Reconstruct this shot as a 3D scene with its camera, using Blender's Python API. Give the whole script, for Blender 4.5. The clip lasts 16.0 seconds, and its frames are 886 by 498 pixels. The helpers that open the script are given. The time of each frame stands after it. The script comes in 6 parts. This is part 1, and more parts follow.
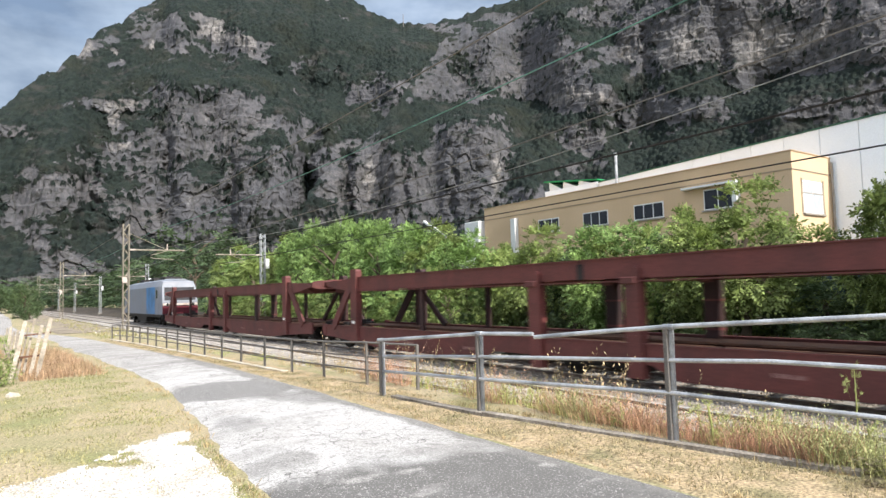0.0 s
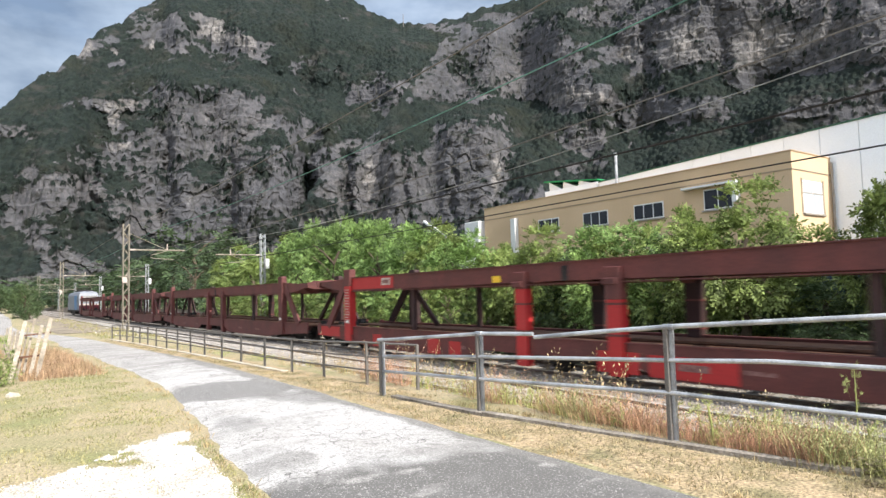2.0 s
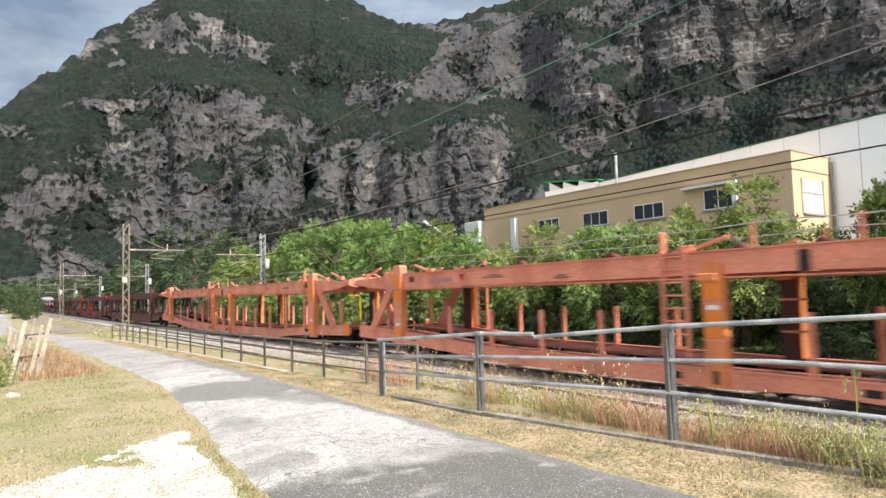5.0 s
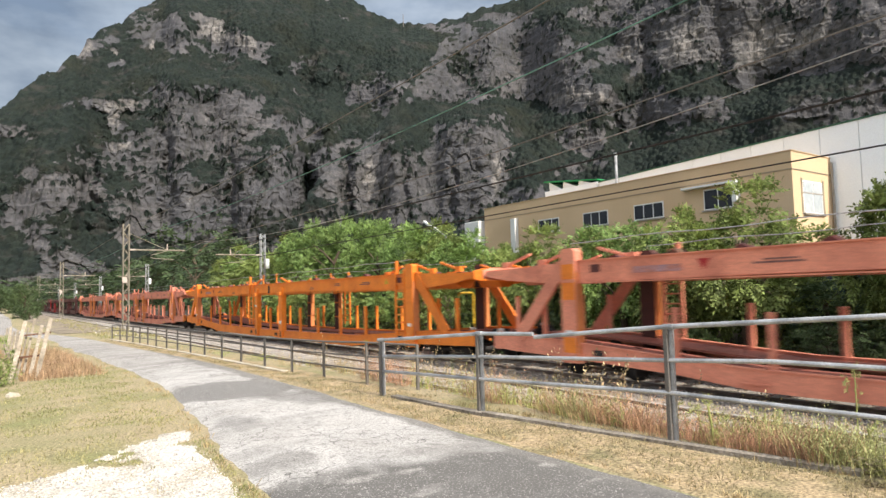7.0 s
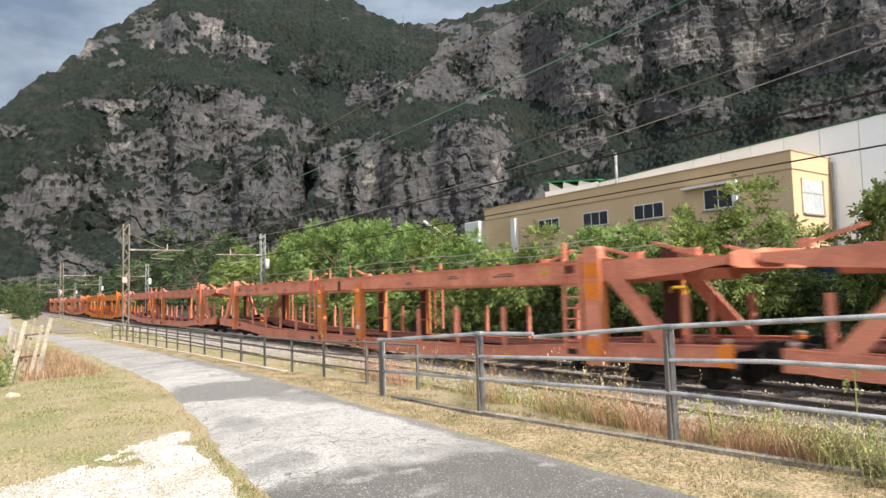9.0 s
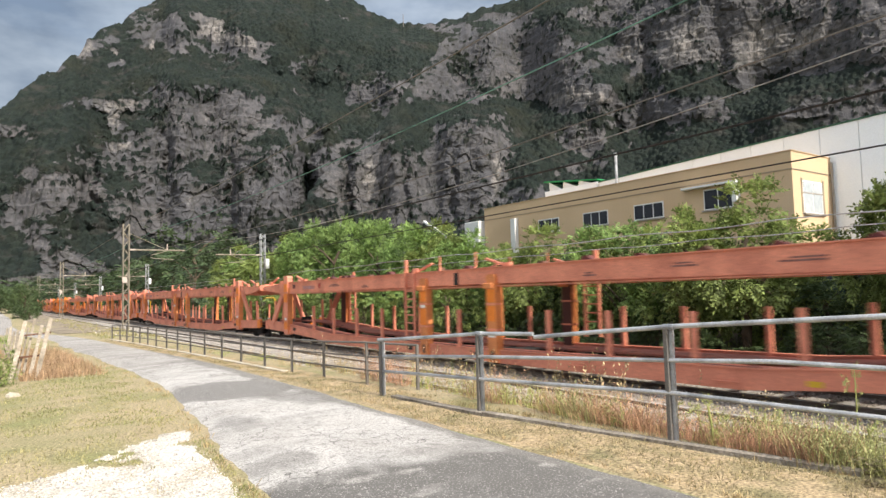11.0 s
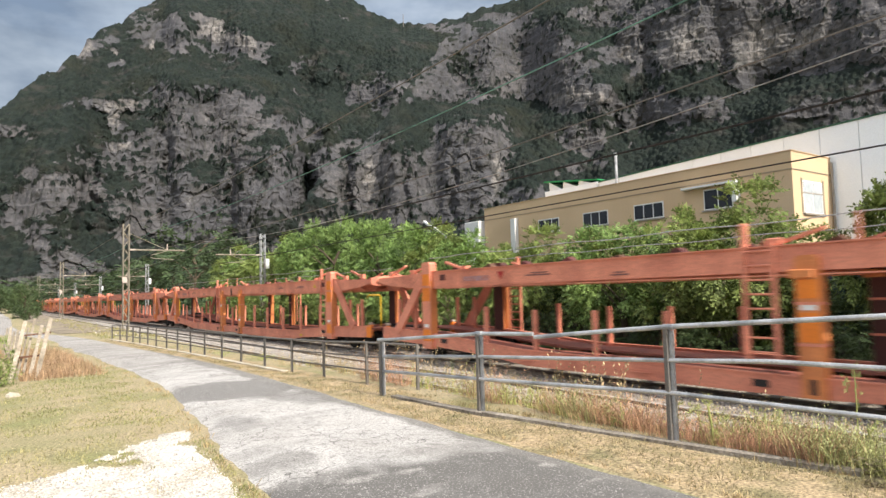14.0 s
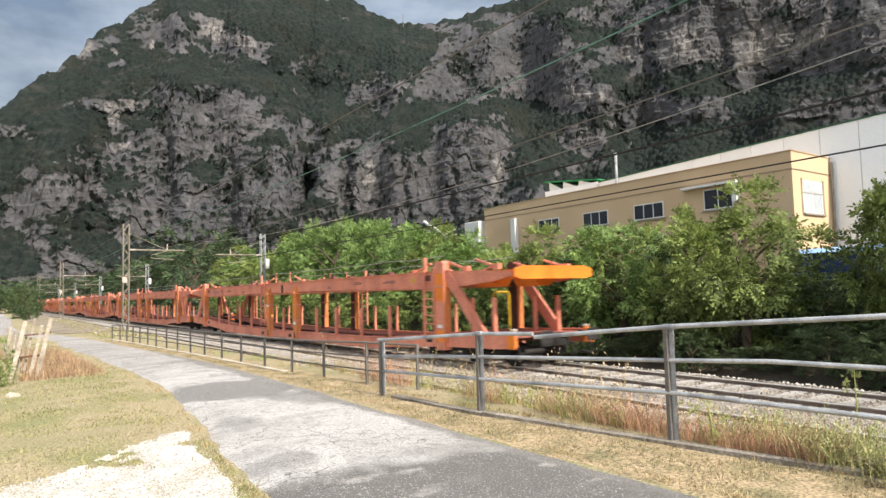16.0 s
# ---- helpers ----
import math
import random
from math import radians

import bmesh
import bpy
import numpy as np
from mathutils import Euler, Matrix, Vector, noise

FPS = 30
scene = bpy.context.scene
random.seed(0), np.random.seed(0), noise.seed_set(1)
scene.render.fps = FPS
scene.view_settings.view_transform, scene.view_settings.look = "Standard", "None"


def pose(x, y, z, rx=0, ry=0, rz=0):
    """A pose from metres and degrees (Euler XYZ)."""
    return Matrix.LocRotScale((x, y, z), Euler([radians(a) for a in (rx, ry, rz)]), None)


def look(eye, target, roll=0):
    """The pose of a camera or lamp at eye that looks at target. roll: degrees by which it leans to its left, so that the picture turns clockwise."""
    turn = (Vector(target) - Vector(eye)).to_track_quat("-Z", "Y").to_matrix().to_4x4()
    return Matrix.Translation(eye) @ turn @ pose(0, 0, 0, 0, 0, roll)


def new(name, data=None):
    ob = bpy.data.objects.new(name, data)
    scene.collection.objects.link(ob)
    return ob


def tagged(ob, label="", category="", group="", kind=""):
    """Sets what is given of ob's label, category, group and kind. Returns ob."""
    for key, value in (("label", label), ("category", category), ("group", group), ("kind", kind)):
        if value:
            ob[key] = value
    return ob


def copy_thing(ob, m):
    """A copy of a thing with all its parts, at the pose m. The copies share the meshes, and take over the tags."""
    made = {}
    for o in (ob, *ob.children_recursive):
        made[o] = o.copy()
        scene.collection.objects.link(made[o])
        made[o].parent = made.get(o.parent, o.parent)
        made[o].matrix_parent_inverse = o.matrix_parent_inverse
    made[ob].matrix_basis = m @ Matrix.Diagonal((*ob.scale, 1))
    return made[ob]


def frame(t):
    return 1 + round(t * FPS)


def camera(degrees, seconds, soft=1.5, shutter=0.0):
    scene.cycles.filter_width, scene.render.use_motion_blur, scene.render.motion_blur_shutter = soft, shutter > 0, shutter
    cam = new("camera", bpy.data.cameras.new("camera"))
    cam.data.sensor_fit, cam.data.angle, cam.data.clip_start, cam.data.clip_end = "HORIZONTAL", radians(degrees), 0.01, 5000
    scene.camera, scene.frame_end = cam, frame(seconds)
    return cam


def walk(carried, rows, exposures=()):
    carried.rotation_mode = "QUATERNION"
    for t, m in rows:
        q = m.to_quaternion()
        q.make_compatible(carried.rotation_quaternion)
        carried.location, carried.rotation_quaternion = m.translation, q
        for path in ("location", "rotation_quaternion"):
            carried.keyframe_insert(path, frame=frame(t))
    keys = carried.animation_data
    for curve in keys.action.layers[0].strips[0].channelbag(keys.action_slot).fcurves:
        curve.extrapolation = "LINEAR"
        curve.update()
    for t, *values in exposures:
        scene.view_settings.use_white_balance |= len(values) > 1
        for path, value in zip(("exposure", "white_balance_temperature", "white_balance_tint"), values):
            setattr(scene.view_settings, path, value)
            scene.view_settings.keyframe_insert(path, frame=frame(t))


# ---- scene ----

# ================= camera: it stands still on the verge of the path =================
TURN, TILT, LEAN = 0.6179, 0.0685, 0.0269      # radians: to the right of the track, up, to one side
EYE = Vector((0.0, 0.0, 1.5))
AIM = EYE + Vector((math.sin(TURN) * math.cos(TILT), math.cos(TURN) * math.cos(TILT), math.sin(TILT)))
cam = camera(69.51, 16.0, 1.5, 0.16)
STAND = look(EYE, AIM, -math.degrees(LEAN))
walk(cam, [(0.0, STAND), (16.0, STAND)], [(0.0, 0.63, 6100, 10), (3.5, 0.68, 6200, 10), (6.5, 0.42, 6500, 10), (12.0, 0.44, 6500, 10), (16.0, 0.47, 6500, 10)])

# ================= light =================
SUN_AZ, SUN_EL = radians(174.5), radians(41.0)   # azimuth from +y towards +x
world = bpy.data.worlds.new("sky")
scene.world = world
world.use_nodes = True
wn, wl = world.node_tree.nodes, world.node_tree.links
wn.clear()
w_out, w_bg = wn.new("ShaderNodeOutputWorld"), wn.new("ShaderNodeBackground")
w_sky = wn.new("ShaderNodeTexSky")
w_sky.sky_type, w_sky.sun_disc = "NISHITA", False
w_sky.sun_elevation, w_sky.sun_rotation = SUN_EL, SUN_AZ
# a broken grey cloud cover over the clear sky
w_co, w_map = wn.new("ShaderNodeTexCoord"), wn.new("ShaderNodeMapping")
w_map.inputs["Scale"].default_value = (1.0, 1.0, 2.2)
w_map.inputs["Location"].default_value = (0.35, 0.2, 0.1)
w_n, w_n2 = wn.new("ShaderNodeTexNoise"), wn.new("ShaderNodeTexNoise")
w_n.inputs["Scale"].default_value, w_n.inputs["Detail"].default_value, w_n.inputs["Roughness"].default_value = 3.2, 7.0, 0.55
w_n2.inputs["Scale"].default_value, w_n2.inputs["Detail"].default_value = 6.0, 6.0
w_r, w_r2 = wn.new("ShaderNodeMapRange"), wn.new("ShaderNodeMapRange")
w_r.inputs[1].default_value, w_r.inputs[2].default_value, w_r.inputs[3].default_value = 0.25, 0.45, 0.8
w_r2.inputs[1].default_value, w_r2.inputs[2].default_value = 0.42, 0.66
w_cl, w_mix = wn.new("ShaderNodeMix"), wn.new("ShaderNodeMix")
w_cl.data_type = w_mix.data_type = "RGBA"
w_cl.inputs[6].default_value, w_cl.inputs[7].default_value = (1.15, 1.50, 2.02, 1), (2.45, 2.85, 3.35, 1)
wl.new(w_co.outputs["Generated"], w_map.inputs[0])
wl.new(w_map.outputs[0], w_n.inputs["Vector"])
wl.new(w_map.outputs[0], w_n2.inputs["Vector"])
wl.new(w_n.outputs["Fac"], w_r.inputs[0])
wl.new(w_n2.outputs["Fac"], w_r2.inputs[0])
wl.new(w_r2.outputs[0], w_cl.inputs[0])
wl.new(w_r.outputs[0], w_mix.inputs[0])
wl.new(w_sky.outputs[0], w_mix.inputs[6])
# thin cloud shines towards the sun
w_dot, w_glow, w_lit = wn.new("ShaderNodeVectorMath"), wn.new("ShaderNodeMapRange"), wn.new("ShaderNodeVectorMath")
w_dot.operation, w_lit.operation = "DOT_PRODUCT", "SCALE"
w_dot.inputs[1].default_value = (math.sin(SUN_AZ) * math.cos(SUN_EL), math.cos(SUN_AZ) * math.cos(SUN_EL), math.sin(SUN_EL))
w_glow.inputs[1].default_value, w_glow.inputs[2].default_value, w_glow.inputs[3].default_value, w_glow.inputs[4].default_value = -0.35, 0.9, 1.0, 3.6
wl.new(w_co.outputs["Generated"], w_dot.inputs[0])
wl.new(w_dot.outputs["Value"], w_glow.inputs[0])
wl.new(w_cl.outputs[2], w_lit.inputs[0])
wl.new(w_glow.outputs[0], w_lit.inputs[3])
w_fac, w_tint, w_warm = wn.new("ShaderNodeMapRange"), wn.new("ShaderNodeMix"), wn.new("ShaderNodeVectorMath")
w_fac.inputs[1].default_value, w_fac.inputs[2].default_value = -0.35, 0.4
w_tint.data_type, w_warm.operation = "RGBA", "MULTIPLY"
w_tint.inputs[6].default_value, w_tint.inputs[7].default_value = (1, 1, 1, 1), (1.20, 1.01, 0.87, 1)
wl.new(w_dot.outputs["Value"], w_fac.inputs[0])
wl.new(w_fac.outputs[0], w_tint.inputs[0])
wl.new(w_lit.outputs[0], w_warm.inputs[0])
wl.new(w_tint.outputs[2], w_warm.inputs[1])
wl.new(w_warm.outputs[0], w_mix.inputs[7])
w_bg.inputs["Strength"].default_value = 0.15
wl.new(w_mix.outputs[2], w_bg.inputs[0])
wl.new(w_bg.outputs[0], w_out.inputs[0])
sun_data = bpy.data.lights.new("sun", "SUN")
sun_data.energy, sun_data.angle, sun_data.color = 5.0, radians(1.0), (1.0, 0.915, 0.80)
sun = new("sun", sun_data)
sun_dir = Vector((math.sin(SUN_AZ) * math.cos(SUN_EL), math.cos(SUN_AZ) * math.cos(SUN_EL), math.sin(SUN_EL)))
sun.matrix_world = look(sun_dir * 50, (0, 0, 0))


# ================= materials =================
def material(name, base, rough=0.7, metal=0.0, fine=40.0, coarse=3.0, vary=0.25, tone=None, bump=0.3, per_island=0.0, per_object=0.0, spec=0.4):
    """A surface with colour variation at two scales and a fine relief; base and tone are linear colours."""
    m = bpy.data.materials.new(name)
    m.use_nodes = True
    n, l = m.node_tree.nodes, m.node_tree.links
    bsdf = n["Principled BSDF"]
    bsdf.inputs["Roughness"].default_value = rough
    bsdf.inputs["Metallic"].default_value = metal
    bsdf.inputs["Specular IOR Level"].default_value = spec
    co = n.new("ShaderNodeTexCoord")
    a, b = n.new("ShaderNodeTexNoise"), n.new("ShaderNodeTexNoise")
    a.inputs["Scale"].default_value, a.inputs["Detail"].default_value = coarse, 5.0
    b.inputs["Scale"].default_value, b.inputs["Detail"].default_value = fine, 4.0
    l.new(co.outputs["Object"], a.inputs["Vector"])
    l.new(co.outputs["Object"], b.inputs["Vector"])
    mix = n.new("ShaderNodeMix")
    mix.data_type = "RGBA"
    mix.inputs[6].default_value = (*base, 1)
    mix.inputs[7].default_value = (*(tone or [c * 0.55 for c in base]), 1)
    ramp = n.new("ShaderNodeMapRange")
    ramp.inputs[1].default_value, ramp.inputs[2].default_value = 0.42, 0.68
    l.new(a.outputs["Fac"], ramp.inputs[0])
    l.new(ramp.outputs[0], mix.inputs[0])
    hsv = n.new("ShaderNodeHueSaturation")
    l.new(mix.outputs[2], hsv.inputs["Color"])
    val = n.new("ShaderNodeMapRange")
    val.inputs[1].default_value, val.inputs[2].default_value = 0.3, 0.7
    val.inputs[3].default_value, val.inputs[4].default_value = 1 - vary, 1 + vary
    l.new(b.outputs["Fac"], val.inputs[0])
    last = val.outputs[0]
    for amount, kind, out in ((per_island, "ShaderNodeNewGeometry", "Random Per Island"), (per_object, "ShaderNodeObjectInfo", "Random")):
        if amount:
            g, r, q = n.new(kind), n.new("ShaderNodeMapRange"), n.new("ShaderNodeMath")
            r.inputs[3].default_value, r.inputs[4].default_value = 1 - amount, 1 + amount
            q.operation = "MULTIPLY"
            l.new(g.outputs[out], r.inputs[0])
            l.new(r.outputs[0], q.inputs[0])
            l.new(last, q.inputs[1])
            last = q.outputs[0]
    l.new(last, hsv.inputs["Value"])
    l.new(hsv.outputs[0], bsdf.inputs["Base Color"])
    if bump:
        bm_ = n.new("ShaderNodeBump")
        bm_.inputs["Strength"].default_value, bm_.inputs["Distance"].default_value = bump, 0.02
        l.new(b.outputs["Fac"], bm_.inputs["Height"])
        l.new(bm_.outputs[0], bsdf.inputs["Normal"])
    return m


def leaf_material(name, base, tone, per_island=0.5):
    m = material(name, base, 0.6, 0, 6.0, 0.7, 0.25, tone, 0.0, per_island, 0.12, 0.25)
    n, l = m.node_tree.nodes, m.node_tree.links
    bsdf, out = n["Principled BSDF"], n["Material Output"]
    tr, ms = n.new("ShaderNodeBsdfTranslucent"), n.new("ShaderNodeMixShader")
    ms.inputs[0].default_value = 0.25
    l.new(bsdf.inputs["Base Color"].links[0].from_socket, tr.inputs["Color"])
    l.new(bsdf.outputs[0], ms.inputs[1])
    l.new(tr.outputs[0], ms.inputs[2])
    l.new(ms.outputs[0], out.inputs["Surface"])
    return m


DIRTYWHITE = material("dirty_white_paint", (0.50, 0.43, 0.38), 0.7, 0, 30, 4, 0.2, (0.36, 0.28, 0.23), 0.1)
FADEDMARK = material("faded_marking", (0.24, 0.13, 0.115), 0.7, 0, 40, 12, 0.3, (0.11, 0.035, 0.03), 0.05)
LILAC = material("faded_lilac_marking", (0.36, 0.22, 0.24), 0.7, 0, 40, 9, 0.3, (0.46, 0.16, 0.10), 0.05)
SALMON = material("salmon_paint", (0.70, 0.265, 0.17), 0.55, 0, 25, 1.2, 0.22, (0.53, 0.185, 0.12), 0.08, 0, 0.06)
FADED = material("faded_orange_paint", (0.66, 0.235, 0.08), 0.55, 0, 25, 1.2, 0.14, (0.46, 0.16, 0.06), 0.08, 0, 0.06)
ORANGE = material("orange_paint", (0.80, 0.23, 0.025), 0.5, 0, 25, 1.2, 0.14, (0.66, 0.17, 0.02), 0.08, 0, 0.05)
DARKRED = material("dark_red_paint", (0.125, 0.036, 0.031), 0.6, 0, 25, 1.2, 0.25, (0.085, 0.028, 0.025), 0.08, 0, 0.08)
RED = material("red_paint", (0.38, 0.025, 0.025), 0.5, 0, 25, 1.2, 0.15, (0.35, 0.02, 0.02), 0.06)
DECK = material("deck_plate", (0.34, 0.115, 0.08), 0.75, 0.0, 30, 1.5, 0.25, (0.22, 0.085, 0.065), 0.2)
# these two reds are darkened for the shade on far-side pillars and struts
INNER = material("shade_darkened_red_paint", (0.085, 0.030, 0.024), 0.7, 0, 25, 1.2, 0.25, (0.05, 0.022, 0.019), 0.1)
SHADERED = material("shade_darkened_oxide_paint", (0.045, 0.020, 0.018), 0.75, 0, 25, 1.2, 0.3, (0.028, 0.016, 0.015), 0.1)
IRON = material("dark_iron", (0.035, 0.032, 0.03), 0.7, 0.3, 30, 3, 0.3, None, 0.3)
STEEL = material("rail_steel", (0.62, 0.60, 0.57), 0.42, 0.6, 30, 2, 0.2, None, 0.1)
RUST = material("rusty_steel", (0.16, 0.08, 0.05), 0.8, 0.3, 40, 4, 0.3, (0.09, 0.05, 0.035), 0.3)
RAILSIDE = material("weathered_rail_side", (0.22, 0.175, 0.145), 0.75, 0.2, 40, 1.5, 0.3, (0.13, 0.10, 0.085), 0.2)
GALV = material("galvanised_tube", (0.50, 0.51, 0.52), 0.38, 0.45, 60, 4, 0.2, (0.25, 0.26, 0.27), 0.15)
GREYTUBE = material("weathered_grey_tube", (0.17, 0.16, 0.145), 0.6, 0.4, 60, 4, 0.25, (0.18, 0.16, 0.14), 0.2)
CONCRETE = material("concrete", (0.32, 0.29, 0.25), 0.9, 0, 30, 2, 0.25, (0.24, 0.22, 0.19), 0.4, 0, 0.1)
KERBSTONE = material("lichened_kerb_concrete", (0.27, 0.24, 0.20), 0.95, 0, 28, 3.0, 0.4, (0.155, 0.135, 0.11), 0.9, 0, 0.2)
PALECONCRETE = material("pale_concrete", (0.52, 0.47, 0.39), 0.9, 0, 30, 2, 0.2, (0.38, 0.34, 0.27), 0.3)
SLEEPER = material("sleeper_concrete", (0.42, 0.395, 0.36), 0.9, 0, 30, 2, 0.2, None, 0.3, 0, 0.15)
MASTPAINT = material("mast_steel", (0.24, 0.215, 0.165), 0.6, 0.1, 30, 2, 0.2, (0.16, 0.13, 0.095), 0.15)
GREYPAINT = material("grey_loco_paint", (0.20, 0.225, 0.27), 0.5, 0.0, 20, 1, 0.1, (0.2, 0.21, 0.23), 0.03)
SILVER = material("silver_loco_paint", (0.20, 0.215, 0.245), 0.6, 0.0, 20, 1, 0.08, (0.24, 0.25, 0.27), 0.03)
BLUEPAINT = material("blue_loco_paint", (0.06, 0.22, 0.48), 0.4, 0.1, 20, 1, 0.1, None, 0.03)
MAROON = material("maroon_loco_paint", (0.13, 0.025, 0.035), 0.4, 0.1, 20, 1, 0.1, None, 0.03)
WHITEPAINT = material("white_paint", (0.75, 0.75, 0.73), 0.5, 0, 20, 1, 0.06, (0.66, 0.66, 0.64), 0.03)
YELLOWPAINT = material("yellow_paint", (0.75, 0.48, 0.03), 0.5, 0, 20, 1, 0.1, None, 0.03)
DARKGLASS = material("dark_glass", (0.028, 0.026, 0.025), 0.08, 0, 5, 1, 0.1, None, 0.0, 0, 0.2, 0.6)
# pale base puts the sky's reflection into the end window's panes
PALEGLASS = material("sky_pale_glass", (0.42, 0.46, 0.48), 0.15, 0, 5, 1, 0.1, (0.55, 0.57, 0.57), 0.0, 0, 0.1, 0.6)
GROOVE = material("shadow_band", (0.33, 0.27, 0.19), 0.9, 0, 25, 1, 0.08, None, 0.05)
PLASTER = material("ochre_plaster", (0.60, 0.44, 0.275), 0.9, 0, 25, 0.35, 0.07, (0.54, 0.39, 0.24), 0.15)
CLADDING = material("white_cladding", (0.83, 0.86, 0.87), 0.6, 0, 20, 0.3, 0.05, (0.77, 0.80, 0.81), 0.04, 0, 0.03)
GREENTRIM = material("green_metal_trim", (0.03, 0.30, 0.10), 0.5, 0.1, 20, 1, 0.1, None, 0.02)
DARKGREEN = material("dark_green_metal", (0.03, 0.10, 0.06), 0.5, 0.1, 20, 1, 0.1, None, 0.02)
BARK = material("bark", (0.10, 0.075, 0.05), 0.9, 0, 25, 4, 0.3, None, 0.6)
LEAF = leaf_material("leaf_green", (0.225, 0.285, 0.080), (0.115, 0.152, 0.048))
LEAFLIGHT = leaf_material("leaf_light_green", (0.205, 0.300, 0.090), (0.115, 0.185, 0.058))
# green of dark bushes; on trees and undergrowth it stands in for shade
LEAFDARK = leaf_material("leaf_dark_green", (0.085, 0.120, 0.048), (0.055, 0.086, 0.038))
DRYBUSH = leaf_material("dry_bush_brown", (0.17, 0.135, 0.085), (0.10, 0.09, 0.055))
LEAFFAR = leaf_material("leaf_valley_green", (0.070, 0.105, 0.045), (0.045, 0.072, 0.034))
WOODGREY = material("weathered_wood", (0.36, 0.315, 0.255), 0.85, 0, 30, 3, 0.3, (0.20, 0.17, 0.13), 0.4, 0, 0.25)


# ================= building helpers =================
class Shape:
    """Collects boxes, tubes and prisms into one mesh."""

    def __init__(self):
        self.v, self.f = [], []

    def add(self, verts, faces):
        k = len(self.v)
        self.v.extend([tuple(p) for p in verts])
        self.f.extend([tuple(i + k for i in q) for q in faces])
        return self

    def box(self, x0, y0, z0, x1, y1, z1, c=0.0):
        """A box; c: the width of the chamfer along its edges."""
        if c <= 0:
            v = [(x, y, z) for x in (x0, x1) for y in (y0, y1) for z in (z0, z1)]
            return self.add(v, [(0, 1, 3, 2), (4, 6, 7, 5), (0, 4, 5, 1), (2, 3, 7, 6), (0, 2, 6, 4), (1, 5, 7, 3)])
        bm = bmesh.new()
        bmesh.ops.create_cube(bm, size=1.0)
        for p in bm.verts:
            p.co = Vector((x0 + (p.co.x + 0.5) * (x1 - x0), y0 + (p.co.y + 0.5) * (y1 - y0), z0 + (p.co.z + 0.5) * (z1 - z0)))
        bmesh.ops.bevel(bm, geom=bm.edges[:], offset=c, segments=1, affect="EDGES")
        bm.verts.index_update()
        self.add([p.co[:] for p in bm.verts], [[q.index for q in f.verts] for f in bm.faces])
        bm.free()
        return self

    def bar(self, a, b, w, h, up=(0, 0, 1)):
        """A square bar from a to b."""
        a, b = Vector(a), Vector(b)
        d = (b - a).normalized()
        s = d.cross(Vector(up))
        s = s.normalized() if s.length > 1e-6 else Vector((1, 0, 0))
        u = s.cross(d)
        v = [p + s * i * w / 2 + u * j * h / 2 for p in (a, b) for i, j in ((-1, -1), (1, -1), (1, 1), (-1, 1))]
        return self.add(v, [(0, 1, 2, 3), (7, 6, 5, 4), (0, 4, 5, 1), (1, 5, 6, 2), (2, 6, 7, 3), (3, 7, 4, 0)])

    def tube(self, pts, r, sides=8, r2=None, caps=True):
        """A round tube along a line of points; r2: the radius at its end."""
        pts = [Vector(p) for p in pts]
        k, n = len(self.v), len(pts)
        for i, p in enumerate(pts):
            d = (pts[min(i + 1, n - 1)] - pts[max(i - 1, 0)]).normalized()
            s = d.cross(Vector((0, 0, 1)))
            s = s.normalized() if s.length > 1e-3 else Vector((1, 0, 0))
            u = s.cross(d)
            q = r if r2 is None else r + (r2 - r) * i / (n - 1)
            for j in range(sides):
                g = 2 * math.pi * j / sides
                self.v.append(tuple(p + (s * math.cos(g) + u * math.sin(g)) * q))
        for i in range(n - 1):
            for j in range(sides):
                j2 = (j + 1) % sides
                self.f.append((k + i * sides + j, k + i * sides + j2, k + (i + 1) * sides + j2, k + (i + 1) * sides + j))
        if caps:
            self.f.append(tuple(k + j for j in reversed(range(sides))))
            self.f.append(tuple(k + (n - 1) * sides + j for j in range(sides)))
        return self

    def prism(self, outline, axis, lo, hi):
        """An outline of (a, b) pairs pushed along an axis: x takes (y, z), y takes (x, z), z takes (x, y)."""
        n = len(outline)
        put = {"x": lambda a, b, t: (t, a, b), "y": lambda a, b, t: (a, t, b), "z": lambda a, b, t: (a, b, t)}[axis]
        v = [put(a, b, t) for t in (lo, hi) for a, b in outline]
        return self.add(v, [tuple(range(n)), tuple(range(2 * n - 1, n - 1, -1))] + [(i, i + n, (i + 1) % n + n, (i + 1) % n) for i in range(n)])

    def mesh(self, name, mats, smooth=False):
        me = bpy.data.meshes.new(name)
        me.from_pydata(self.v, [], self.f)
        for m in mats if isinstance(mats, (list, tuple)) else [mats]:
            me.materials.append(m)
        bm = bmesh.new()
        bm.from_mesh(me)
        bmesh.ops.recalc_face_normals(bm, faces=bm.faces[:])
        bm.to_mesh(me)
        bm.free()
        if smooth:
            me.polygons.foreach_set("use_smooth", [True] * len(me.polygons))
        return me


def part(name, shape, mat, parent=None, label="", at=None, smooth=False):
    ob = new(name, shape.mesh(name, mat, smooth) if isinstance(shape, Shape) else shape)
    if parent:
        ob.parent = parent
    if at is not None:
        ob.matrix_basis = at
    if label:
        ob["label"] = label
    return ob


def thing(name, m, label, category, group="", kind=""):
    ob = new(name)
    ob.empty_display_size = 0.3
    ob.matrix_basis = m
    return tagged(ob, label, category, group, kind)


def smooth_step(a, b, t):
    t = min(1.0, max(0.0, (t - a) / (b - a)))
    return t * t * (3 - 2 * t)


RAIL_Z, FAR_TRACK, NEAR_TRACK = -0.62, 12.87, 9.25


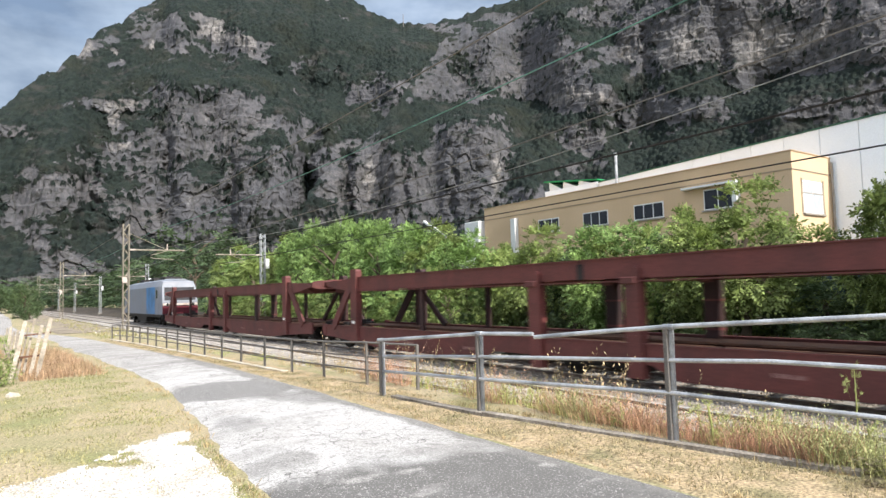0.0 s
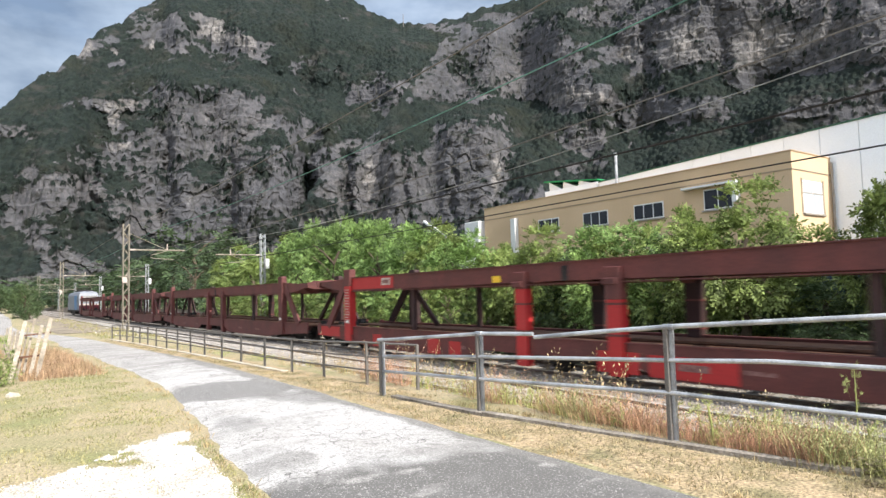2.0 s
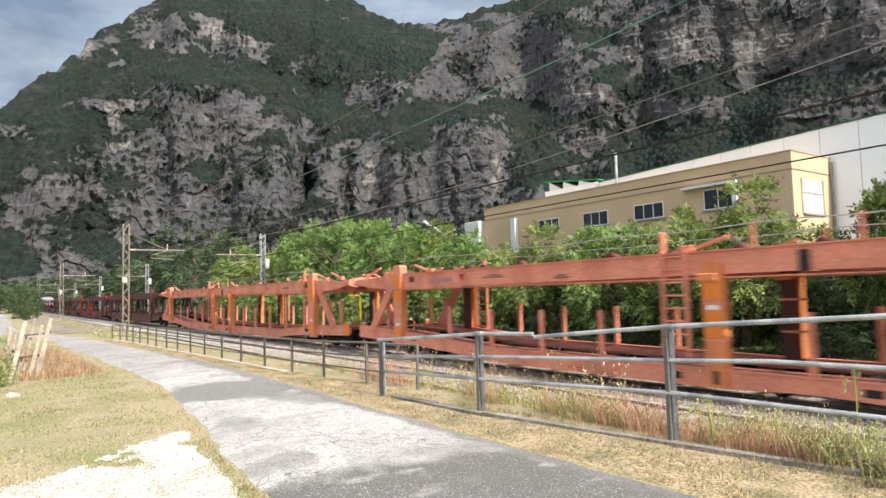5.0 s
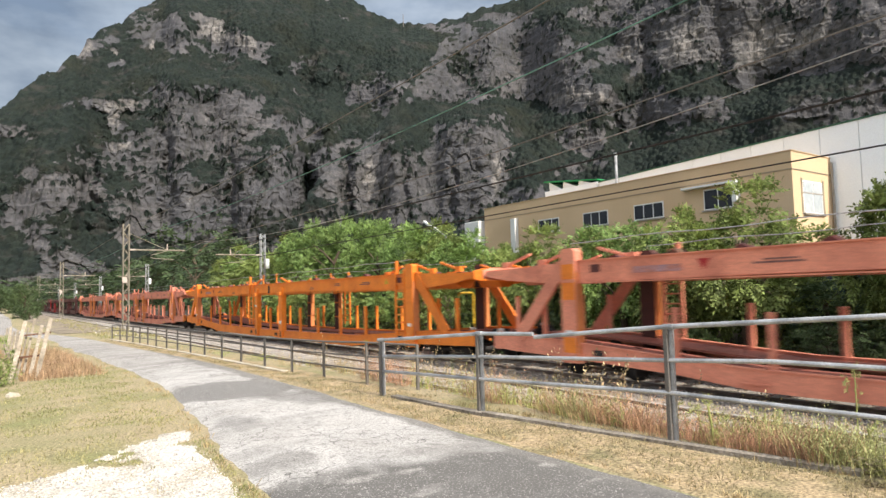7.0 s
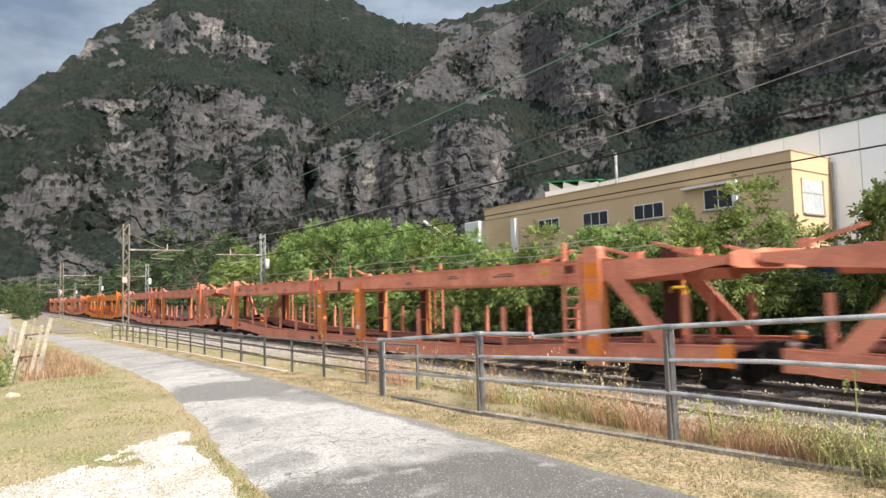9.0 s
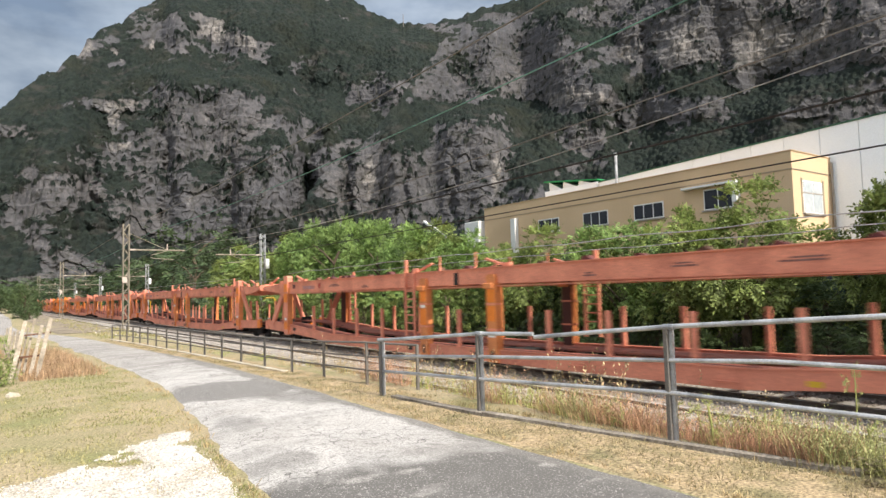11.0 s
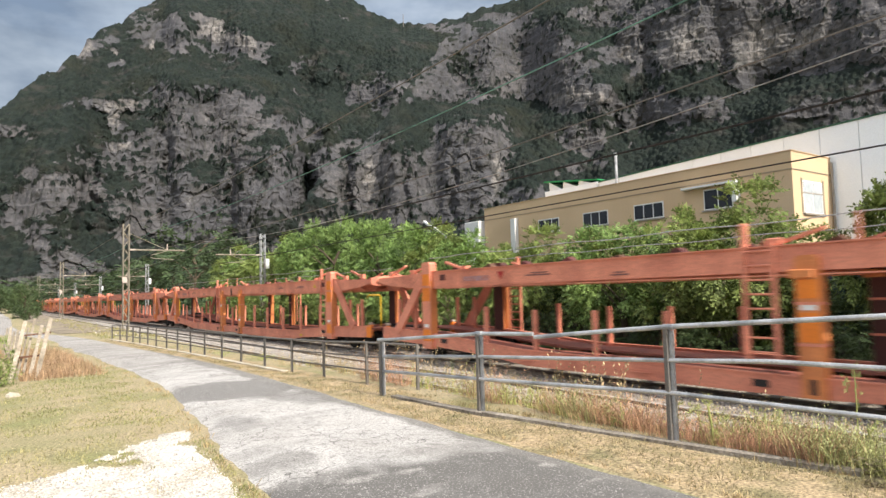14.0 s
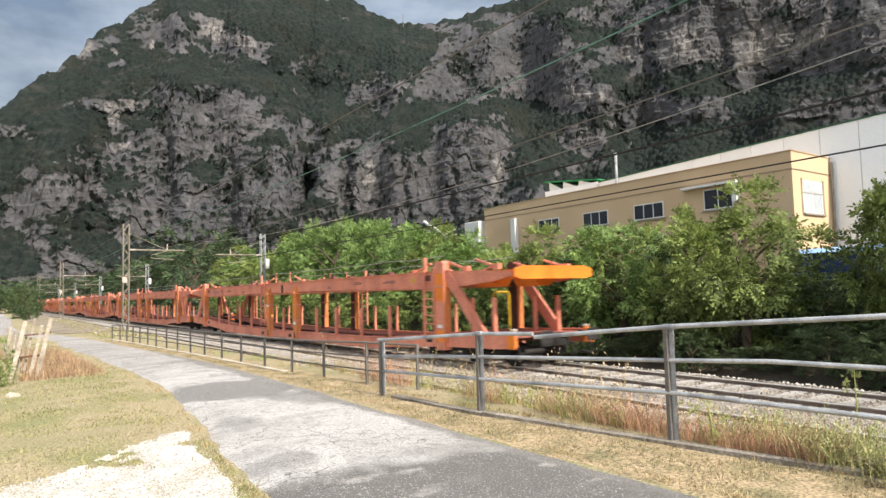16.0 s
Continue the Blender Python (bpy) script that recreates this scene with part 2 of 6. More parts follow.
# ================= ground =================
def ground_z(x, y):
    """The verge and path at 0, falling to the ballast bed of both tracks and rising again beyond."""
    z = -0.80 * smooth_step(5.5, 7.6, x) + 0.10 * smooth_step(7.3, 7.8, x) * (1 - smooth_step(7.8, 8.3, x))
    z -= 0.22 * smooth_step(14.3, 15.0, x)
    z += 0.87 * smooth_step(15.8, 20.0, x)
    if x < 7.5:
        z += 0.02 * noise.noise((x * 0.7, y * 0.7, 0.0)) + 0.008 * noise.noise((x * 4, y * 4, 3.0))
    return z


def strip_sheet(name, xs, ys, height, mat):
    v = [(x, y, height(x, y)) for y in ys for x in xs]
    n = len(xs)
    f = [(j * n + i, j * n + i + 1, (j + 1) * n + i + 1, (j + 1) * n + i) for j in range(len(ys) - 1) for i in range(n - 1)]
    me = bpy.data.meshes.new(name)
    me.from_pydata(v, [], f)
    me.materials.append(mat)
    me.polygons.foreach_set("use_smooth", [True] * len(f))
    return new(name, me)


def ramp_line(stops):
    out = []
    for a, b, step in stops:
        k = max(1, int(round((b - a) / step)))
        out += [a + (b - a) * i / k for i in range(k)]
    return out + [stops[-1][1]]


EARTH = material("dry_earth_and_grass", (0.32, 0.265, 0.16), 0.95, 0, 38, 0.8, 0.5, (0.20, 0.20, 0.085), 0.7)
BALLAST = material("ballast_stone", (0.27, 0.24, 0.205), 0.9, 0, 22, 1.5, 0.55, (0.17, 0.148, 0.125), 1.0)

XS = ramp_line([(-900, -60, 120), (-60, -6, 6), (-6, 16, 0.2), (16, 60, 4), (60, 900, 105)])
YS = ramp_line([(-700, -20, 40), (-20, 2, 2), (2, 14, 0.2), (14, 40, 0.5), (40, 160, 4), (160, 1400, 60)])
ground = tagged(strip_sheet("ground", XS, YS, lambda x, y: ground_z(x, y) - 0.10 * smooth_step(7.9, 8.2, x) * (1 - smooth_step(26.0, 27.0, x)), EARTH), "dry trodden earth with sparse yellowed grass", "ground", kind="structure")


def bed_z(x, y):
    return ground_z(x, y) + 0.006 + 0.075 * smooth_step(8.0, 8.5, x) * (1 - smooth_step(14.3, 14.9, x)) + 0.012 * noise.noise((x * 9.0, y * 9.0, 1.0)) + 0.05 * smooth_step(14.2, 14.6, x) * (1 - smooth_step(14.9, 15.3, x))


BALLASTX = ramp_line([(7.75, 16.0, 0.15)])
tagged(strip_sheet("ballast_bed", BALLASTX, ramp_line([(-300, -6, 12), (-6, 30, 0.2), (30, 120, 2), (120, 900, 30)]), bed_z, BALLAST), "pale crushed-stone ballast bed", "ballast", kind="structure")
# brown taken nearly black to carry the shade below the trees
SOIL = material("shade_darkened_soil", (0.060, 0.046, 0.032), 0.95, 0, 18, 1.2, 0.5, (0.032, 0.029, 0.019), 1.0)
tagged(strip_sheet("soil", ramp_line([(15.95, 27.5, 0.6)]), ramp_line([(-120, 0, 6), (0, 90, 1), (90, 300, 10)]), lambda x, y: ground_z(x, y) + 0.01 + 0.05 * noise.noise((x, y, 4.0)), SOIL), "soil under the trees, their shade in its dark colour", "soil", kind="structure")


def path_left(y):
    return 1.62 + 0.75 * smooth_step(3.5, 13, y) - 0.40 * smooth_step(14, 28, y) - 3.5 * smooth_step(31, 46, y) + 0.45 * smooth_step(52, 78, y)


def path_right(y):
    return 4.28 + 0.12 * smooth_step(6, 12, y) - 0.75 * smooth_step(14, 28, y) - 2.15 * smooth_step(26, 45, y) + 0.45 * smooth_step(52, 78, y)


def path_material():
    """Old bleached asphalt with aggregate, stains, cracks, a mended patch and a newer, darker length."""
    m = material("worn_asphalt", (0.50, 0.485, 0.465), 0.92, 0, 90, 1.1, 0.25, (0.40, 0.38, 0.355), 0.6)
    n, l = m.node_tree.nodes, m.node_tree.links
    bsdf = n["Principled BSDF"]
    col = bsdf.inputs["Base Color"].links[0].from_socket
    co = n.new("ShaderNodeTexCoord")
    sep = n.new("ShaderNodeSeparateXYZ")
    l.new(co.outputs["Object"], sep.inputs[0])

    def op(kind, a, b):
        q = n.new("ShaderNodeMath")
        q.operation = kind
        for k, x in enumerate((a, b)):
            if isinstance(x, (int, float)):
                q.inputs[k].default_value = x
            else:
                l.new(x, q.inputs[k])
        return q.outputs[0]

    def noisy(scale, detail=6):
        t = n.new("ShaderNodeTexNoise")
        t.inputs["Scale"].default_value, t.inputs["Detail"].default_value = scale, detail
        l.new(co.outputs["Object"], t.inputs["Vector"])
        return t.outputs["Fac"]

    def blend(fac, lo, hi, colour, top=1.0):
        global_mix, r = n.new("ShaderNodeMix"), n.new("ShaderNodeMapRange")
        global_mix.data_type = "RGBA"
        r.inputs[1].default_value, r.inputs[2].default_value, r.inputs[4].default_value = lo, hi, top
        l.new(fac, r.inputs[0])
        l.new(r.outputs[0], global_mix.inputs[0])
        l.new(col, global_mix.inputs[6])
        global_mix.inputs[7].default_value = (*colour, 1)
        return global_mix.outputs[2]

    def drawn(scale, stretch, detail=6):
        mp, t = n.new("ShaderNodeMapping"), n.new("ShaderNodeTexNoise")
        mp.inputs["Scale"].default_value = stretch
        mp.inputs["Rotation"].default_value = (0, 0, 0.25)
        t.inputs["Scale"].default_value, t.inputs["Detail"].default_value = scale, detail
        l.new(co.outputs["Object"], mp.inputs[0])
        l.new(mp.outputs[0], t.inputs["Vector"])
        return t.outputs["Fac"]

    def spot(x, y, rx, ry, rag):
        dx, dy = op("DIVIDE", op("SUBTRACT", sep.outputs[0], x), rx), op("DIVIDE", op("SUBTRACT", sep.outputs[1], y), ry)
        return op("ADD", op("SUBTRACT", 1.0, op("ADD", op("MULTIPLY", dx, dx), op("MULTIPLY", dy, dy))), op("MULTIPLY", wob, rag))

    wob = op("MULTIPLY", op("SUBTRACT", noisy(2.2, 9), 0.5), 2.6)
    X, Y = sep.outputs[0], sep.outputs[1]
    col = blend(noisy(0.7, 7), 0.44, 0.60, (0.60, 0.582, 0.558), 0.7)
    # the greyer length towards the lane, with darker streaks drawn across it
    lane_end = op("ADD", op("MULTIPLY", op("SUBTRACT", Y, 12.8), 0.22), op("MULTIPLY", wob, 0.35))
    col = blend(lane_end, 0.0, 1.2, (0.33, 0.305, 0.28), 0.6)
    col = blend(op("MULTIPLY", drawn(1.1, (0.22, 1.7, 1.0)), op("GREATER_THAN", lane_end, 0.1)), 0.50, 0.60, (0.20, 0.187, 0.172), 0.55)
    # newer length close by, ragged towards the old surface
    edge = op("ADD", op("SUBTRACT", op("SUBTRACT", 5.38, op("MULTIPLY", X, 0.13)), Y), op("MULTIPLY", wob, 0.45))
    col = blend(edge, -0.10, 0.40, (0.105, 0.10, 0.094), 0.93)
    # worn pale lengths within it
    col = blend(drawn(1.5, (1.0, 2.2, 1.0), 8), 0.60, 0.70, (0.46, 0.44, 0.41), 0.7)
    # mended patch and its stains
    col = blend(spot(3.15, 10.4, 1.05, 1.15, 0.45), 0.0, 0.25, (0.185, 0.178, 0.17), 0.9)
    col = blend(spot(3.75, 9.0, 0.55, 0.9, 0.9), 0.0, 0.6, (0.22, 0.212, 0.20), 0.8)
    col = blend(spot(2.42, 7.7, 0.30, 0.55, 0.9), 0.0, 0.7, (0.24, 0.232, 0.22), 0.7)
    col = blend(spot(2.1, 5.5, 0.45, 0.55, 1.5), 0.0, 0.8, (0.22, 0.212, 0.20), 0.7)
    # the raw dark edge along the grass
    col = blend(op("ADD", op("SUBTRACT", X, op("SUBTRACT", 3.86, op("MULTIPLY", Y, 0.004))), op("MULTIPLY", wob, 0.22)), 0.0, 0.14, (0.18, 0.172, 0.16), 0.85)
    # stains drawn across, pale worn areas
    col = blend(drawn(0.9, (0.35, 1.5, 1.0)), 0.57, 0.68, (0.25, 0.242, 0.23), 0.5)
    col = blend(noisy(2.4, 8), 0.58, 0.68, (0.24, 0.232, 0.22), 0.35)
    col = blend(noisy(9.0, 8), 0.58, 0.66, (0.19, 0.184, 0.175), 0.6)
    # cracks
    for sc, wd in ((1.1, 0.006), (4.5, 0.012)):
        vo, mp, ad = n.new("ShaderNodeTexVoronoi"), n.new("ShaderNodeVectorMath"), n.new("ShaderNodeTexNoise")
        ad.inputs["Scale"].default_value = 2.0
        vo.feature = "DISTANCE_TO_EDGE"
        vo.inputs["Scale"].default_value = sc
        l.new(co.outputs["Object"], ad.inputs["Vector"])
        mp.operation = "MULTIPLY_ADD"
        mp.inputs[1].default_value = (0.5, 0.5, 0.5)
        l.new(ad.outputs["Color"], mp.inputs[0])
        l.new(co.outputs["Object"], mp.inputs[2])
        l.new(mp.outputs[0], vo.inputs["Vector"])
        fine = op("MULTIPLY", op("SUBTRACT", wd, vo.outputs["Distance"]), op("GREATER_THAN", noisy(0.8), 0.54 if sc > 2 else 0.50))
        col = blend(fine, 0.0, wd * 0.5, (0.07, 0.068, 0.065), 0.85)
    # coarse aggregate
    sp = n.new("ShaderNodeTexVoronoi")
    sp.inputs["Scale"].default_value = 55.0
    l.new(co.outputs["Object"], sp.inputs["Vector"])
    col = blend(sp.outputs["Distance"], 0.40, 0.75, (0.13, 0.125, 0.115), 0.5)
    col = blend(noisy(60.0, 3), 0.59, 0.66, (0.58, 0.56, 0.53), 0.65)
    col = blend(noisy(24.0, 6), 0.56, 0.66, (0.10, 0.096, 0.09), 0.25)
    col = blend(noisy(75.0, 3), 0.58, 0.68, (0.06, 0.058, 0.055), 0.6)
    l.new(col, bsdf.inputs["Base Color"])
    return m


PATHSTONE = path_material()
PY = ramp_line([(-60, 0, 2), (0, 20, 0.25), (20, 60, 1), (60, 260, 6)])
me = bpy.data.meshes.new("path")
pv, pf, NP = [], [], 14
for y in PY:
    for i in range(NP + 1):
        u = i / NP
        x = path_left(y) + (path_right(y) - path_left(y)) * u
        x += (0.12 * noise.noise((y * 1.3, u * 9.0, 1.0)) + 0.07 * noise.noise((y * 4.7, u * 9.0, 5.0)) if i in (0, NP) else 0)
        pv.append((x, y, -0.02 + 0.05 * min(1.0, 6 * u, 6 * (1 - u)) + 0.02 * math.sin(math.pi * u) + 0.008 * noise.noise((x, y, 8.0))))
for j in range(len(PY) - 1):
    for i in range(NP):
        a = j * (NP + 1) + i
        pf.append((a, a + 1, a + NP + 2, a + NP + 1))
me.from_pydata(pv, [], pf)
me.materials.append(PATHSTONE)
me.polygons.foreach_set("use_smooth", [True] * len(pf))
path = tagged(new("path", me), "cracked pale grey asphalt path with dark patches", "path", kind="structure")


VERGE = material("trodden_straw_and_dust", (0.36, 0.275, 0.165), 0.95, 0, 34, 2.6, 0.6, (0.19, 0.165, 0.085), 1.0)


def verge_sheet():
    """The dusty strip between the path and the kerb, just proud of the earth."""
    v, f, n = [], [], 8
    ys = ramp_line([(0.5, 14, 0.2), (14, 28, 0.5)])
    for y in ys:
        a, b = path_right(y) - 0.25, (5.46 - 0.055 * max(0.0, y - 8)) - 0.05 * y * (1 - smooth_step(7, 9, y)) + 0.12
        for i in range(n + 1):
            x = a + (b - a) * i / n
            v.append((x, y, ground_z(x, y) + 0.008 + 0.010 * noise.noise((x * 3.0, y * 3.0, 6.0)) - (0.03 if i in (0, n) else 0)))
    for j in range(len(ys) - 1):
        for i in range(n):
            k = j * (n + 1) + i
            f.append((k, k + 1, k + n + 2, k + n + 1))
    me = bpy.data.meshes.new("verge")
    me.from_pydata(v, [], f)
    me.materials.append(VERGE)
    me.polygons.foreach_set("use_smooth", [True] * len(f))
    return tagged(new("verge", me), "trodden dusty strip of straw between path and kerb", "verge", kind="structure")


verge_sheet()


# ================= railway =================
def build_track(cx, label, rail_mat):
    """Two rails of a track on sleepers."""
    rails = thing("railway_track", pose(cx, 0, RAIL_Z), label, "railway track", "railway tracks", "structure")
    for side in (-1, 1):
        x = side * 0.7535
        foot = [(x - 0.075, -0.16), (x + 0.075, -0.16), (x + 0.075, -0.145), (x + 0.012, -0.125), (x + 0.012, -0.045), (x + 0.036, -0.035), (x + 0.036, -0.014), (x - 0.036, -0.014), (x - 0.036, -0.035), (x - 0.012, -0.045), (x - 0.012, -0.125), (x - 0.075, -0.145)]
        rail = part("rail", Shape().prism(foot, "y", -600, 900), RAILSIDE, rails)
        part("running_surface", Shape().prism([(x - 0.036, -0.0138), (x + 0.036, -0.0138), (x + 0.036, -0.004), (x + 0.028, 0), (x - 0.028, 0), (x - 0.036, -0.004)], "y", -600, 900), rail_mat, rail)
    sl = Shape().prism([(-1.3, -0.36), (1.3, -0.36), (1.3, -0.095), (1.2, -0.085), (-1.2, -0.085), (-1.3, -0.095)], "y", -0.13, 0.13).mesh("sleeper", SLEEPER)
    for k in range(-8, 140):
        part("sleeper", sl, None, rails, at=pose(0, k * 0.6, 0))
    return rails


build_track(FAR_TRACK, "bright steel rails on concrete sleepers in pale ballast", STEEL)
build_track(NEAR_TRACK, "worn rails of the nearer track among dry weeds", STEEL)

# ================= train =================
SPEED = 29.68


def wheelset(parent, y, r):
    sh = Shape()
    for s in (-1, 1):
        sh.tube([(s * 0.69, 0, 0), (s * 0.82, 0, 0)], r, 20)
        sh.tube([(s * 0.66, 0, 0), (s * 0.69, 0, 0)], r + 0.03, 20)
    sh.tube([(-0.95, 0, 0), (0.95, 0, 0)], min(0.08, r * 0.3), 10)
    return part("wheelset", sh, IRON, parent, "dark worn steel wheelset", pose(0, y, r))


def bogie(parent, y, r=0.42):
    """r is the wheels' radius: small under the low joint of the two halves."""
    b, k = Shape(), r / 0.42
    for s in (-1, 1):
        b.prism([(w, z * k) for w, z in ((-1.2, 0.42), (-1.1, 0.54), (-0.6, 0.54), (-0.4, 0.44), (0.4, 0.44), (0.6, 0.54), (1.1, 0.54), (1.2, 0.42), (0.6, 0.34), (-0.6, 0.34))], "x", s * 1.0 - 0.06, s * 1.0 + 0.06)
        for w in (-0.9, 0.9):
            b.box(s * 1.0 - 0.12, w - 0.16, 0.28 * k, s * 1.0 + 0.12, w + 0.16, 0.56 * k, 0.02)
    b.box(-1.0, -0.16, 0.38 * k, 1.0, 0.16, 0.50 * k)
    f = part("bogie", b, IRON, parent, "black iron bogie frame", pose(0, y, 0))
    for w in (-0.9, 0.9):
        wheelset(f, w, r)
    return f


def car_wagon(livery, label, kind_red=False, accents=False, tail=False):
    """A double-deck car-carrying wagon of two halves, its y from the rear end pillar (0) to the front one."""
    P = livery
    A = accents or P
    if kind_red:
        M, N, L, over, fore = 9.7, 12.75, 22.8, 2.85, 2.85
    else:
        M, N, L, over, fore = 11.7, 15.1, 26.85, 3.2, 2.82
    w = thing("car_carrier_wagon", pose(0, 0, 0), label, "freight wagon", "wagons of the train")
    HW = 1.5
    mid = (M + N) / 2
    # lower side sills and deck
    if kind_red:
        top = [(-over + 0.1, 0.92), (0, 0.90), (L, 0.90), (L + fore - 0.1, 0.92)]
        bot = [(L + fore - 0.1, 0.50), (L + 1.6, 0.46), (L - 2.4, 0.20), (N + 2.4, 0.20), (N + 1.7, 0.48), (M - 0.35, 0.48), (M - 1.0, 0.20), (2.4, 0.20), (-1.6, 0.46), (-over + 0.1, 0.50)]
    else:
        top = [(-over + 0.1, 0.96), (-0.2, 0.88), (4.4, 0.57), (M, 0.50), (N, 0.50), (L - 4.4, 0.57), (L + 0.2, 0.88), (L + fore - 0.1, 0.96)]
        bot = [(L + fore - 0.1, 0.60), (L + fore - 0.8, 0.54), (L, 0.48), (L - 3.0, 0.33), (L - 4.6, 0.18), (N, 0.16), (mid + 0.3, 0.22), (mid - 0.3, 0.22), (M, 0.16), (4.6, 0.18), (3.0, 0.33), (0, 0.48), (-over + 0.8, 0.54), (-over + 0.1, 0.58)]
    for s in (-1, 1):
        part("side_sill", Shape().prism(top + bot, "x", s * HW - 0.05 if s > 0 else -HW, s * HW if s > 0 else -HW + 0.05), P, w)
        lip = Shape()
        for (y0, z0), (y1, z1) in zip(top[:-1], top[1:]):
            lip.bar((s * (HW - 0.04), y0, z0 + 0.012), (s * (HW - 0.04), y1, z1 + 0.012), 0.14, 0.024)
        part("sill_flange", lip, P, w)
    deck = [(y, z - 0.05) for y, z in top] + [(y, z - 0.10) for y, z in reversed(top)]
    for xa, xb in ((-HW + 0.06, -0.42), (0.42, HW - 0.06)):
        part("lower_wheel_track", Shape().prism(deck, "x", xa, xb), RUST if kind_red else DECK, w, "dark rust-stained wheel track, open between the two")
    for y in [k for k in range(1, int(L), 3)]:
        part("cross_member", Shape().box(-HW + 0.06, y - 0.06, 0.22, HW - 0.06, y + 0.06, 0.42), IRON, w)
    for e, d in ((-over, 1), (L + fore, -1)):
        part("end_beam", Shape().box(-0.5, min(e + d * 0.12, e + d * 0.35), 0.56, 0.5, max(e + d * 0.12, e + d * 0.35), 0.80, 0.02), IRON, w, "grimy black headstock")
        part("brake_hose", Shape().tube([(0.45, e + d * 0.1, 0.70), (0.47, e - d * 0.15, 0.62), (0.46, e - d * 0.2, 0.42), (0.40, e - d * 0.12, 0.30)], 0.03, 6), IRON, w)
        for s in (-1, 1):
            part("corner_panel", Shape().box(s * HW - 0.02, min(e + d * 0.08, e + d * 0.42), 0.56, s * HW + 0.02, max(e + d * 0.08, e + d * 0.42), 0.99, 0.01), P if kind_red or d < 0 else ORANGE, w, "" if kind_red or d < 0 else "bright orange panel at the corner")
        for s in (-1, 1):
            part("buffer", Shape().tube([(s * 0.875, e, 0.98 - 0.1), (s * 0.875, e - d * 0.45, 0.88)], 0.09, 10).box(s * 0.875 - 0.24, min(e - d * 0.45, e - d * 0.5), 0.70, s * 0.875 + 0.24, max(e - d * 0.45, e - d * 0.5), 1.05, 0.015), IRON, w, "black iron buffer")
        part("coupling_hook", Shape().box(-0.06, min(e, e - d * 0.4), 0.80, 0.06, max(e, e - d * 0.4), 0.95).tube([(0, e - d * 0.35, 0.85), (0, e - d * 0.3, 0.5)], 0.03, 6), IRON, w)
    for y in (-over + 1.9, mid, L + fore - (1.9 if kind_red else 3.3)):
        bogie(w, y, 0.20 if y == mid and not kind_red else 0.36)
    # upper deck
    z0, z1, zt = 2.28, 2.78, 2.78
    tip = over - 0.1
    for s in (-1, 1):
        xa, xb = (HW - 0.09, HW) if s > 0 else (-HW, -HW + 0.09)
        beam = [(-tip, 2.66), (-0.6, z1 - 0.02), (0, z1), (mid - 0.02, z1), (mid - 0.02, z0 + 0.06), (0, z0), (-0.8, z0 + 0.02), (-tip + 0.9, z1 - 0.38), (-tip, 2.54)]
        part("upper_beam", Shape().prism(beam, "x", xa, xb), P, w)
        part("upper_beam", Shape().prism([(2 * mid - y, z) for y, z in beam], "x", xa, xb), P, w)
        part("beam_flange", Shape().box(s * (HW - 0.05) - 0.10, -0.3, z1, s * (HW - 0.05) + 0.07, L + 0.3, z1 + 0.025).box(s * (HW - 0.05) - 0.09, 0.2, z0 - 0.025, s * (HW - 0.05) + 0.06, L - 0.2, z0), P, w)
        part("joint_plate", Shape().box(s * HW - 0.02, mid - 0.10, z0 + 0.05, s * HW + 0.02, mid + 0.10, z1 - 0.08, 0.01), IRON, w, "dark hinge plate between the two halves")
    for xa, xb in ((-HW + 0.1, -0.42), (0.42, HW - 0.1)):
        part("upper_wheel_track", Shape().box(xa, -0.4, 2.50, xb, mid - 0.1, 2.55).box(xa, mid + 0.1, 2.50, xb, L + 0.4, 2.55), RUST if kind_red else DECK, w, "dark wheel track of the upper deck")
    for y in [0.8 + 1.9 * k for k in range(int((L - 1.0) / 1.9) + 1)]:
        part("upper_cross_member", Shape().box(-HW + 0.1, y - 0.05, 2.36, HW - 0.1, y + 0.05, 2.50), P, w)
    for e, d in ((0, -1), (L, 1)):
        end_paint = ORANGE if tail and d < 0 else P
        flap = [(d * 0.5 + e, 2.50), (e + d * 1.6, 2.55), (e + d * tip, 2.66), (e + d * (tip + 0.03), 2.70), (e + d * 1.5, 2.72), (e + d * 0.5, 2.62)]
        for xa, xb in ((-HW + 0.1, -0.42), (0.42, HW - 0.1)):
            part("end_flap", Shape().prism(flap, "x", xa, xb), end_paint, w)
        ye = e + d * (tip + 0.03)
        part("end_board", Shape().prism([(-HW, 2.50), (-HW + 0.25, 2.44), (HW - 0.25, 2.44), (HW, 2.50), (HW, 2.72), (HW - 0.3, 2.80), (-HW + 0.3, 2.80), (-HW, 2.72)], "y", min(ye, ye + d * 0.05), max(ye, ye + d * 0.05)), end_paint, w)
        for s in (-1, 1):
            part("end_gusset", Shape().prism([(s * (HW - 0.1), 2.52), (s * 1.0, 2.26), (s * 0.6, 2.26), (s * 0.44, 2.52)], "y", e + d * 0.9, e + d * 1.9), end_paint, w)
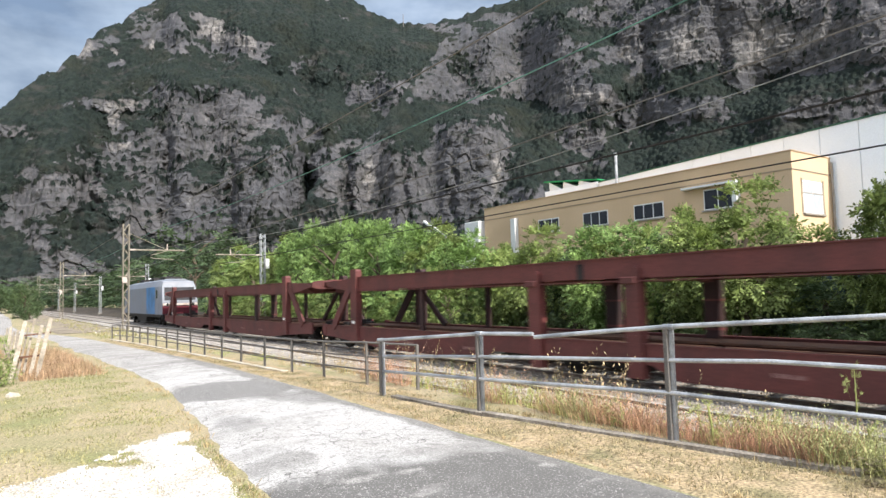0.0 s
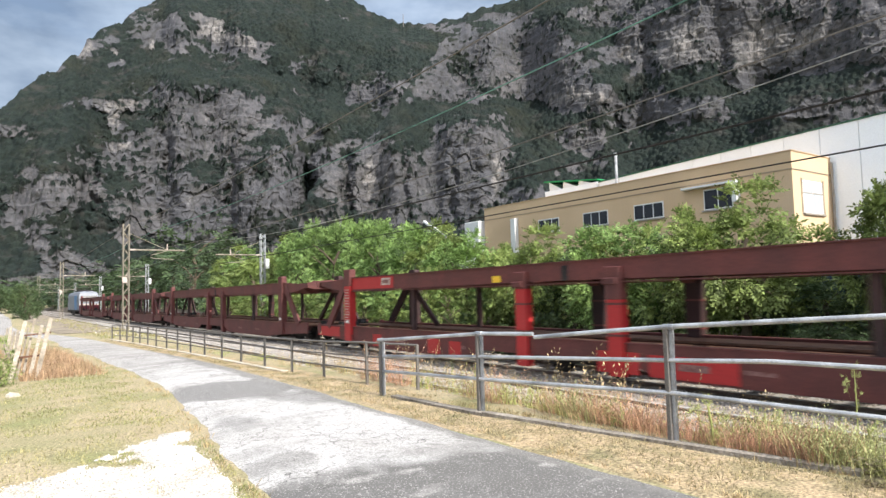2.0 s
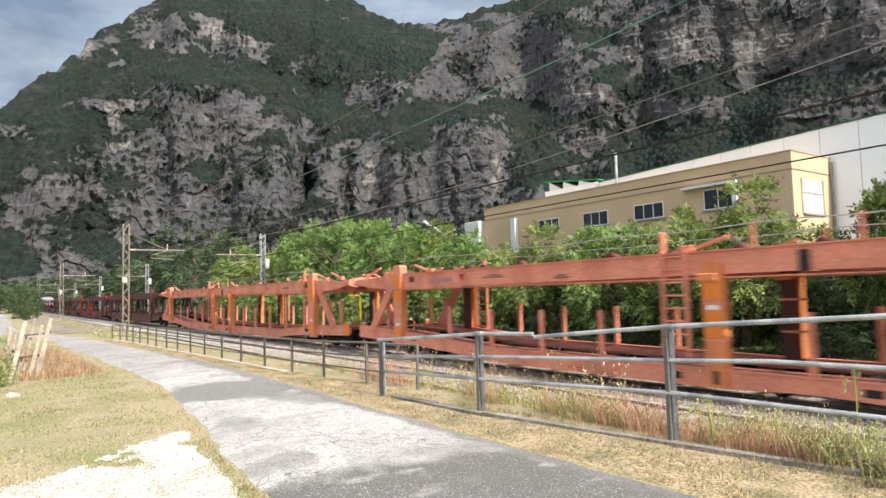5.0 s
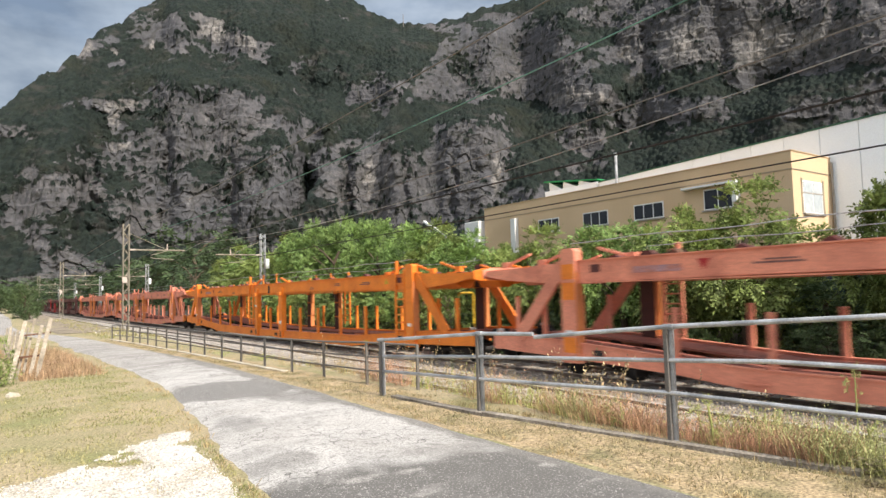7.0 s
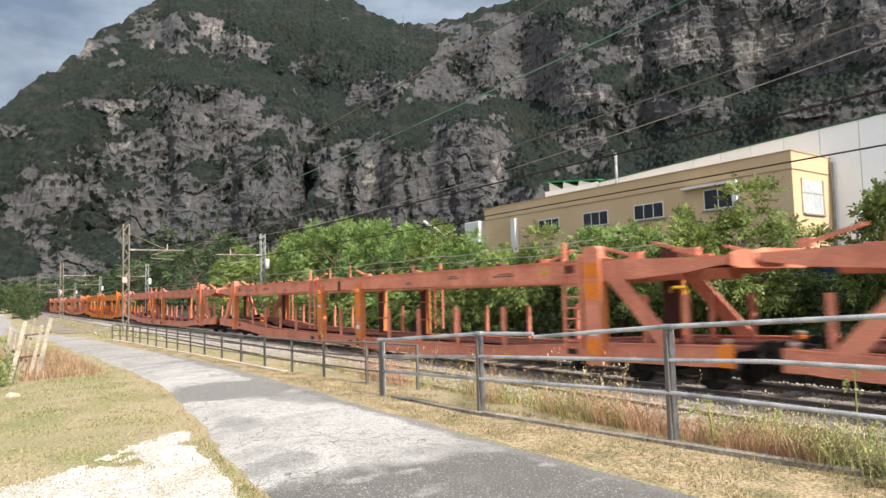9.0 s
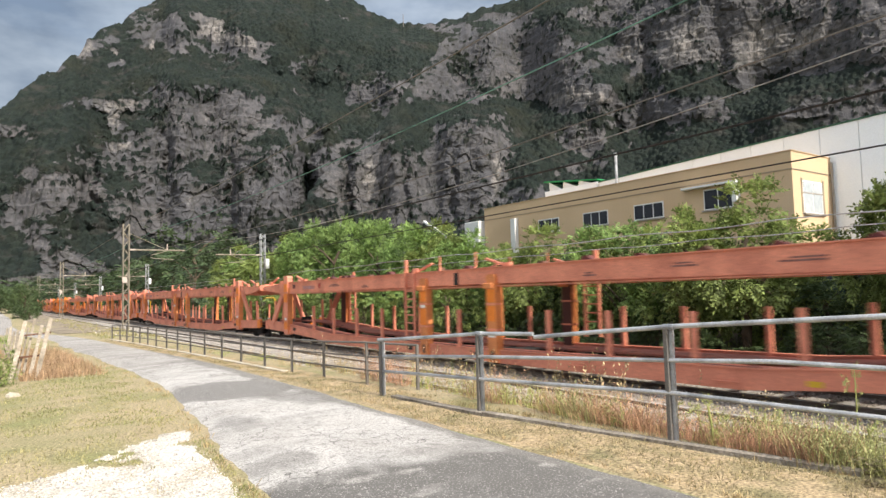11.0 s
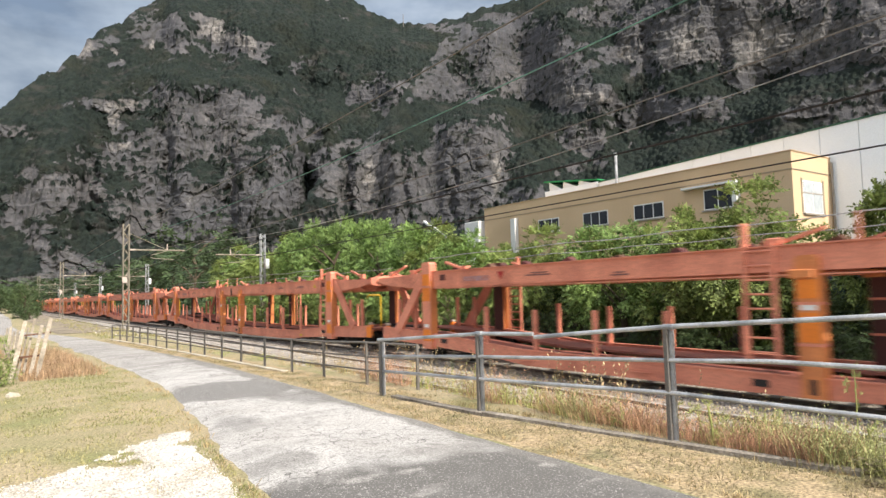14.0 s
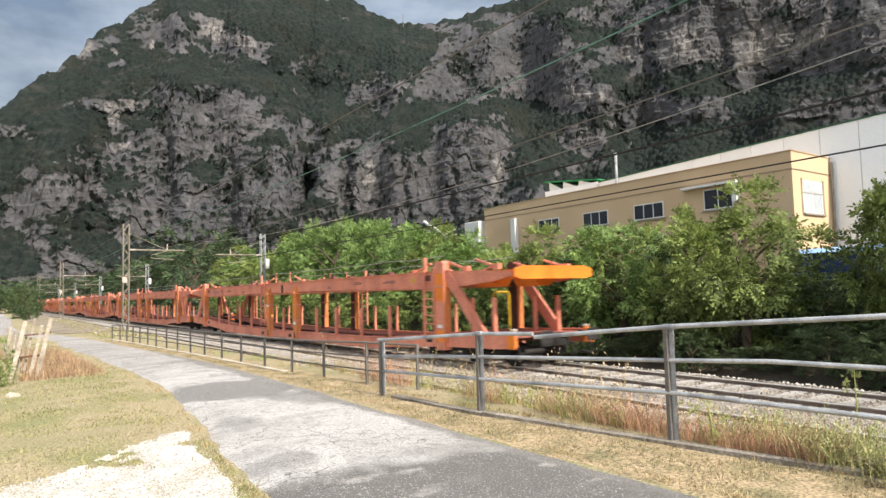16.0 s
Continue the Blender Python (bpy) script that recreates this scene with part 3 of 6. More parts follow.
    # pillars: heavy at the ends and at the joint
    for s in (-1, 1):
        far = P if s < 0 else (SHADERED if kind_red else INNER)
        for y, hi, lo in ((0, 3.10, 0.38), (L, 3.10, 0.38)):
            d = 1 if y == 0 else -1
            xa, xb = (HW - 0.14, HW + 0.11) if s > 0 else (-HW - 0.11, -HW + 0.14)
            ya, yb = (y - 0.05, y + 0.42) if d > 0 else (y - 0.42, y + 0.05)
            sh = Shape().prism([(ya, lo), (yb, lo), (yb, hi - 0.08), (yb - 0.07, hi), (ya + 0.07, hi), (ya, hi - 0.08)], "x", xa, xb)
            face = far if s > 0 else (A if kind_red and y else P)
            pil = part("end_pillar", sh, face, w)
            for z in (1.25, 1.80, 2.30):
                part("band", Shape().box(xa - 0.012, ya - 0.012, z, xb + 0.012, yb + 0.012, z + 0.05), face, pil)
            part("plate", Shape().box(min(s * (HW + 0.112), s * (HW + 0.122)), ya + 0.12, 1.05, max(s * (HW + 0.112), s * (HW + 0.122)), yb - 0.12, 1.15), WHITEPAINT, pil, "small white data plate")
            if not kind_red:
                for z, q in ((1.87, 2.28), (2.36, 2.72), (0.62, 0.98)):
                    part("panel", Shape().box(min(s * (HW + 0.109), s * (HW + 0.116)), ya + 0.03, z, max(s * (HW + 0.109), s * (HW + 0.116)), yb - 0.03, q), ORANGE, pil, "brighter orange repainted panel")
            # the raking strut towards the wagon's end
            part("raking_strut", Shape().bar((s * (HW - 0.02), y - d * 0.05, 2.72), (s * (HW - 0.02), y - d * 1.75, 0.88), 0.34, 0.09, (1, 0, 0)), SHADERED if kind_red and s > 0 else P, w)
            # on the dark far pillars this plate colours in the sunlit end face
            if not kind_red:
                part("facing", Shape().box(xa + 0.01, ya - 0.016, 0.42, xb - 0.01, ya - 0.002, 2.52), FADED, pil, "brighter orange end face")
            part("pillar_foot", Shape().prism([(ya - 0.1, 0.40), (yb + 0.1, 0.40), (yb + 0.02, 0.62), (ya - 0.02, 0.62)], "x", min(s * HW, s * (HW + 0.06)), max(s * HW, s * (HW + 0.06))), P, w)
        for y, hi, lo in ((M, 2.60, 0.18), (N, 2.60, 0.18)):
            xa, xb = (HW - 0.14, HW + 0.09) if s > 0 else (-HW - 0.09, -HW + 0.14)
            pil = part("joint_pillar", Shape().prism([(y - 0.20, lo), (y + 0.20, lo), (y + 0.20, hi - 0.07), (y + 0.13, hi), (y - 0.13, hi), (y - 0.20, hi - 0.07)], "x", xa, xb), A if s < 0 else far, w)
            for z in (1.05, 1.75):
                part("band", Shape().box(xa - 0.012, y - 0.212, z, xb + 0.012, y + 0.212, z + 0.05), P, pil)
            if not kind_red:
                xo = (HW + 0.088, HW + 0.096) if s > 0 else (-HW - 0.096, -HW - 0.088)
                for z, q in (((1.12, 1.62), (1.86, 2.18)) if y == N else ((1.30, 1.72), (1.82, 2.18))):
                    part("panel", Shape().box(xo[0], y - 0.17, z, xo[1], y + 0.17, q), ORANGE, pil, "brighter orange repainted panel")
                zp = 1.66 if y == N else 0.86
                part("plate", Shape().box(xo[0], y - 0.13, zp, xo[1], y + 0.13, zp + 0.14), WHITEPAINT, pil, "small white data plate")
                part("slot", Shape().box(xo[0], y - 0.06, 0.24, xo[1], y + 0.06, 0.50), IRON, pil, "dark slot")
            # sunlit end face of the far pillar, coloured in as a brighter plate
            if s > 0 and not kind_red:
                part("facing", Shape().box(xa + 0.01, y - 0.212, 0.5, xb - 0.01, y - 0.202, hi - 0.1), FADED, pil, "brighter orange end face")
            part("bracket", Shape().box(xa - 0.06, y - 0.12, 2.20, xb + 0.06, y + 0.28, 2.36, 0.02), A if not kind_red else P, pil)
    if kind_red:
        for s in (-1, 1):
            for y in (4.6, L - 4.6):
                part("side_post", Shape().box(s * (HW - 0.12) - 0.06, y - 0.09, 0.88, s * (HW - 0.12) + 0.06, y + 0.09, 2.30), SHADERED, w)
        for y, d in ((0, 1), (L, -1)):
            part("inner_strut", Shape().bar((HW - 0.2, y + d * 0.3, 2.4), (HW - 0.2, y + d * 2.1, 0.9), 0.2, 0.1, (1, 0, 0)), SHADERED, w)
        for y in (3.4, 6.2, L - 7.5, L - 4.2):
            part("inscription_panel", Shape().box(-HW - 0.008, y, 0.46, -HW - 0.002, y + 0.6, 0.54), FADEDMARK, w, "faded pale inscription panel")
        if accents:
            for y0, y1, z0_, z1_ in ((-2.68, -1.8, 0.50, 0.92), (6.9, 8.9, 0.24, 0.70), (9.15, 10.3, 0.24, 0.72), (15.5, 16.1, 0.24, 0.66), (16.6, 17.25, 0.24, 0.70), (20.2, 20.8, 0.28, 0.70), (L + 0.7, L + 2.7, 0.50, 0.88)):
                part("side_panel", Shape().box(-HW - 0.012, y0, z0_, -HW - 0.004, y1, z1_), RED, w, "bright red repainted sill panel")
            part("inscription_panel", Shape().box(-HW - 0.020, 7.5, 0.42, -HW - 0.014, 8.2, 0.56), FADEDMARK, w, "faded pale inscription panel")
            part("beam_panel", Shape().box(-HW - 0.012, 19.3, 2.34, -HW - 0.004, L - 0.45, 2.76), RED, w, "bright red repainted beam panel")
            part("sign", Shape().box(-HW - 0.022, 19.5, 2.45, -HW - 0.014, 20.1, 2.70), DIRTYWHITE, w, "pale rectangular sign")
            part("sign_field", Shape().box(-HW - 0.028, 19.58, 2.51, -HW - 0.0225, 20.02, 2.64), FADEDMARK, w, "faded red field of the sign")
            part("hazard_label", Shape().box(-HW - 0.022, 13.6, 2.36, -HW - 0.014, 13.95, 2.54), YELLOWPAINT, w, "small yellow label")
            part("corner_plate", Shape().box(-HW - 0.03, -over - 0.10, 2.64, -HW + 0.12, -over + 0.35, 2.86, 0.02), RED, w, "bright red corner plate of the upper deck")
            part("pillar_plate", Shape().box(-HW - 0.122, -0.056, 0.42, -HW - 0.112, 0.426, 1.66), RED, w, "bright red lower half of the pillar")
            for k in range(13):
                part("stripe", Shape().box(-HW - 0.124, L - 0.38 + 0.04 * (k % 3), 1.05 + 0.105 * k, -HW - 0.114, L + 0.01 - 0.03 * (k % 2), 1.075 + 0.105 * k + 0.012 * (k % 2)), DIRTYWHITE, w, "pale stripe on the red pillar")
            part("pillar_head", Shape().box(-HW - 0.122, L - 0.432, 2.46, -HW + 0.152, L + 0.062, 3.112, 0.02), DARKRED, w, "dark red head of the striped pillar")
            for y, zh in ((M, 1.86), (N, 2.16)):
                part("pillar_head", Shape().box(-HW - 0.102, y - 0.212, zh, -HW + 0.152, y + 0.212, 2.612, 0.02), DARKRED, w, "dark red head of the red pillar")
            part("tail_lamp", Shape().tube([(-HW + 0.02, -over + 0.2, 0.98), (-HW + 0.02, -over + 0.1, 0.98)], 0.1, 12), RED, w, "round red lamp")
    else:
        stakes = (3.50, 5.60, 7.75, 9.65)
        for s in (-1, 1):
            for y in [q for q in stakes] + [L - q for q in (2.95, 4.92, 6.92, 8.85)] + [13.4]:
                zb = 0.50 if 4 < y < L - 4 else 0.58
                st = Shape().box(s * (HW - 0.07) - 0.05, y - 0.06, zb, s * (HW - 0.07) + 0.05, y + 0.06, zb + 1.12, 0.012)
                part("stake", st, P, w)
            for y in (-1.0, -2.0, L + 1.0, L + 2.0):
                part("stake", Shape().box(s * (HW - 0.25) - 0.05, y - 0.06, 0.84, s * (HW - 0.25) + 0.05, y + 0.06, 1.95, 0.012), P, w)
            # ladders: on one side at the rear end and behind the joint, on the other side turned about
            for y, d in (((0, 1), (N, 1)) if s < 0 else ((L, -1), (M, -1))):
                a, b = y + d * 0.58, y + d * 1.12
                xl, ld = s * (HW + 0.035), Shape()
                for q in (a, b):
                    ld.box(xl - 0.03, q - 0.035, 0.72, xl + 0.03, q + 0.035, 2.86)
                for k in range(8):
                    ld.tube([(xl, a, 0.90 + 0.26 * k), (xl, b, 0.90 + 0.26 * k)], 0.022, 6)
                part("ladder", ld, P, w)
                part("handhold", Shape().box(s * (HW - 0.02) - 0.05, b - 0.06, 2.80, s * (HW - 0.02) + 0.05, b + 0.06, 3.25, 0.02), P, w)
                part("hinge_block", Shape().box(s * (HW - 0.04) - 0.05, a - 0.14, 2.80, s * (HW - 0.04) + 0.05, a + 0.14, 2.94, 0.02), P, w)
            for y, d in ((0, 1), (L, -1)):
                part("beam_pocket", Shape().box(s * HW - 0.012, y + d * 0.95 - 0.14, 2.50, s * HW + 0.012, y + d * 0.95 + 0.14, 2.68), DARKRED, w, "dark opening in the beam")
            # steps and end posts
            for y, d in ((-over + 0.25, -1), (L + fore - 0.25, 1)):
                part("corner_post", Shape().box(s * (HW - 0.10) - 0.07, y - 0.08, 0.60, s * (HW - 0.10) + 0.07, y + 0.08, 1.02, 0.02), ORANGE, w, "bright orange corner post")
                part("white_cap", Shape().box(s * (HW - 0.10) - 0.072, y - 0.082, 1.02, s * (HW - 0.10) + 0.072, y + 0.082, 1.10, 0.02), DIRTYWHITE, w, "dirty white cap")
                part("step", Shape().box(s * (HW - 0.1) - 0.12, y - 0.2, 0.28, s * (HW - 0.1) + 0.12, y + 0.2, 0.32).bar((s * (HW - 0.1), y - 0.18, 0.30), (s * (HW - 0.1), y - 0.18, 0.62), 0.03, 0.03, (1, 0, 0)).bar((s * (HW - 0.1), y + 0.18, 0.30), (s * (HW - 0.1), y + 0.18, 0.62), 0.03, 0.03, (1, 0, 0)), IRON, w)
            for y, z in ((0.95, 0.58), (L - 0.95, 0.58), (M + 0.78, 0.28), (N + 0.95, 0.28)):
                part("lashing_pocket", Shape().box(s * HW - 0.012, y - 0.15, z, s * HW + 0.012, y + 0.15, z + 0.13), IRON, w, "dark lashing pocket in the sill")
            for y in (4.9, 8.6, L - 8.2, L - 4.6):
                part("step_bracket", Shape().box(s * (HW + 0.02) - 0.02, y - 0.25, 0.30, s * (HW + 0.02) + 0.02, y + 0.25, 0.325), P, w)
            part("yellow_mark", Shape().box(s * (HW + 0.006) - 0.003, 3.2, 0.36, s * (HW + 0.006) + 0.003, 3.45, 0.46), YELLOWPAINT, w, "small yellow mark")
            part("warning_triangle", Shape().prism([(1.66, 2.48), (1.94, 2.48), (1.80, 2.68)], "x", s * (HW + 0.006) - 0.003, s * (HW + 0.006) + 0.003), YELLOWPAINT, w, "yellow warning triangle")
            part("red_mark", Shape().prism([(L - 3.84, 2.66), (L - 3.56, 2.66), (L - 3.70, 2.44)], "x", s * (HW + 0.006) - 0.003, s * (HW + 0.006) + 0.003), RED, w, "small red mark")
            for y, ln, z in ((L - 5.6, 0.9, 2.50), (L - 8.0, 0.5, 2.40), (5.4, 0.6, 2.52), (8.0, 0.4, 2.42)):
                part("inscription", Shape().box(s * (HW + 0.006) - 0.003, y, z, s * (HW + 0.006) + 0.003, y + ln, z + 0.035).box(s * (HW + 0.006) - 0.003, y + 0.1, z + 0.06, s * (HW + 0.006) + 0.003, y + ln * 0.8, z + 0.09), FADEDMARK, w, "faded inscription bars")
            part("inscription", Shape().box(s * (HW + 0.006) - 0.003, 3.0, 2.50, s * (HW + 0.006) + 0.003, 3.8, 2.535).box(s * (HW + 0.006) - 0.003, 3.0, 2.56, s * (HW + 0.006) + 0.003, 3.6, 2.59), FADEDMARK, w, "faded dark inscription bars")
            part("logo_panel", Shape().box(s * (HW + 0.006) - 0.003, L - 3.2, 2.44, s * (HW + 0.006) + 0.003, L - 2.0, 2.58), LILAC, w, "faded grey-blue marking")
            # safety cable of the upper deck on thin posts
            cb = Shape().tube([(s * (HW - 0.05), y, 3.26 - 0.05 * (math.sin(y * 0.9) ** 2)) for y in [0.2 + (L - 0.4) * k / 30 for k in range(31)]], 0.012, 5)
            part("safety_cable", cb, GALV, w, "grey safety cable")
            for y in (mid - 0.9, mid + 0.9):
                part("cable_post", Shape().box(s * (HW - 0.05) - 0.02, y - 0.025, 2.80, s * (HW - 0.05) + 0.02, y + 0.025, 3.27), P, w)
        # wheel chocks and folded ramps of the upper deck
        for k, y in enumerate([0.6 + 1.55 * q for q in range(int((L - 1) / 1.55) + 1)]):
            for s in (-1, 1):
                zc = 2.80
                part("wheel_chock", Shape().prism([(y, zc), (y + 0.42, zc), (y + 0.30, zc + 0.06 + 0.03 * (k % 3)), (y + 0.16, zc + 0.08 + 0.05 * (k % 2))], "x", s * (HW - 0.40) - 0.10, s * (HW - 0.40) + 0.10), DARKRED if k % 3 else RUST, w)
        for y, d in ((-0.9, 1), (-2.3, 1), (1.9, -1), (mid - 2.2, 1), (mid + 2.4, -1), (L - 1.9, 1), (L + 0.9, -1), (L + 2.3, -1)):
            for s in (-1, 1):
                part("folding_arm", Shape().bar((s * (HW - 0.14), y, 2.80), (s * (HW - 0.14), y + d * 0.95, 3.06), 0.06, 0.08, (1, 0, 0)).box(s * (HW - 0.14) - 0.06, y - 0.12, 2.74, s * (HW - 0.14) + 0.06, y + 0.12, 2.90), P, w)
        y0 = -1.15
        part("grab_rail", Shape().tube([(-0.55, y0, 1.98), (-0.54, y0, 2.05), (-0.48, y0, 2.10), (-0.02, y0, 2.10), (0.05, y0, 2.03), (0.05, y0, 0.84)], 0.035, 8), YELLOWPAINT, w, "bent tubular grab rail")
        part("brake_box", Shape().box(-1.2, mid - 1.6, 0.20, 1.2, mid - 0.9, 0.44, 0.03), IRON, w)
    return w


def train():
    rows = []
    specs = []
    for n in range(11):
        specs.append((15.92 + 33.61 * n, "orange" if n == 8 else "salmon" if n else "tail"))
    for k in range(5):
        specs.append((385.8 + 29.43 * k, "red" if k == 1 else "dark"))
    made = {}
    for y16, livery in specs:
        if livery not in made:
            made[livery] = {
                "salmon": lambda: car_wagon(SALMON, "faded salmon-red double-deck car-carrying wagon, empty", False, FADED),
                "tail": lambda: car_wagon(SALMON, "faded salmon-red double-deck car-carrying wagon with a bright orange rear end", False, FADED, True),
                "orange": lambda: car_wagon(ORANGE, "bright orange double-deck car-carrying wagon, empty"),
                "dark": lambda: car_wagon(DARKRED, "dark oxide-red double-deck car-carrying wagon, empty", True),
                "red": lambda: car_wagon(DARKRED, "dark red double-deck car wagon with bright red pillars", True, RED),
            }[livery]()
            wagon = made[livery]
        else:
            wagon = copy_thing(made[livery], pose(0, 0, 0))
        wagon.matrix_basis = pose(FAR_TRACK, y16, RAIL_Z)
        rows.append((wagon, y16))
    return rows


def locomotive():
    """An electric locomotive, its y from the rear buffer beam (0) to the front."""
    w = thing("locomotive", pose(0, 0, 0), "grey electric locomotive with a blue stripe and maroon front", "locomotive")
    HW, LN = 1.48, 18.9
    side = [(-HW, 0.95), (-HW, 3.25), (-HW + 0.22, 3.72), (-0.6, 3.92), (0.6, 3.92), (HW - 0.22, 3.72), (HW, 3.25), (HW, 0.95)]
    part("body", Shape().prism(side, "y", 1.9, LN - 1.9), GREYPAINT, w, smooth=False)
    part("stripe", Shape().box(-HW - 0.012, 2.9, 0.98, -HW - 0.004, 6.4, 3.26), BLUEPAINT, w, "broad blue stripe")
    part("stripe", Shape().box(HW + 0.004, 2.9, 0.98, HW + 0.012, 6.4, 3.26), BLUEPAINT, w, "broad blue stripe")
    for e, d in ((0.0, 1), (LN, -1)):
        q = lambda t: e + d * t
        cab = part("cab", Shape().add([(x, q(y), z) for x, y, z in (
            (-HW, 1.9, 0.95), (-HW, 1.9, 3.25), (-HW + 0.22, 1.9, 3.72), (HW - 0.22, 1.9, 3.72), (HW, 1.9, 3.25), (HW, 1.9, 0.95),
            (-HW + 0.10, 0.55, 0.95), (-HW + 0.10, 0.50, 2.0), (-HW + 0.16, 0.92, 3.25), (-HW + 0.3, 1.1, 3.66), (HW - 0.3, 1.1, 3.66), (HW - 0.16, 0.92, 3.25), (HW - 0.10, 0.50, 2.0), (HW - 0.10, 0.55, 0.95))],
            [(0, 1, 2, 3, 4, 5), (13, 12, 7, 6), (12, 11, 8, 7), (11, 10, 9, 8), (2, 9, 10, 3), (1, 8, 9, 2), (4, 3, 10, 11), (0, 6, 7, 1), (7, 8, 1), (5, 4, 12, 13), (4, 11, 12), (0, 5, 13, 6)]), SILVER, w, "silver cab front")
        part("windscreen", Shape().add([(x, q(y), z) for x, y, z in ((-1.22, 0.50, 2.12), (1.22, 0.50, 2.12), (1.16, 0.855, 3.18), (-1.16, 0.855, 3.18), (-1.22, 0.58, 2.12), (1.22, 0.58, 2.12), (1.16, 0.935, 3.18), (-1.16, 0.935, 3.18))], [(0, 1, 2, 3), (7, 6, 5, 4), (0, 4, 5, 1), (1, 5, 6, 2), (2, 6, 7, 3), (3, 7, 4, 0)]), DARKGLASS, cab, "dark windscreen")
        part("lower_band", Shape().box(-HW + 0.10, min(q(0.44), q(0.54)), 1.0, HW - 0.10, max(q(0.44), q(0.54)), 1.62, 0.02), MAROON, cab, "maroon band")
        part("bumper_strip", Shape().box(-HW + 0.12, min(q(0.40), q(0.52)), 1.68, HW - 0.12, max(q(0.40), q(0.52)), 1.86, 0.02), DIRTYWHITE, cab, "pale strip below the windscreen")
        for x in (-1.0, 1.0):
            part("headlight", Shape().tube([(x, q(0.36), 1.77), (x, q(0.46), 1.77)], 0.11, 14), DARKGLASS, cab)
            part("buffer", Shape().tube([(x * 0.875, q(0.5), 1.02), (x * 0.875, q(0.02), 1.02)], 0.1, 10).tube([(x * 0.875, q(0.04), 1.02), (x * 0.875, q(0.0), 1.02)], 0.24, 14), IRON, w)
        part("cab_side_window", Shape().box(-HW - 0.01, min(q(1.95), q(2.4)), 2.3, -HW + 0.02, max(q(1.95), q(2.4)), 3.0), DARKGLASS, w, "dark side window")
        part("buffer_beam", Shape().box(-HW + 0.08, min(q(0.48), q(0.75)), 0.55, HW - 0.08, max(q(0.48), q(0.75)), 0.98, 0.03), IRON, w)
    part("underframe", Shape().box(-HW + 0.06, 0.9, 0.72, HW - 0.06, LN - 0.9, 0.96), IRON, w)
    part("transformer_box", Shape().box(-1.3, 7.4, 0.25, 1.3, 11.4, 0.75, 0.05), IRON, w)
    for y in (3.6, LN - 3.6):
        bogie(w, y)
    for k in range(9):
        part("roof_gear", Shape().box(-0.7 + 0.2 * (k % 3), 3.0 + 1.5 * k, 3.9, 0.7 - 0.3 * (k % 2), 3.9 + 1.5 * k, 4.12 + 0.08 * (k % 2), 0.03), IRON, w)
    for y, up in ((4.4, 0.35), (LN - 4.4, 1.75)):
        pn = Shape()
        z = 4.1
        pn.tube([(0, y - 1.0, z), (0, y + 0.8, z + up * 0.45), (0, y - 0.5, z + up)], 0.04, 6)
        pn.tube([(-0.9, y - 0.5, z + up - 0.1), (-0.6, y - 0.5, z + up), (0.6, y - 0.5, z + up), (0.9, y - 0.5, z + up - 0.1)], 0.03, 6)
        part("pantograph", pn, IRON, w)
    return w


WAGONS = train()
LOCO = locomotive()


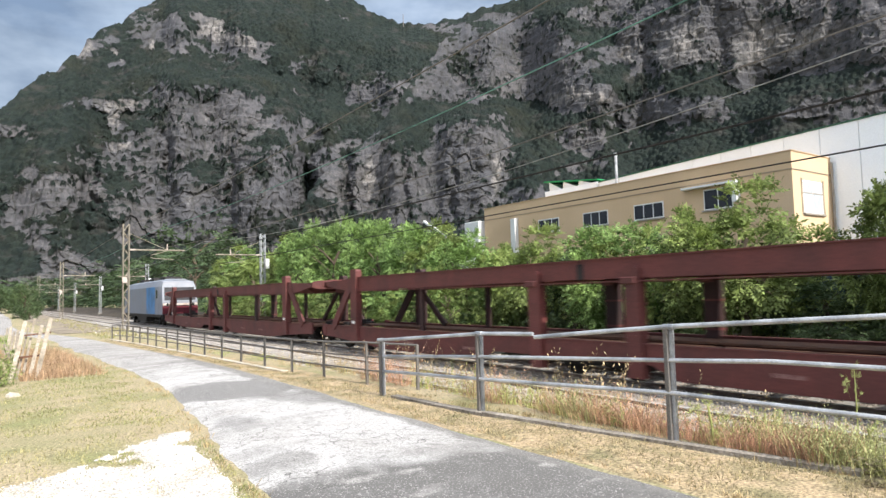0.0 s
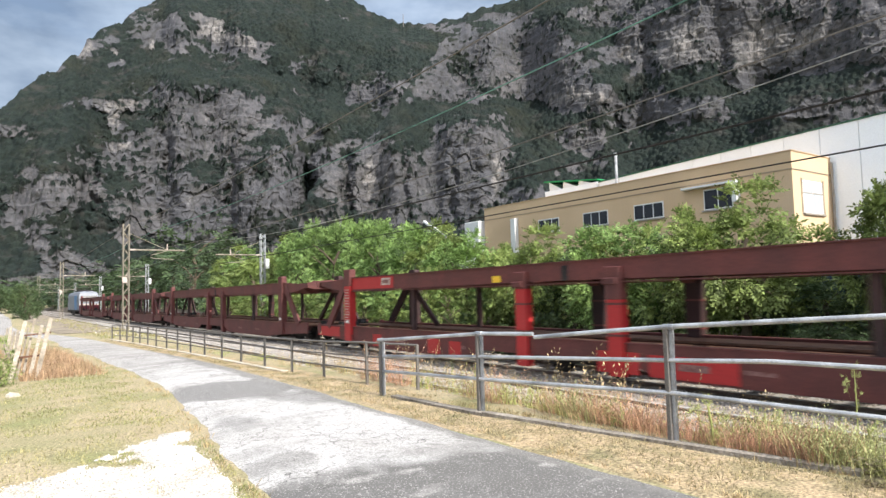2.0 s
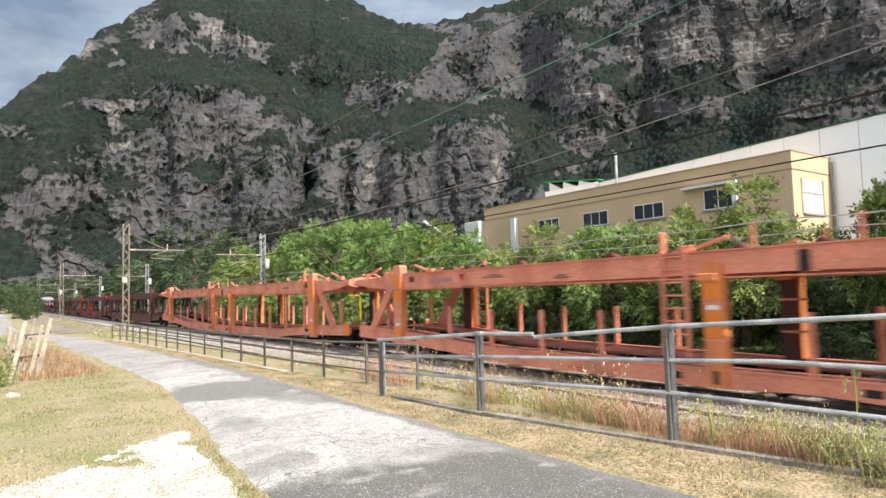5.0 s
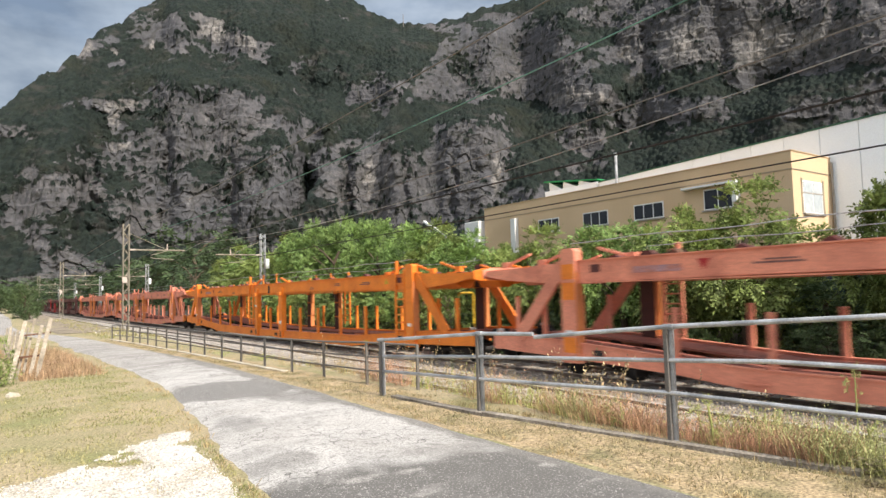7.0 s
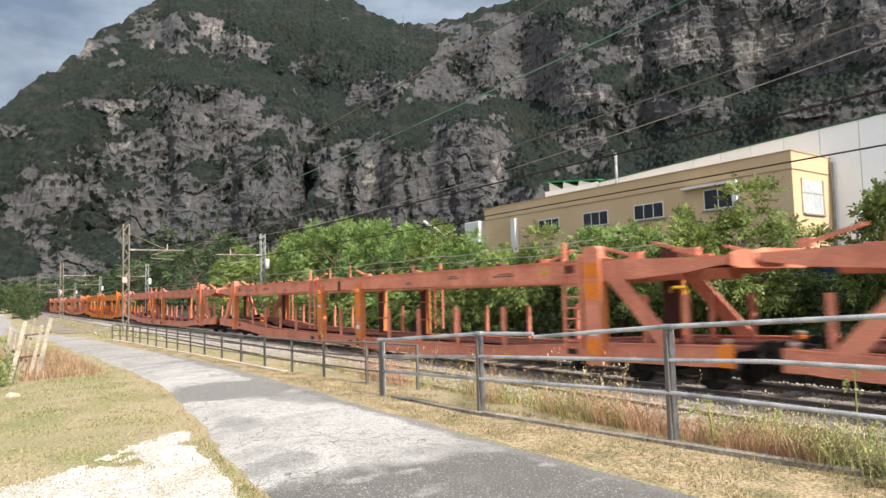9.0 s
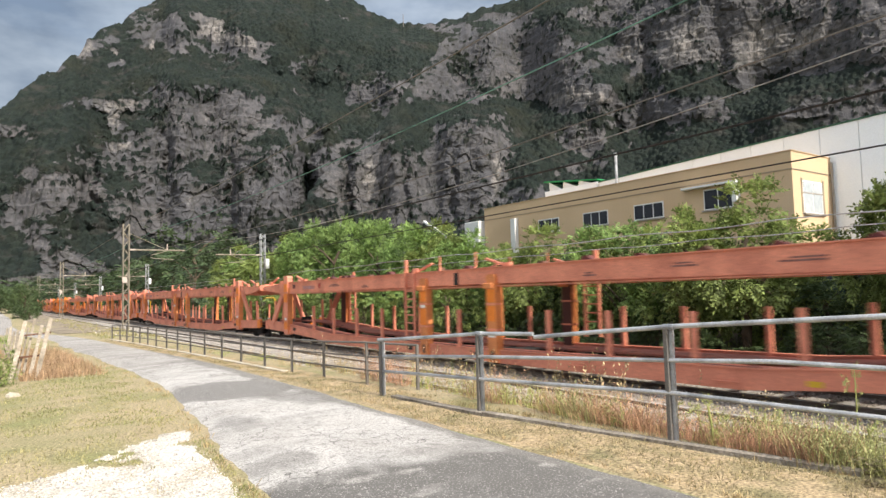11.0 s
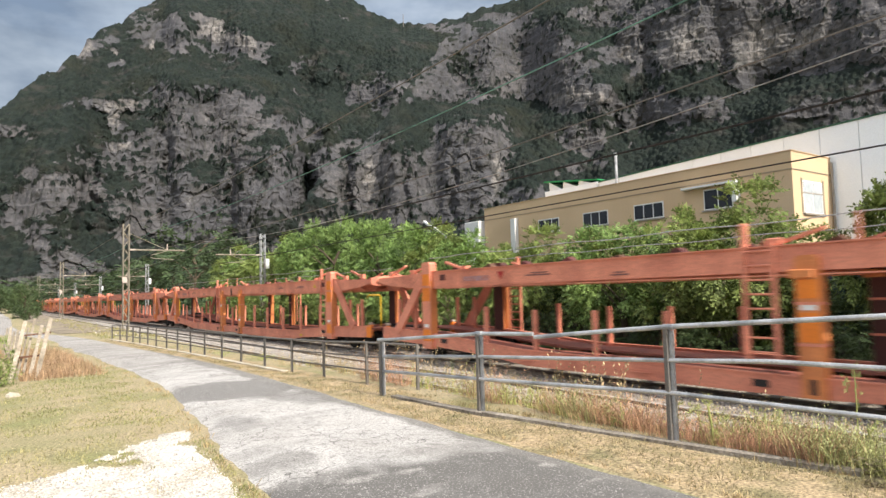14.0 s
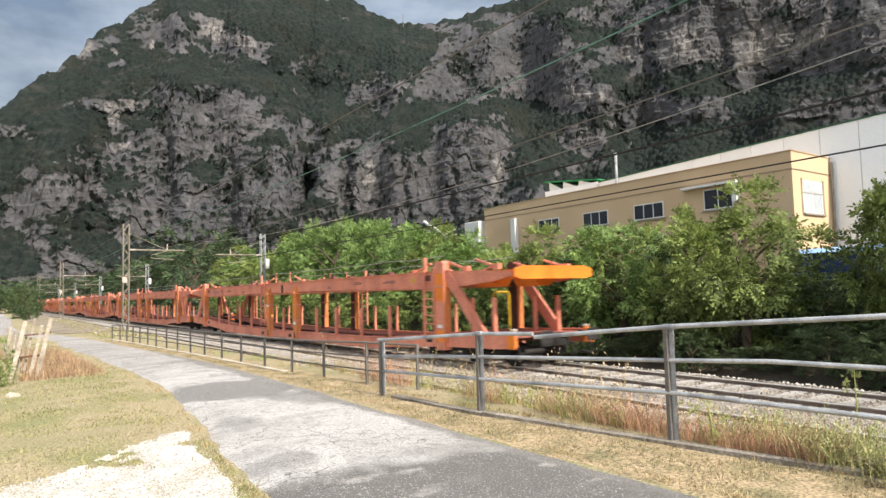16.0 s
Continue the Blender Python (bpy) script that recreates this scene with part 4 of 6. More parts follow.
# ================= mountains =================
def mountain_material():
    """Limestone where the slope is bare, scrub and woodland where it is covered; the mesh carries the cover."""
    m = bpy.data.materials.new("shaded_limestone_and_scrub")
    m.use_nodes = True
    n, l = m.node_tree.nodes, m.node_tree.links
    bsdf = n["Principled BSDF"]
    bsdf.inputs["Roughness"].default_value, bsdf.inputs["Specular IOR Level"].default_value = 0.95, 0.1
    co = n.new("ShaderNodeTexCoord")

    def noise_node(scale, detail, stretch=(1, 1, 1), rough=0.6):
        mp, t = n.new("ShaderNodeMapping"), n.new("ShaderNodeTexNoise")
        mp.inputs["Scale"].default_value = stretch
        t.inputs["Scale"].default_value, t.inputs["Detail"].default_value, t.inputs["Roughness"].default_value = scale, detail, rough
        l.new(co.outputs["Object"], mp.inputs[0])
        l.new(mp.outputs[0], t.inputs["Vector"])
        return t.outputs["Fac"]

    def mixed(fac, a, b, lo=0.35, hi=0.65):
        r, x = n.new("ShaderNodeMapRange"), n.new("ShaderNodeMix")
        x.data_type = "RGBA"
        r.inputs[1].default_value, r.inputs[2].default_value = lo, hi
        l.new(fac, r.inputs[0])
        l.new(r.outputs[0], x.inputs[0])
        for k, c in ((6, a), (7, b)):
            if isinstance(c, tuple):
                x.inputs[k].default_value = (*c, 1)
            else:
                l.new(c, x.inputs[k])
        return x.outputs[2]

    def field(key):
        at = n.new("ShaderNodeAttribute")
        at.attribute_name = key
        return at.outputs["Fac"]

    # rock and scrub tones kept too dark, standing in for cloud shade
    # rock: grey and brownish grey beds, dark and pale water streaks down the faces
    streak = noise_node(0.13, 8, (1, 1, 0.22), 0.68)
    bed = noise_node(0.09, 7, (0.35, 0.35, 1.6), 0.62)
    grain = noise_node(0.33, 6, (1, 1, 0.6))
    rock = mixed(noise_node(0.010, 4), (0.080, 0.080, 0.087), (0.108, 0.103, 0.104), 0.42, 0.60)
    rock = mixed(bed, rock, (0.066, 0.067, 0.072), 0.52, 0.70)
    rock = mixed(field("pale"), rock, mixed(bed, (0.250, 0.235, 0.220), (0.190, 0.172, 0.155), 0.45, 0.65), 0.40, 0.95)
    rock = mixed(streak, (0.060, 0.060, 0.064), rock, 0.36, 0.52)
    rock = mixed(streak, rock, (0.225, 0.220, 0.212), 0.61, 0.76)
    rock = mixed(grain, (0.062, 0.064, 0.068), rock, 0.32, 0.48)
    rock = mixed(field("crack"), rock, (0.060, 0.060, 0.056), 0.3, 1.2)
    # scrub: crowns of single trees of several greens
    vo, vc = n.new("ShaderNodeTexVoronoi"), n.new("ShaderNodeSeparateColor")
    vo.inputs["Scale"].default_value = 0.19
    l.new(co.outputs["Object"], vo.inputs["Vector"])
    l.new(vo.outputs["Color"], vc.inputs[0])
    crown = mixed(vc.outputs[0], (0.013, 0.019, 0.018), (0.024, 0.033, 0.027), 0.0, 1.0)
    crown = mixed(noise_node(0.016, 4), crown, mixed(vc.outputs[1], (0.018, 0.021, 0.017), (0.032, 0.036, 0.025), 0.0, 1.0), 0.50, 0.70)
    leafy = mixed(noise_node(0.5, 5), (0.015, 0.018, 0.016), crown, 0.34, 0.54)
    leafy = mixed(noise_node(0.03, 5, (1, 1, 1.6)), leafy, (0.046, 0.044, 0.040), 0.56, 0.74)
    edge, sm = n.new("ShaderNodeMath"), n.new("ShaderNodeMath")
    edge.operation, sm.operation = "ADD", "MULTIPLY_ADD"
    sm.inputs[1].default_value, sm.inputs[2].default_value = 0.9, -0.45
    l.new(noise_node(0.16, 7, (1, 1, 0.9), 0.7), sm.inputs[0])
    l.new(field("cover"), edge.inputs[0])
    l.new(sm.outputs[0], edge.inputs[1])
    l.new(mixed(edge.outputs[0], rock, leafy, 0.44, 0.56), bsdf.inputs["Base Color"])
    bp = n.new("ShaderNodeBump")
    bp.inputs["Strength"].default_value, bp.inputs["Distance"].default_value = 0.8, 2.2
    l.new(noise_node(0.22, 8, (1, 1, 0.7), 0.70), bp.inputs["Height"])
    l.new(bp.outputs[0], bsdf.inputs["Normal"])
    return m


def line_at(x, stops):
    return float(np.interp(x, [p[0] for p in stops], [p[1] for p in stops]))


def step(lo, hi, v):
    t = np.clip((v - lo) / (hi - lo), 0.0, 1.0)
    return t * t * (3 - 2 * t)


def cell_value(i, seed):
    """A random value from 0 to 1 for each whole-numbered cell."""
    h = i[0].astype(np.uint32) * np.uint32(374761393) + i[1].astype(np.uint32) * np.uint32(668265263) + i[2].astype(np.uint32) * np.uint32(2246822519) + np.uint32(seed * 97571)
    h = (h ^ (h >> np.uint32(13))) * np.uint32(1274126177)
    h = (h ^ (h >> np.uint32(15))) * np.uint32(2654435761)
    return ((h ^ (h >> np.uint32(16))) >> np.uint32(8)).astype(np.float32) / np.float32(1 << 24)


def grid_noise(x, y, z, seed):
    """Smooth noise from -1 to 1 over whole arrays."""
    c = [np.floor(q).astype(np.int64) for q in (x, y, z)]
    f = [(q - k).astype(np.float32) for q, k in zip((x, y, z), c)]
    f = [t * t * t * (t * (t * 6 - 15) + 10) for t in f]
    out = 0
    for dx in (0, 1):
        for dy in (0, 1):
            for dz in (0, 1):
                w = (f[0] if dx else 1 - f[0]) * (f[1] if dy else 1 - f[1]) * (f[2] if dz else 1 - f[2])
                out = out + w * cell_value((c[0] + dx, c[1] + dy, c[2] + dz), seed)
    return 2 * out - 1


def grid_fractal(x, y, z, seed, octaves=5, gain=0.5, ridged=False):
    out, amp = 0, 1.0
    for k in range(octaves):
        v = grid_noise(x * 2.07 ** k, y * 2.07 ** k, z * 2.07 ** k, seed + k)
        out = out + amp * ((1 - 2 * np.abs(v)) if ridged else v)
        amp *= gain
    return out


def grid_cells(x, y, z, seed):
    """Distance to the nearest and second nearest cell point, and the nearest cell's random value."""
    c = [np.floor(q).astype(np.int64) for q in (x, y, z)]
    f1, f2, own = np.full(x.shape, 9.0, np.float32), np.full(x.shape, 9.0, np.float32), np.zeros(x.shape, np.float32)
    for dx in (-1, 0, 1):
        for dy in (-1, 0, 1):
            for dz in (-1, 0, 1):
                i = (c[0] + dx, c[1] + dy, c[2] + dz)
                d = sum(((k + cell_value(i, seed + 11 * q)).astype(np.float64) - p) ** 2 for q, (k, p) in enumerate(zip(i, (x, y, z))))
                d = np.sqrt(d).astype(np.float32)
                near = d < f1
                f2 = np.where(near, f1, np.minimum(f2, d))
                own = np.where(near, cell_value(i, seed + 77), own)
                f1 = np.where(near, d, f1)
    return f1, f2, own


def mountain(name, label, bearings, near, far, rows, crest, pale_spots, bare_spots, wooded_spots, gullies, seed, mat, spur=None, lush=0.0):
    """A slope from its foot to its crest, by bearing and elevation. It stands steep and broken into blocks and beds where it is bare and
    lies back on wooded ledges. Spots: bearing, elevation and two half-widths. gullies: bearing, elevation, half-width, half-height, depth."""
    az = np.array(ramp_line(bearings))
    na, back = len(az), 5
    off = 431.0 * seed
    tops = np.array([line_at(a, crest) for a in az])
    ragged = np.array([0.35 * noise.fractal(Vector((a * 0.9, seed, 2.0)), 0.8, 2.1, 5) for a in az])
    u = np.linspace(0, 1, rows)
    EL = -1.2 + (tops[None, :] + 1.2) * u[:, None] + ragged[None, :] * u[:, None] ** 14
    AZ = np.broadcast_to(az[None, :], EL.shape).copy()
    # ragged outlines for the spots
    ja = AZ + 0.9 * grid_fractal(AZ * 0.5 + off, EL * 0.8, 0 * EL + 3.5, 5, 4)
    je = EL + 0.6 * grid_fractal(AZ * 0.5 + off, EL * 0.8, 0 * EL + 9.5, 9, 4)
    bare, pale = np.zeros(EL.shape), np.zeros(EL.shape)
    for spots, sign in ((pale_spots, 1.0), (bare_spots, 1.0), (wooded_spots, -1.1)):
        for sa, se, wa, we in spots:
            q = np.exp(-(((ja - sa) / wa) ** 2 + ((je - se) / we) ** 2))
            bare += sign * q
            if spots is pale_spots:
                pale = np.maximum(pale, q)
    ledge = grid_fractal(AZ * 0.16 + off, EL * 0.75, 0 * EL, 21, 6)
    broken = grid_fractal(AZ * 0.8 + off, EL * 0.6, 0 * EL, 31, 5)
    lie = 0.45 * ledge + 0.25 * broken - 1.05 * bare + 0.10          # above 0 it lies back
    R = np.cumsum(np.exp(1.5 * np.clip(lie, -1.4, 1.4)), axis=0)
    R = near + (far - near) * np.clip(tops / 24.0, 0.12, 1.0)[None, :] * (0.75 * R / R[-1:, :] + 0.25 * u[:, None])
    wide = R.copy()                                              # neighbouring bearings run together
    for _ in range(300):
        wide[:, 1:-1] = 0.25 * wide[:, :-2] + 0.5 * wide[:, 1:-1] + 0.25 * wide[:, 2:]
    for _ in range(60):
        R[:, 1:-1] = 0.25 * R[:, :-2] + 0.5 * R[:, 1:-1] + 0.25 * R[:, 2:]
    size = far / 900.0
    R = wide + np.clip(0.30 * (R - wide), -20.0 * size, 20.0 * size)
    deep = np.zeros(EL.shape)
    for sa, se, wa, we, depth in gullies:
        q = np.exp(-((0.55 * (ja - AZ) + AZ - sa) / wa) ** 2 - ((EL - se) / we) ** 4)
        deep += depth * q
    if spur:
        edge = np.interp(EL, [p[0] for p in spur], [p[1] for p in spur]) + 0.4 * (ja - AZ)
        deep += 40.0 * step(-0.2, 0.7, AZ - edge) * (1 - step(9.0, 19.0, EL))
    R = R + deep * size
    cover = np.clip(0.50 + 0.50 * lie + 0.006 * deep, 0.12, 0.95)
    Z = 1.5 + R * np.tan(np.radians(EL))
    SA, CA = np.sin(np.radians(AZ)), np.cos(np.radians(AZ))
    x, y, z = R * SA / size + off, R * CA / size, Z / size
    rocky = 1 - step(0.36, 0.66, cover)
    # blocks, ribs and beds
    wx, wy, wz = (q + 4 * grid_fractal(x / 20, y / 20, z / 20, 40 + 7 * k, 3) for k, q in enumerate((x, y, z)))
    ribs = grid_fractal(wx / 60, wy / 60, wz / 170, 60, 5, 0.55, True)
    a1, a2, own = grid_cells(wx / 22, wy / 22, wz / 34, 70)
    b1, b2, own2 = grid_cells(wx / 8, wy / 8, wz / 11, 90)
    crack = np.maximum(1 - step(0.0, 0.13, a2 - a1), 0.8 * (1 - step(0.0, 0.16, b2 - b1)))
    bed = (z + 6 * grid_fractal(x / 60, y / 60, z / 60, 110, 3)) / 13
    bed = bed - np.floor(bed)
    out = 3.6 * ribs + 4.2 * (own - 0.5) + 1.8 * (own2 - 0.5) - 0.6 * (1 - step(0.0, 0.13, a2 - a1)) - 0.3 * (1 - step(0.0, 0.16, b2 - b1))
    out += 2.6 * (bed * (1 - step(0.84, 1.0, bed)) - 0.45) + 1.1 * grid_fractal(x / 7, y / 7, z / 7, 120, 4)
    broad = 16.0 * grid_fractal(x / 130, y / 130, z / 180, 130, 3)
    calm = np.minimum(1.0, 0.10 + 7 * np.abs(1 - u))[:, None]
    push = -(broad + out * (0.10 + 0.90 * rocky)) * calm * size
    P = np.stack([(R + push) * SA, (R + push) * CA, Z], -1)
    # scrub takes the ledges, single crowns stand out
    du, dv = np.gradient(P, axis=0), np.gradient(P, axis=1)
    nrm = np.cross(dv, du)
    flat = np.abs(nrm[..., 2]) / (np.linalg.norm(nrm, axis=-1) + 1e-6)
    cover = cover + 0.42 * (step(0.40, 0.85, flat) - 0.30) + 0.40 * grid_fractal(x / 60, y / 60, z / 34, 140, 3, 0.6) + 0.36 * grid_fractal(x / 17, y / 17, z / 12, 150, 4, 0.55) + lush
    cover -= 0.35 * step(0.3, 0.8, pale)
    c1, c2, own3 = grid_cells(x / 6.0, y / 6.0, z / 6.0, 160)
    shrub = step(0.52, 0.62, own3 + 0.22 * grid_fractal(x / 30, y / 30, z / 24, 170, 3)) * (1 - step(0.36, 0.56, c1 + 0.12 * grid_noise(x / 1.7, y / 1.7, z / 1.7, 180)))
    cover += 0.50 * shrub * (1 - step(0.4, 0.9, pale))
    lump = np.maximum(0.0, 0.80 - c1) * (4.2 + 4.0 * own3) * step(0.46, 0.62, cover) * calm * size
    P += np.stack([-0.6 * lump * SA, -0.6 * lump * CA, 0.8 * lump], -1)
    behind = np.stack([P[-1] + np.stack([35.0 * k * SA[0], 35.0 * k * CA[0], np.full(na, -15.0 * k)], -1) for k in range(1, back + 1)])
    P = np.concatenate([P, behind])
    nr = rows + back
    pad = np.ones((back, na))
    idx = np.arange(nr * na).reshape(nr, na)
    f = np.stack([idx[:-1, :-1], idx[:-1, 1:], idx[1:, 1:], idx[1:, :-1]], -1).reshape(-1, 4)
    me = bpy.data.meshes.new(name)
    me.from_pydata(P.reshape(-1, 3).tolist(), [], f.tolist())
    for key, values in (("cover", np.clip(cover, 0, 1)), ("pale", pale), ("crack", crack * rocky)):
        at = me.attributes.new(key, "FLOAT", "POINT")
        at.data.foreach_set("value", np.concatenate([values, pad * (key == "cover")]).reshape(-1).astype(np.float32))
    me.materials.append(mat)
    return tagged(new(name, me), label, "mountain", kind="structure")


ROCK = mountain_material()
LEFT_CREST = [(-40, 4), (-20, 9), (-5, 12.5), (0.4, 14.3), (2, 16.2), (3.7, 17.7), (5.4, 18.8), (6, 20.2), (8, 21.6), (10.8, 23.6), (13.5, 25.3), (21, 26.6), (26.5, 25.8), (28.5, 24.9), (30, 24.1), (32.4, 23.4), (38, 23.4), (50, 22)]
RIGHT_CREST = [(21, 1), (22.4, 5.5), (23.5, 9.0), (25.5, 11.6), (28.5, 13.4), (31, 16.2), (33.7, 19.4), (36, 22.0), (38, 23.3), (42.6, 24.8), (48, 27.0), (56, 29.0), (70, 29.5), (88, 26), (110, 18)]
WEST_PALE = [(16.0, 22.5, 2.3, 1.1), (18.2, 21.3, 1.6, 1.0), (6.1, 19.4, 0.7, 1.1), (7.9, 19.4, 0.8, 1.0), (10.5, 20.4, 0.7, 0.5), (8.5, 15.5, 1.9, 0.6), (7.4, 14.1, 0.6, 1.6), (8.5, 12.4, 0.8, 0.5)]
WEST_BARE = [(10.8, 12.4, 2.6, 2.2), (14.1, 13.2, 3.4, 2.3), (15.9, 16.0, 2.8, 1.2), (11.7, 7.7, 5.3, 2.5), (3.0, 7.6, 2.2, 2.1), (3.0, 4.2, 2.2, 1.1), (17.5, 6.7, 3.8, 2.2), (20.6, 8.9, 1.8, 2.9),
             (24.1, 19.5, 3.0, 0.9), (28.9, 17.9, 2.3, 0.7), (1.1, 12.7, 1.3, 0.8), (5.2, 11.0, 2.4, 0.8), (12.6, 21.0, 1.2, 0.6), (2.5, 16.0, 0.7, 0.4)]
WEST_WOOD = [(12.6, 19.0, 6.9, 1.0), (3.6, 14.9, 4.3, 1.5), (2.9, 11.2, 3.8, 0.9), (26.4, 22.5, 6.7, 2.0), (32.0, 20.8, 4.1, 2.3), (23.3, 16.6, 4.0, 1.2), (28.3, 15.3, 3.1, 1.4), (9.4, 14.0, 1.1, 0.6),
             (19.0, 18.1, 3.4, 0.8), (23.5, 7.7, 0.8, 3.4), (9.4, 9.3, 1.7, 0.7), (14.3, 10.4, 1.1, 0.6), (1.3, 4.2, 1.1, 1.7), (19.4, 13.4, 1.4, 0.9), (13.0, 24.4, 3.4, 1.0), (6.3, 17.3, 2.4, 0.7), (20.0, 24.5, 4.0, 1.4)]
mountain("mountain_west", "steep grey limestone mountain with dark green scrub", [(-30, -1, 0.6), (-1, 37, 0.07), (37, 46, 0.5)], 760, 1180, 370, LEFT_CREST, WEST_PALE, WEST_BARE, WEST_WOOD,
         [(23.4, 6.0, 0.9, 5.5, 45), (12.0, 10.0, 0.5, 4.0, 14), (17.2, 8.0, 0.5, 4.0, 14), (6.2, 8.0, 0.6, 4.0, 16), (20.5, 17.0, 1.2, 3.0, 22)], 1.0, ROCK, None, 0.10)
EAST_PALE = [(47.0, 16.8, 4.1, 1.1), (49.7, 16.5, 1.3, 1.0), (52.5, 19.9, 1.1, 1.1), (56.5, 19.6, 2.7, 1.8), (62.7, 18.6, 2.8, 2.1), (66.1, 18.5, 1.5, 1.2), (29.0, 10.1, 0.6, 2.6), (40.5, 10.4, 0.5, 2.2)]
EAST_BARE = [(25.4, 9.9, 1.6, 3.4), (29.5, 9.6, 2.3, 4.0), (34.3, 9.6, 3.3, 3.5), (39.0, 10.9, 2.3, 3.9), (34.8, 18.9, 2.1, 1.3), (39.8, 20.6, 3.1, 1.6), (44.5, 21.6, 3.0, 1.3), (68.7, 18.0, 2.5, 2.0),
             (48.1, 13.4, 1.7, 1.4), (53.9, 14.7, 1.8, 1.2), (59.3, 14.1, 1.2, 1.0), (60.7, 16.5, 1.7, 0.9), (65.8, 13.8, 1.5, 0.7), (50.0, 22.9, 1.9, 0.7), (58.8, 21.6, 2.6, 0.7), (62.7, 21.3, 3.2, 0.7)]
EAST_WOOD = [(49.4, 21.0, 2.1, 1.2), (57.0, 16.6, 2.7, 1.2), (55.2, 12.0, 6.1, 1.7), (62.7, 14.5, 1.8, 1.3), (40.2, 16.4, 3.1, 0.6), (36.8, 15.7, 2.1, 0.8), (43.8, 12.2, 1.3, 2.4), (31.4, 15.8, 2.1, 1.7),
             (68.2, 15.2, 2.1, 1.0), (51.0, 18.7, 1.0, 0.8), (44.7, 14.8, 3.0, 0.6), (47.1, 24.1, 2.5, 0.6), (65.5, 15.3, 2.3, 0.7), (40.9, 23.2, 3.1, 0.4), (58.0, 24.5, 9.0, 1.4)]
mountain("mountain_east", "nearer limestone spur with cliffs above wooded ledges", [(21, 71, 0.085), (71, 100, 0.6)], 420, 720, 370, RIGHT_CREST, EAST_PALE, EAST_BARE, EAST_WOOD,
         [(26.9, 9.6, 0.45, 4.2, 26), (32.0, 9.6, 0.5, 3.4, 14), (36.6, 9.0, 0.4, 4.0, 12), (54.0, 19.5, 0.5, 2.5, 14), (59.6, 19.5, 0.6, 2.8, 14), (51.0, 14.0, 0.8, 2.5, 18)], 4.0, ROCK,
         [(3.0, 46.5), (8.0, 45.6), (10.7, 44.5), (13.3, 41.6), (15.1, 38.3)], -0.03)
mountain("mountain_north", "far dark green wooded ridge behind the saddle", [(24, 52, 0.25)], 1500, 2600, 90, [(24, 20), (28, 21.6), (30, 22.4), (32.4, 23.2), (34.7, 23.4), (36.8, 23.7), (38.9, 24.2), (41, 24.6), (43.1, 24.9), (45, 25.4), (52, 27)],
         [], [], [(35, 24, 12, 6), (38, 22, 12, 8)], [], 7.0, ROCK)
# a mast on the saddle far above
tagged(part("summit_mast", Shape().tube([(612, 968, 492), (612, 968, 515)], 0.9, 6, 0.5), GREYTUBE), "thin mast on the wooded saddle", "mast")

# ================= buildings beyond the track =================
def window_unit(parent, x, y0, y1, z0, z1, panes, axis="x", label="dark strip window in a pale frame", glass=None):
    """A window set into a wall that faces -x (axis x) or -y (axis y)."""
    def bx(a0, a1, b0, b1, d0, d1):
        if axis == "x":
            return Shape().box(x + d0, a0, b0, x + d1, a1, b1)
        return Shape().box(a0, x + d0, b0, a1, x + d1, b1)
    w = part("window", bx(y0, y1, z0, z1, -0.012, 0.10), WHITEPAINT, parent, label)
    t = 0.06
    wid = (y1 - y0 - t) / panes
    for k in range(panes):
        part("pane", bx(y0 + t + k * wid, y0 + (k + 1) * wid, z0 + t, z1 - t, -0.022, -0.014), glass or DARKGLASS, w)
    part("sill", bx(y0 - 0.08, y1 + 0.08, z0 - 0.07, z0, -0.10, 0.05), CONCRETE, w)
    return w


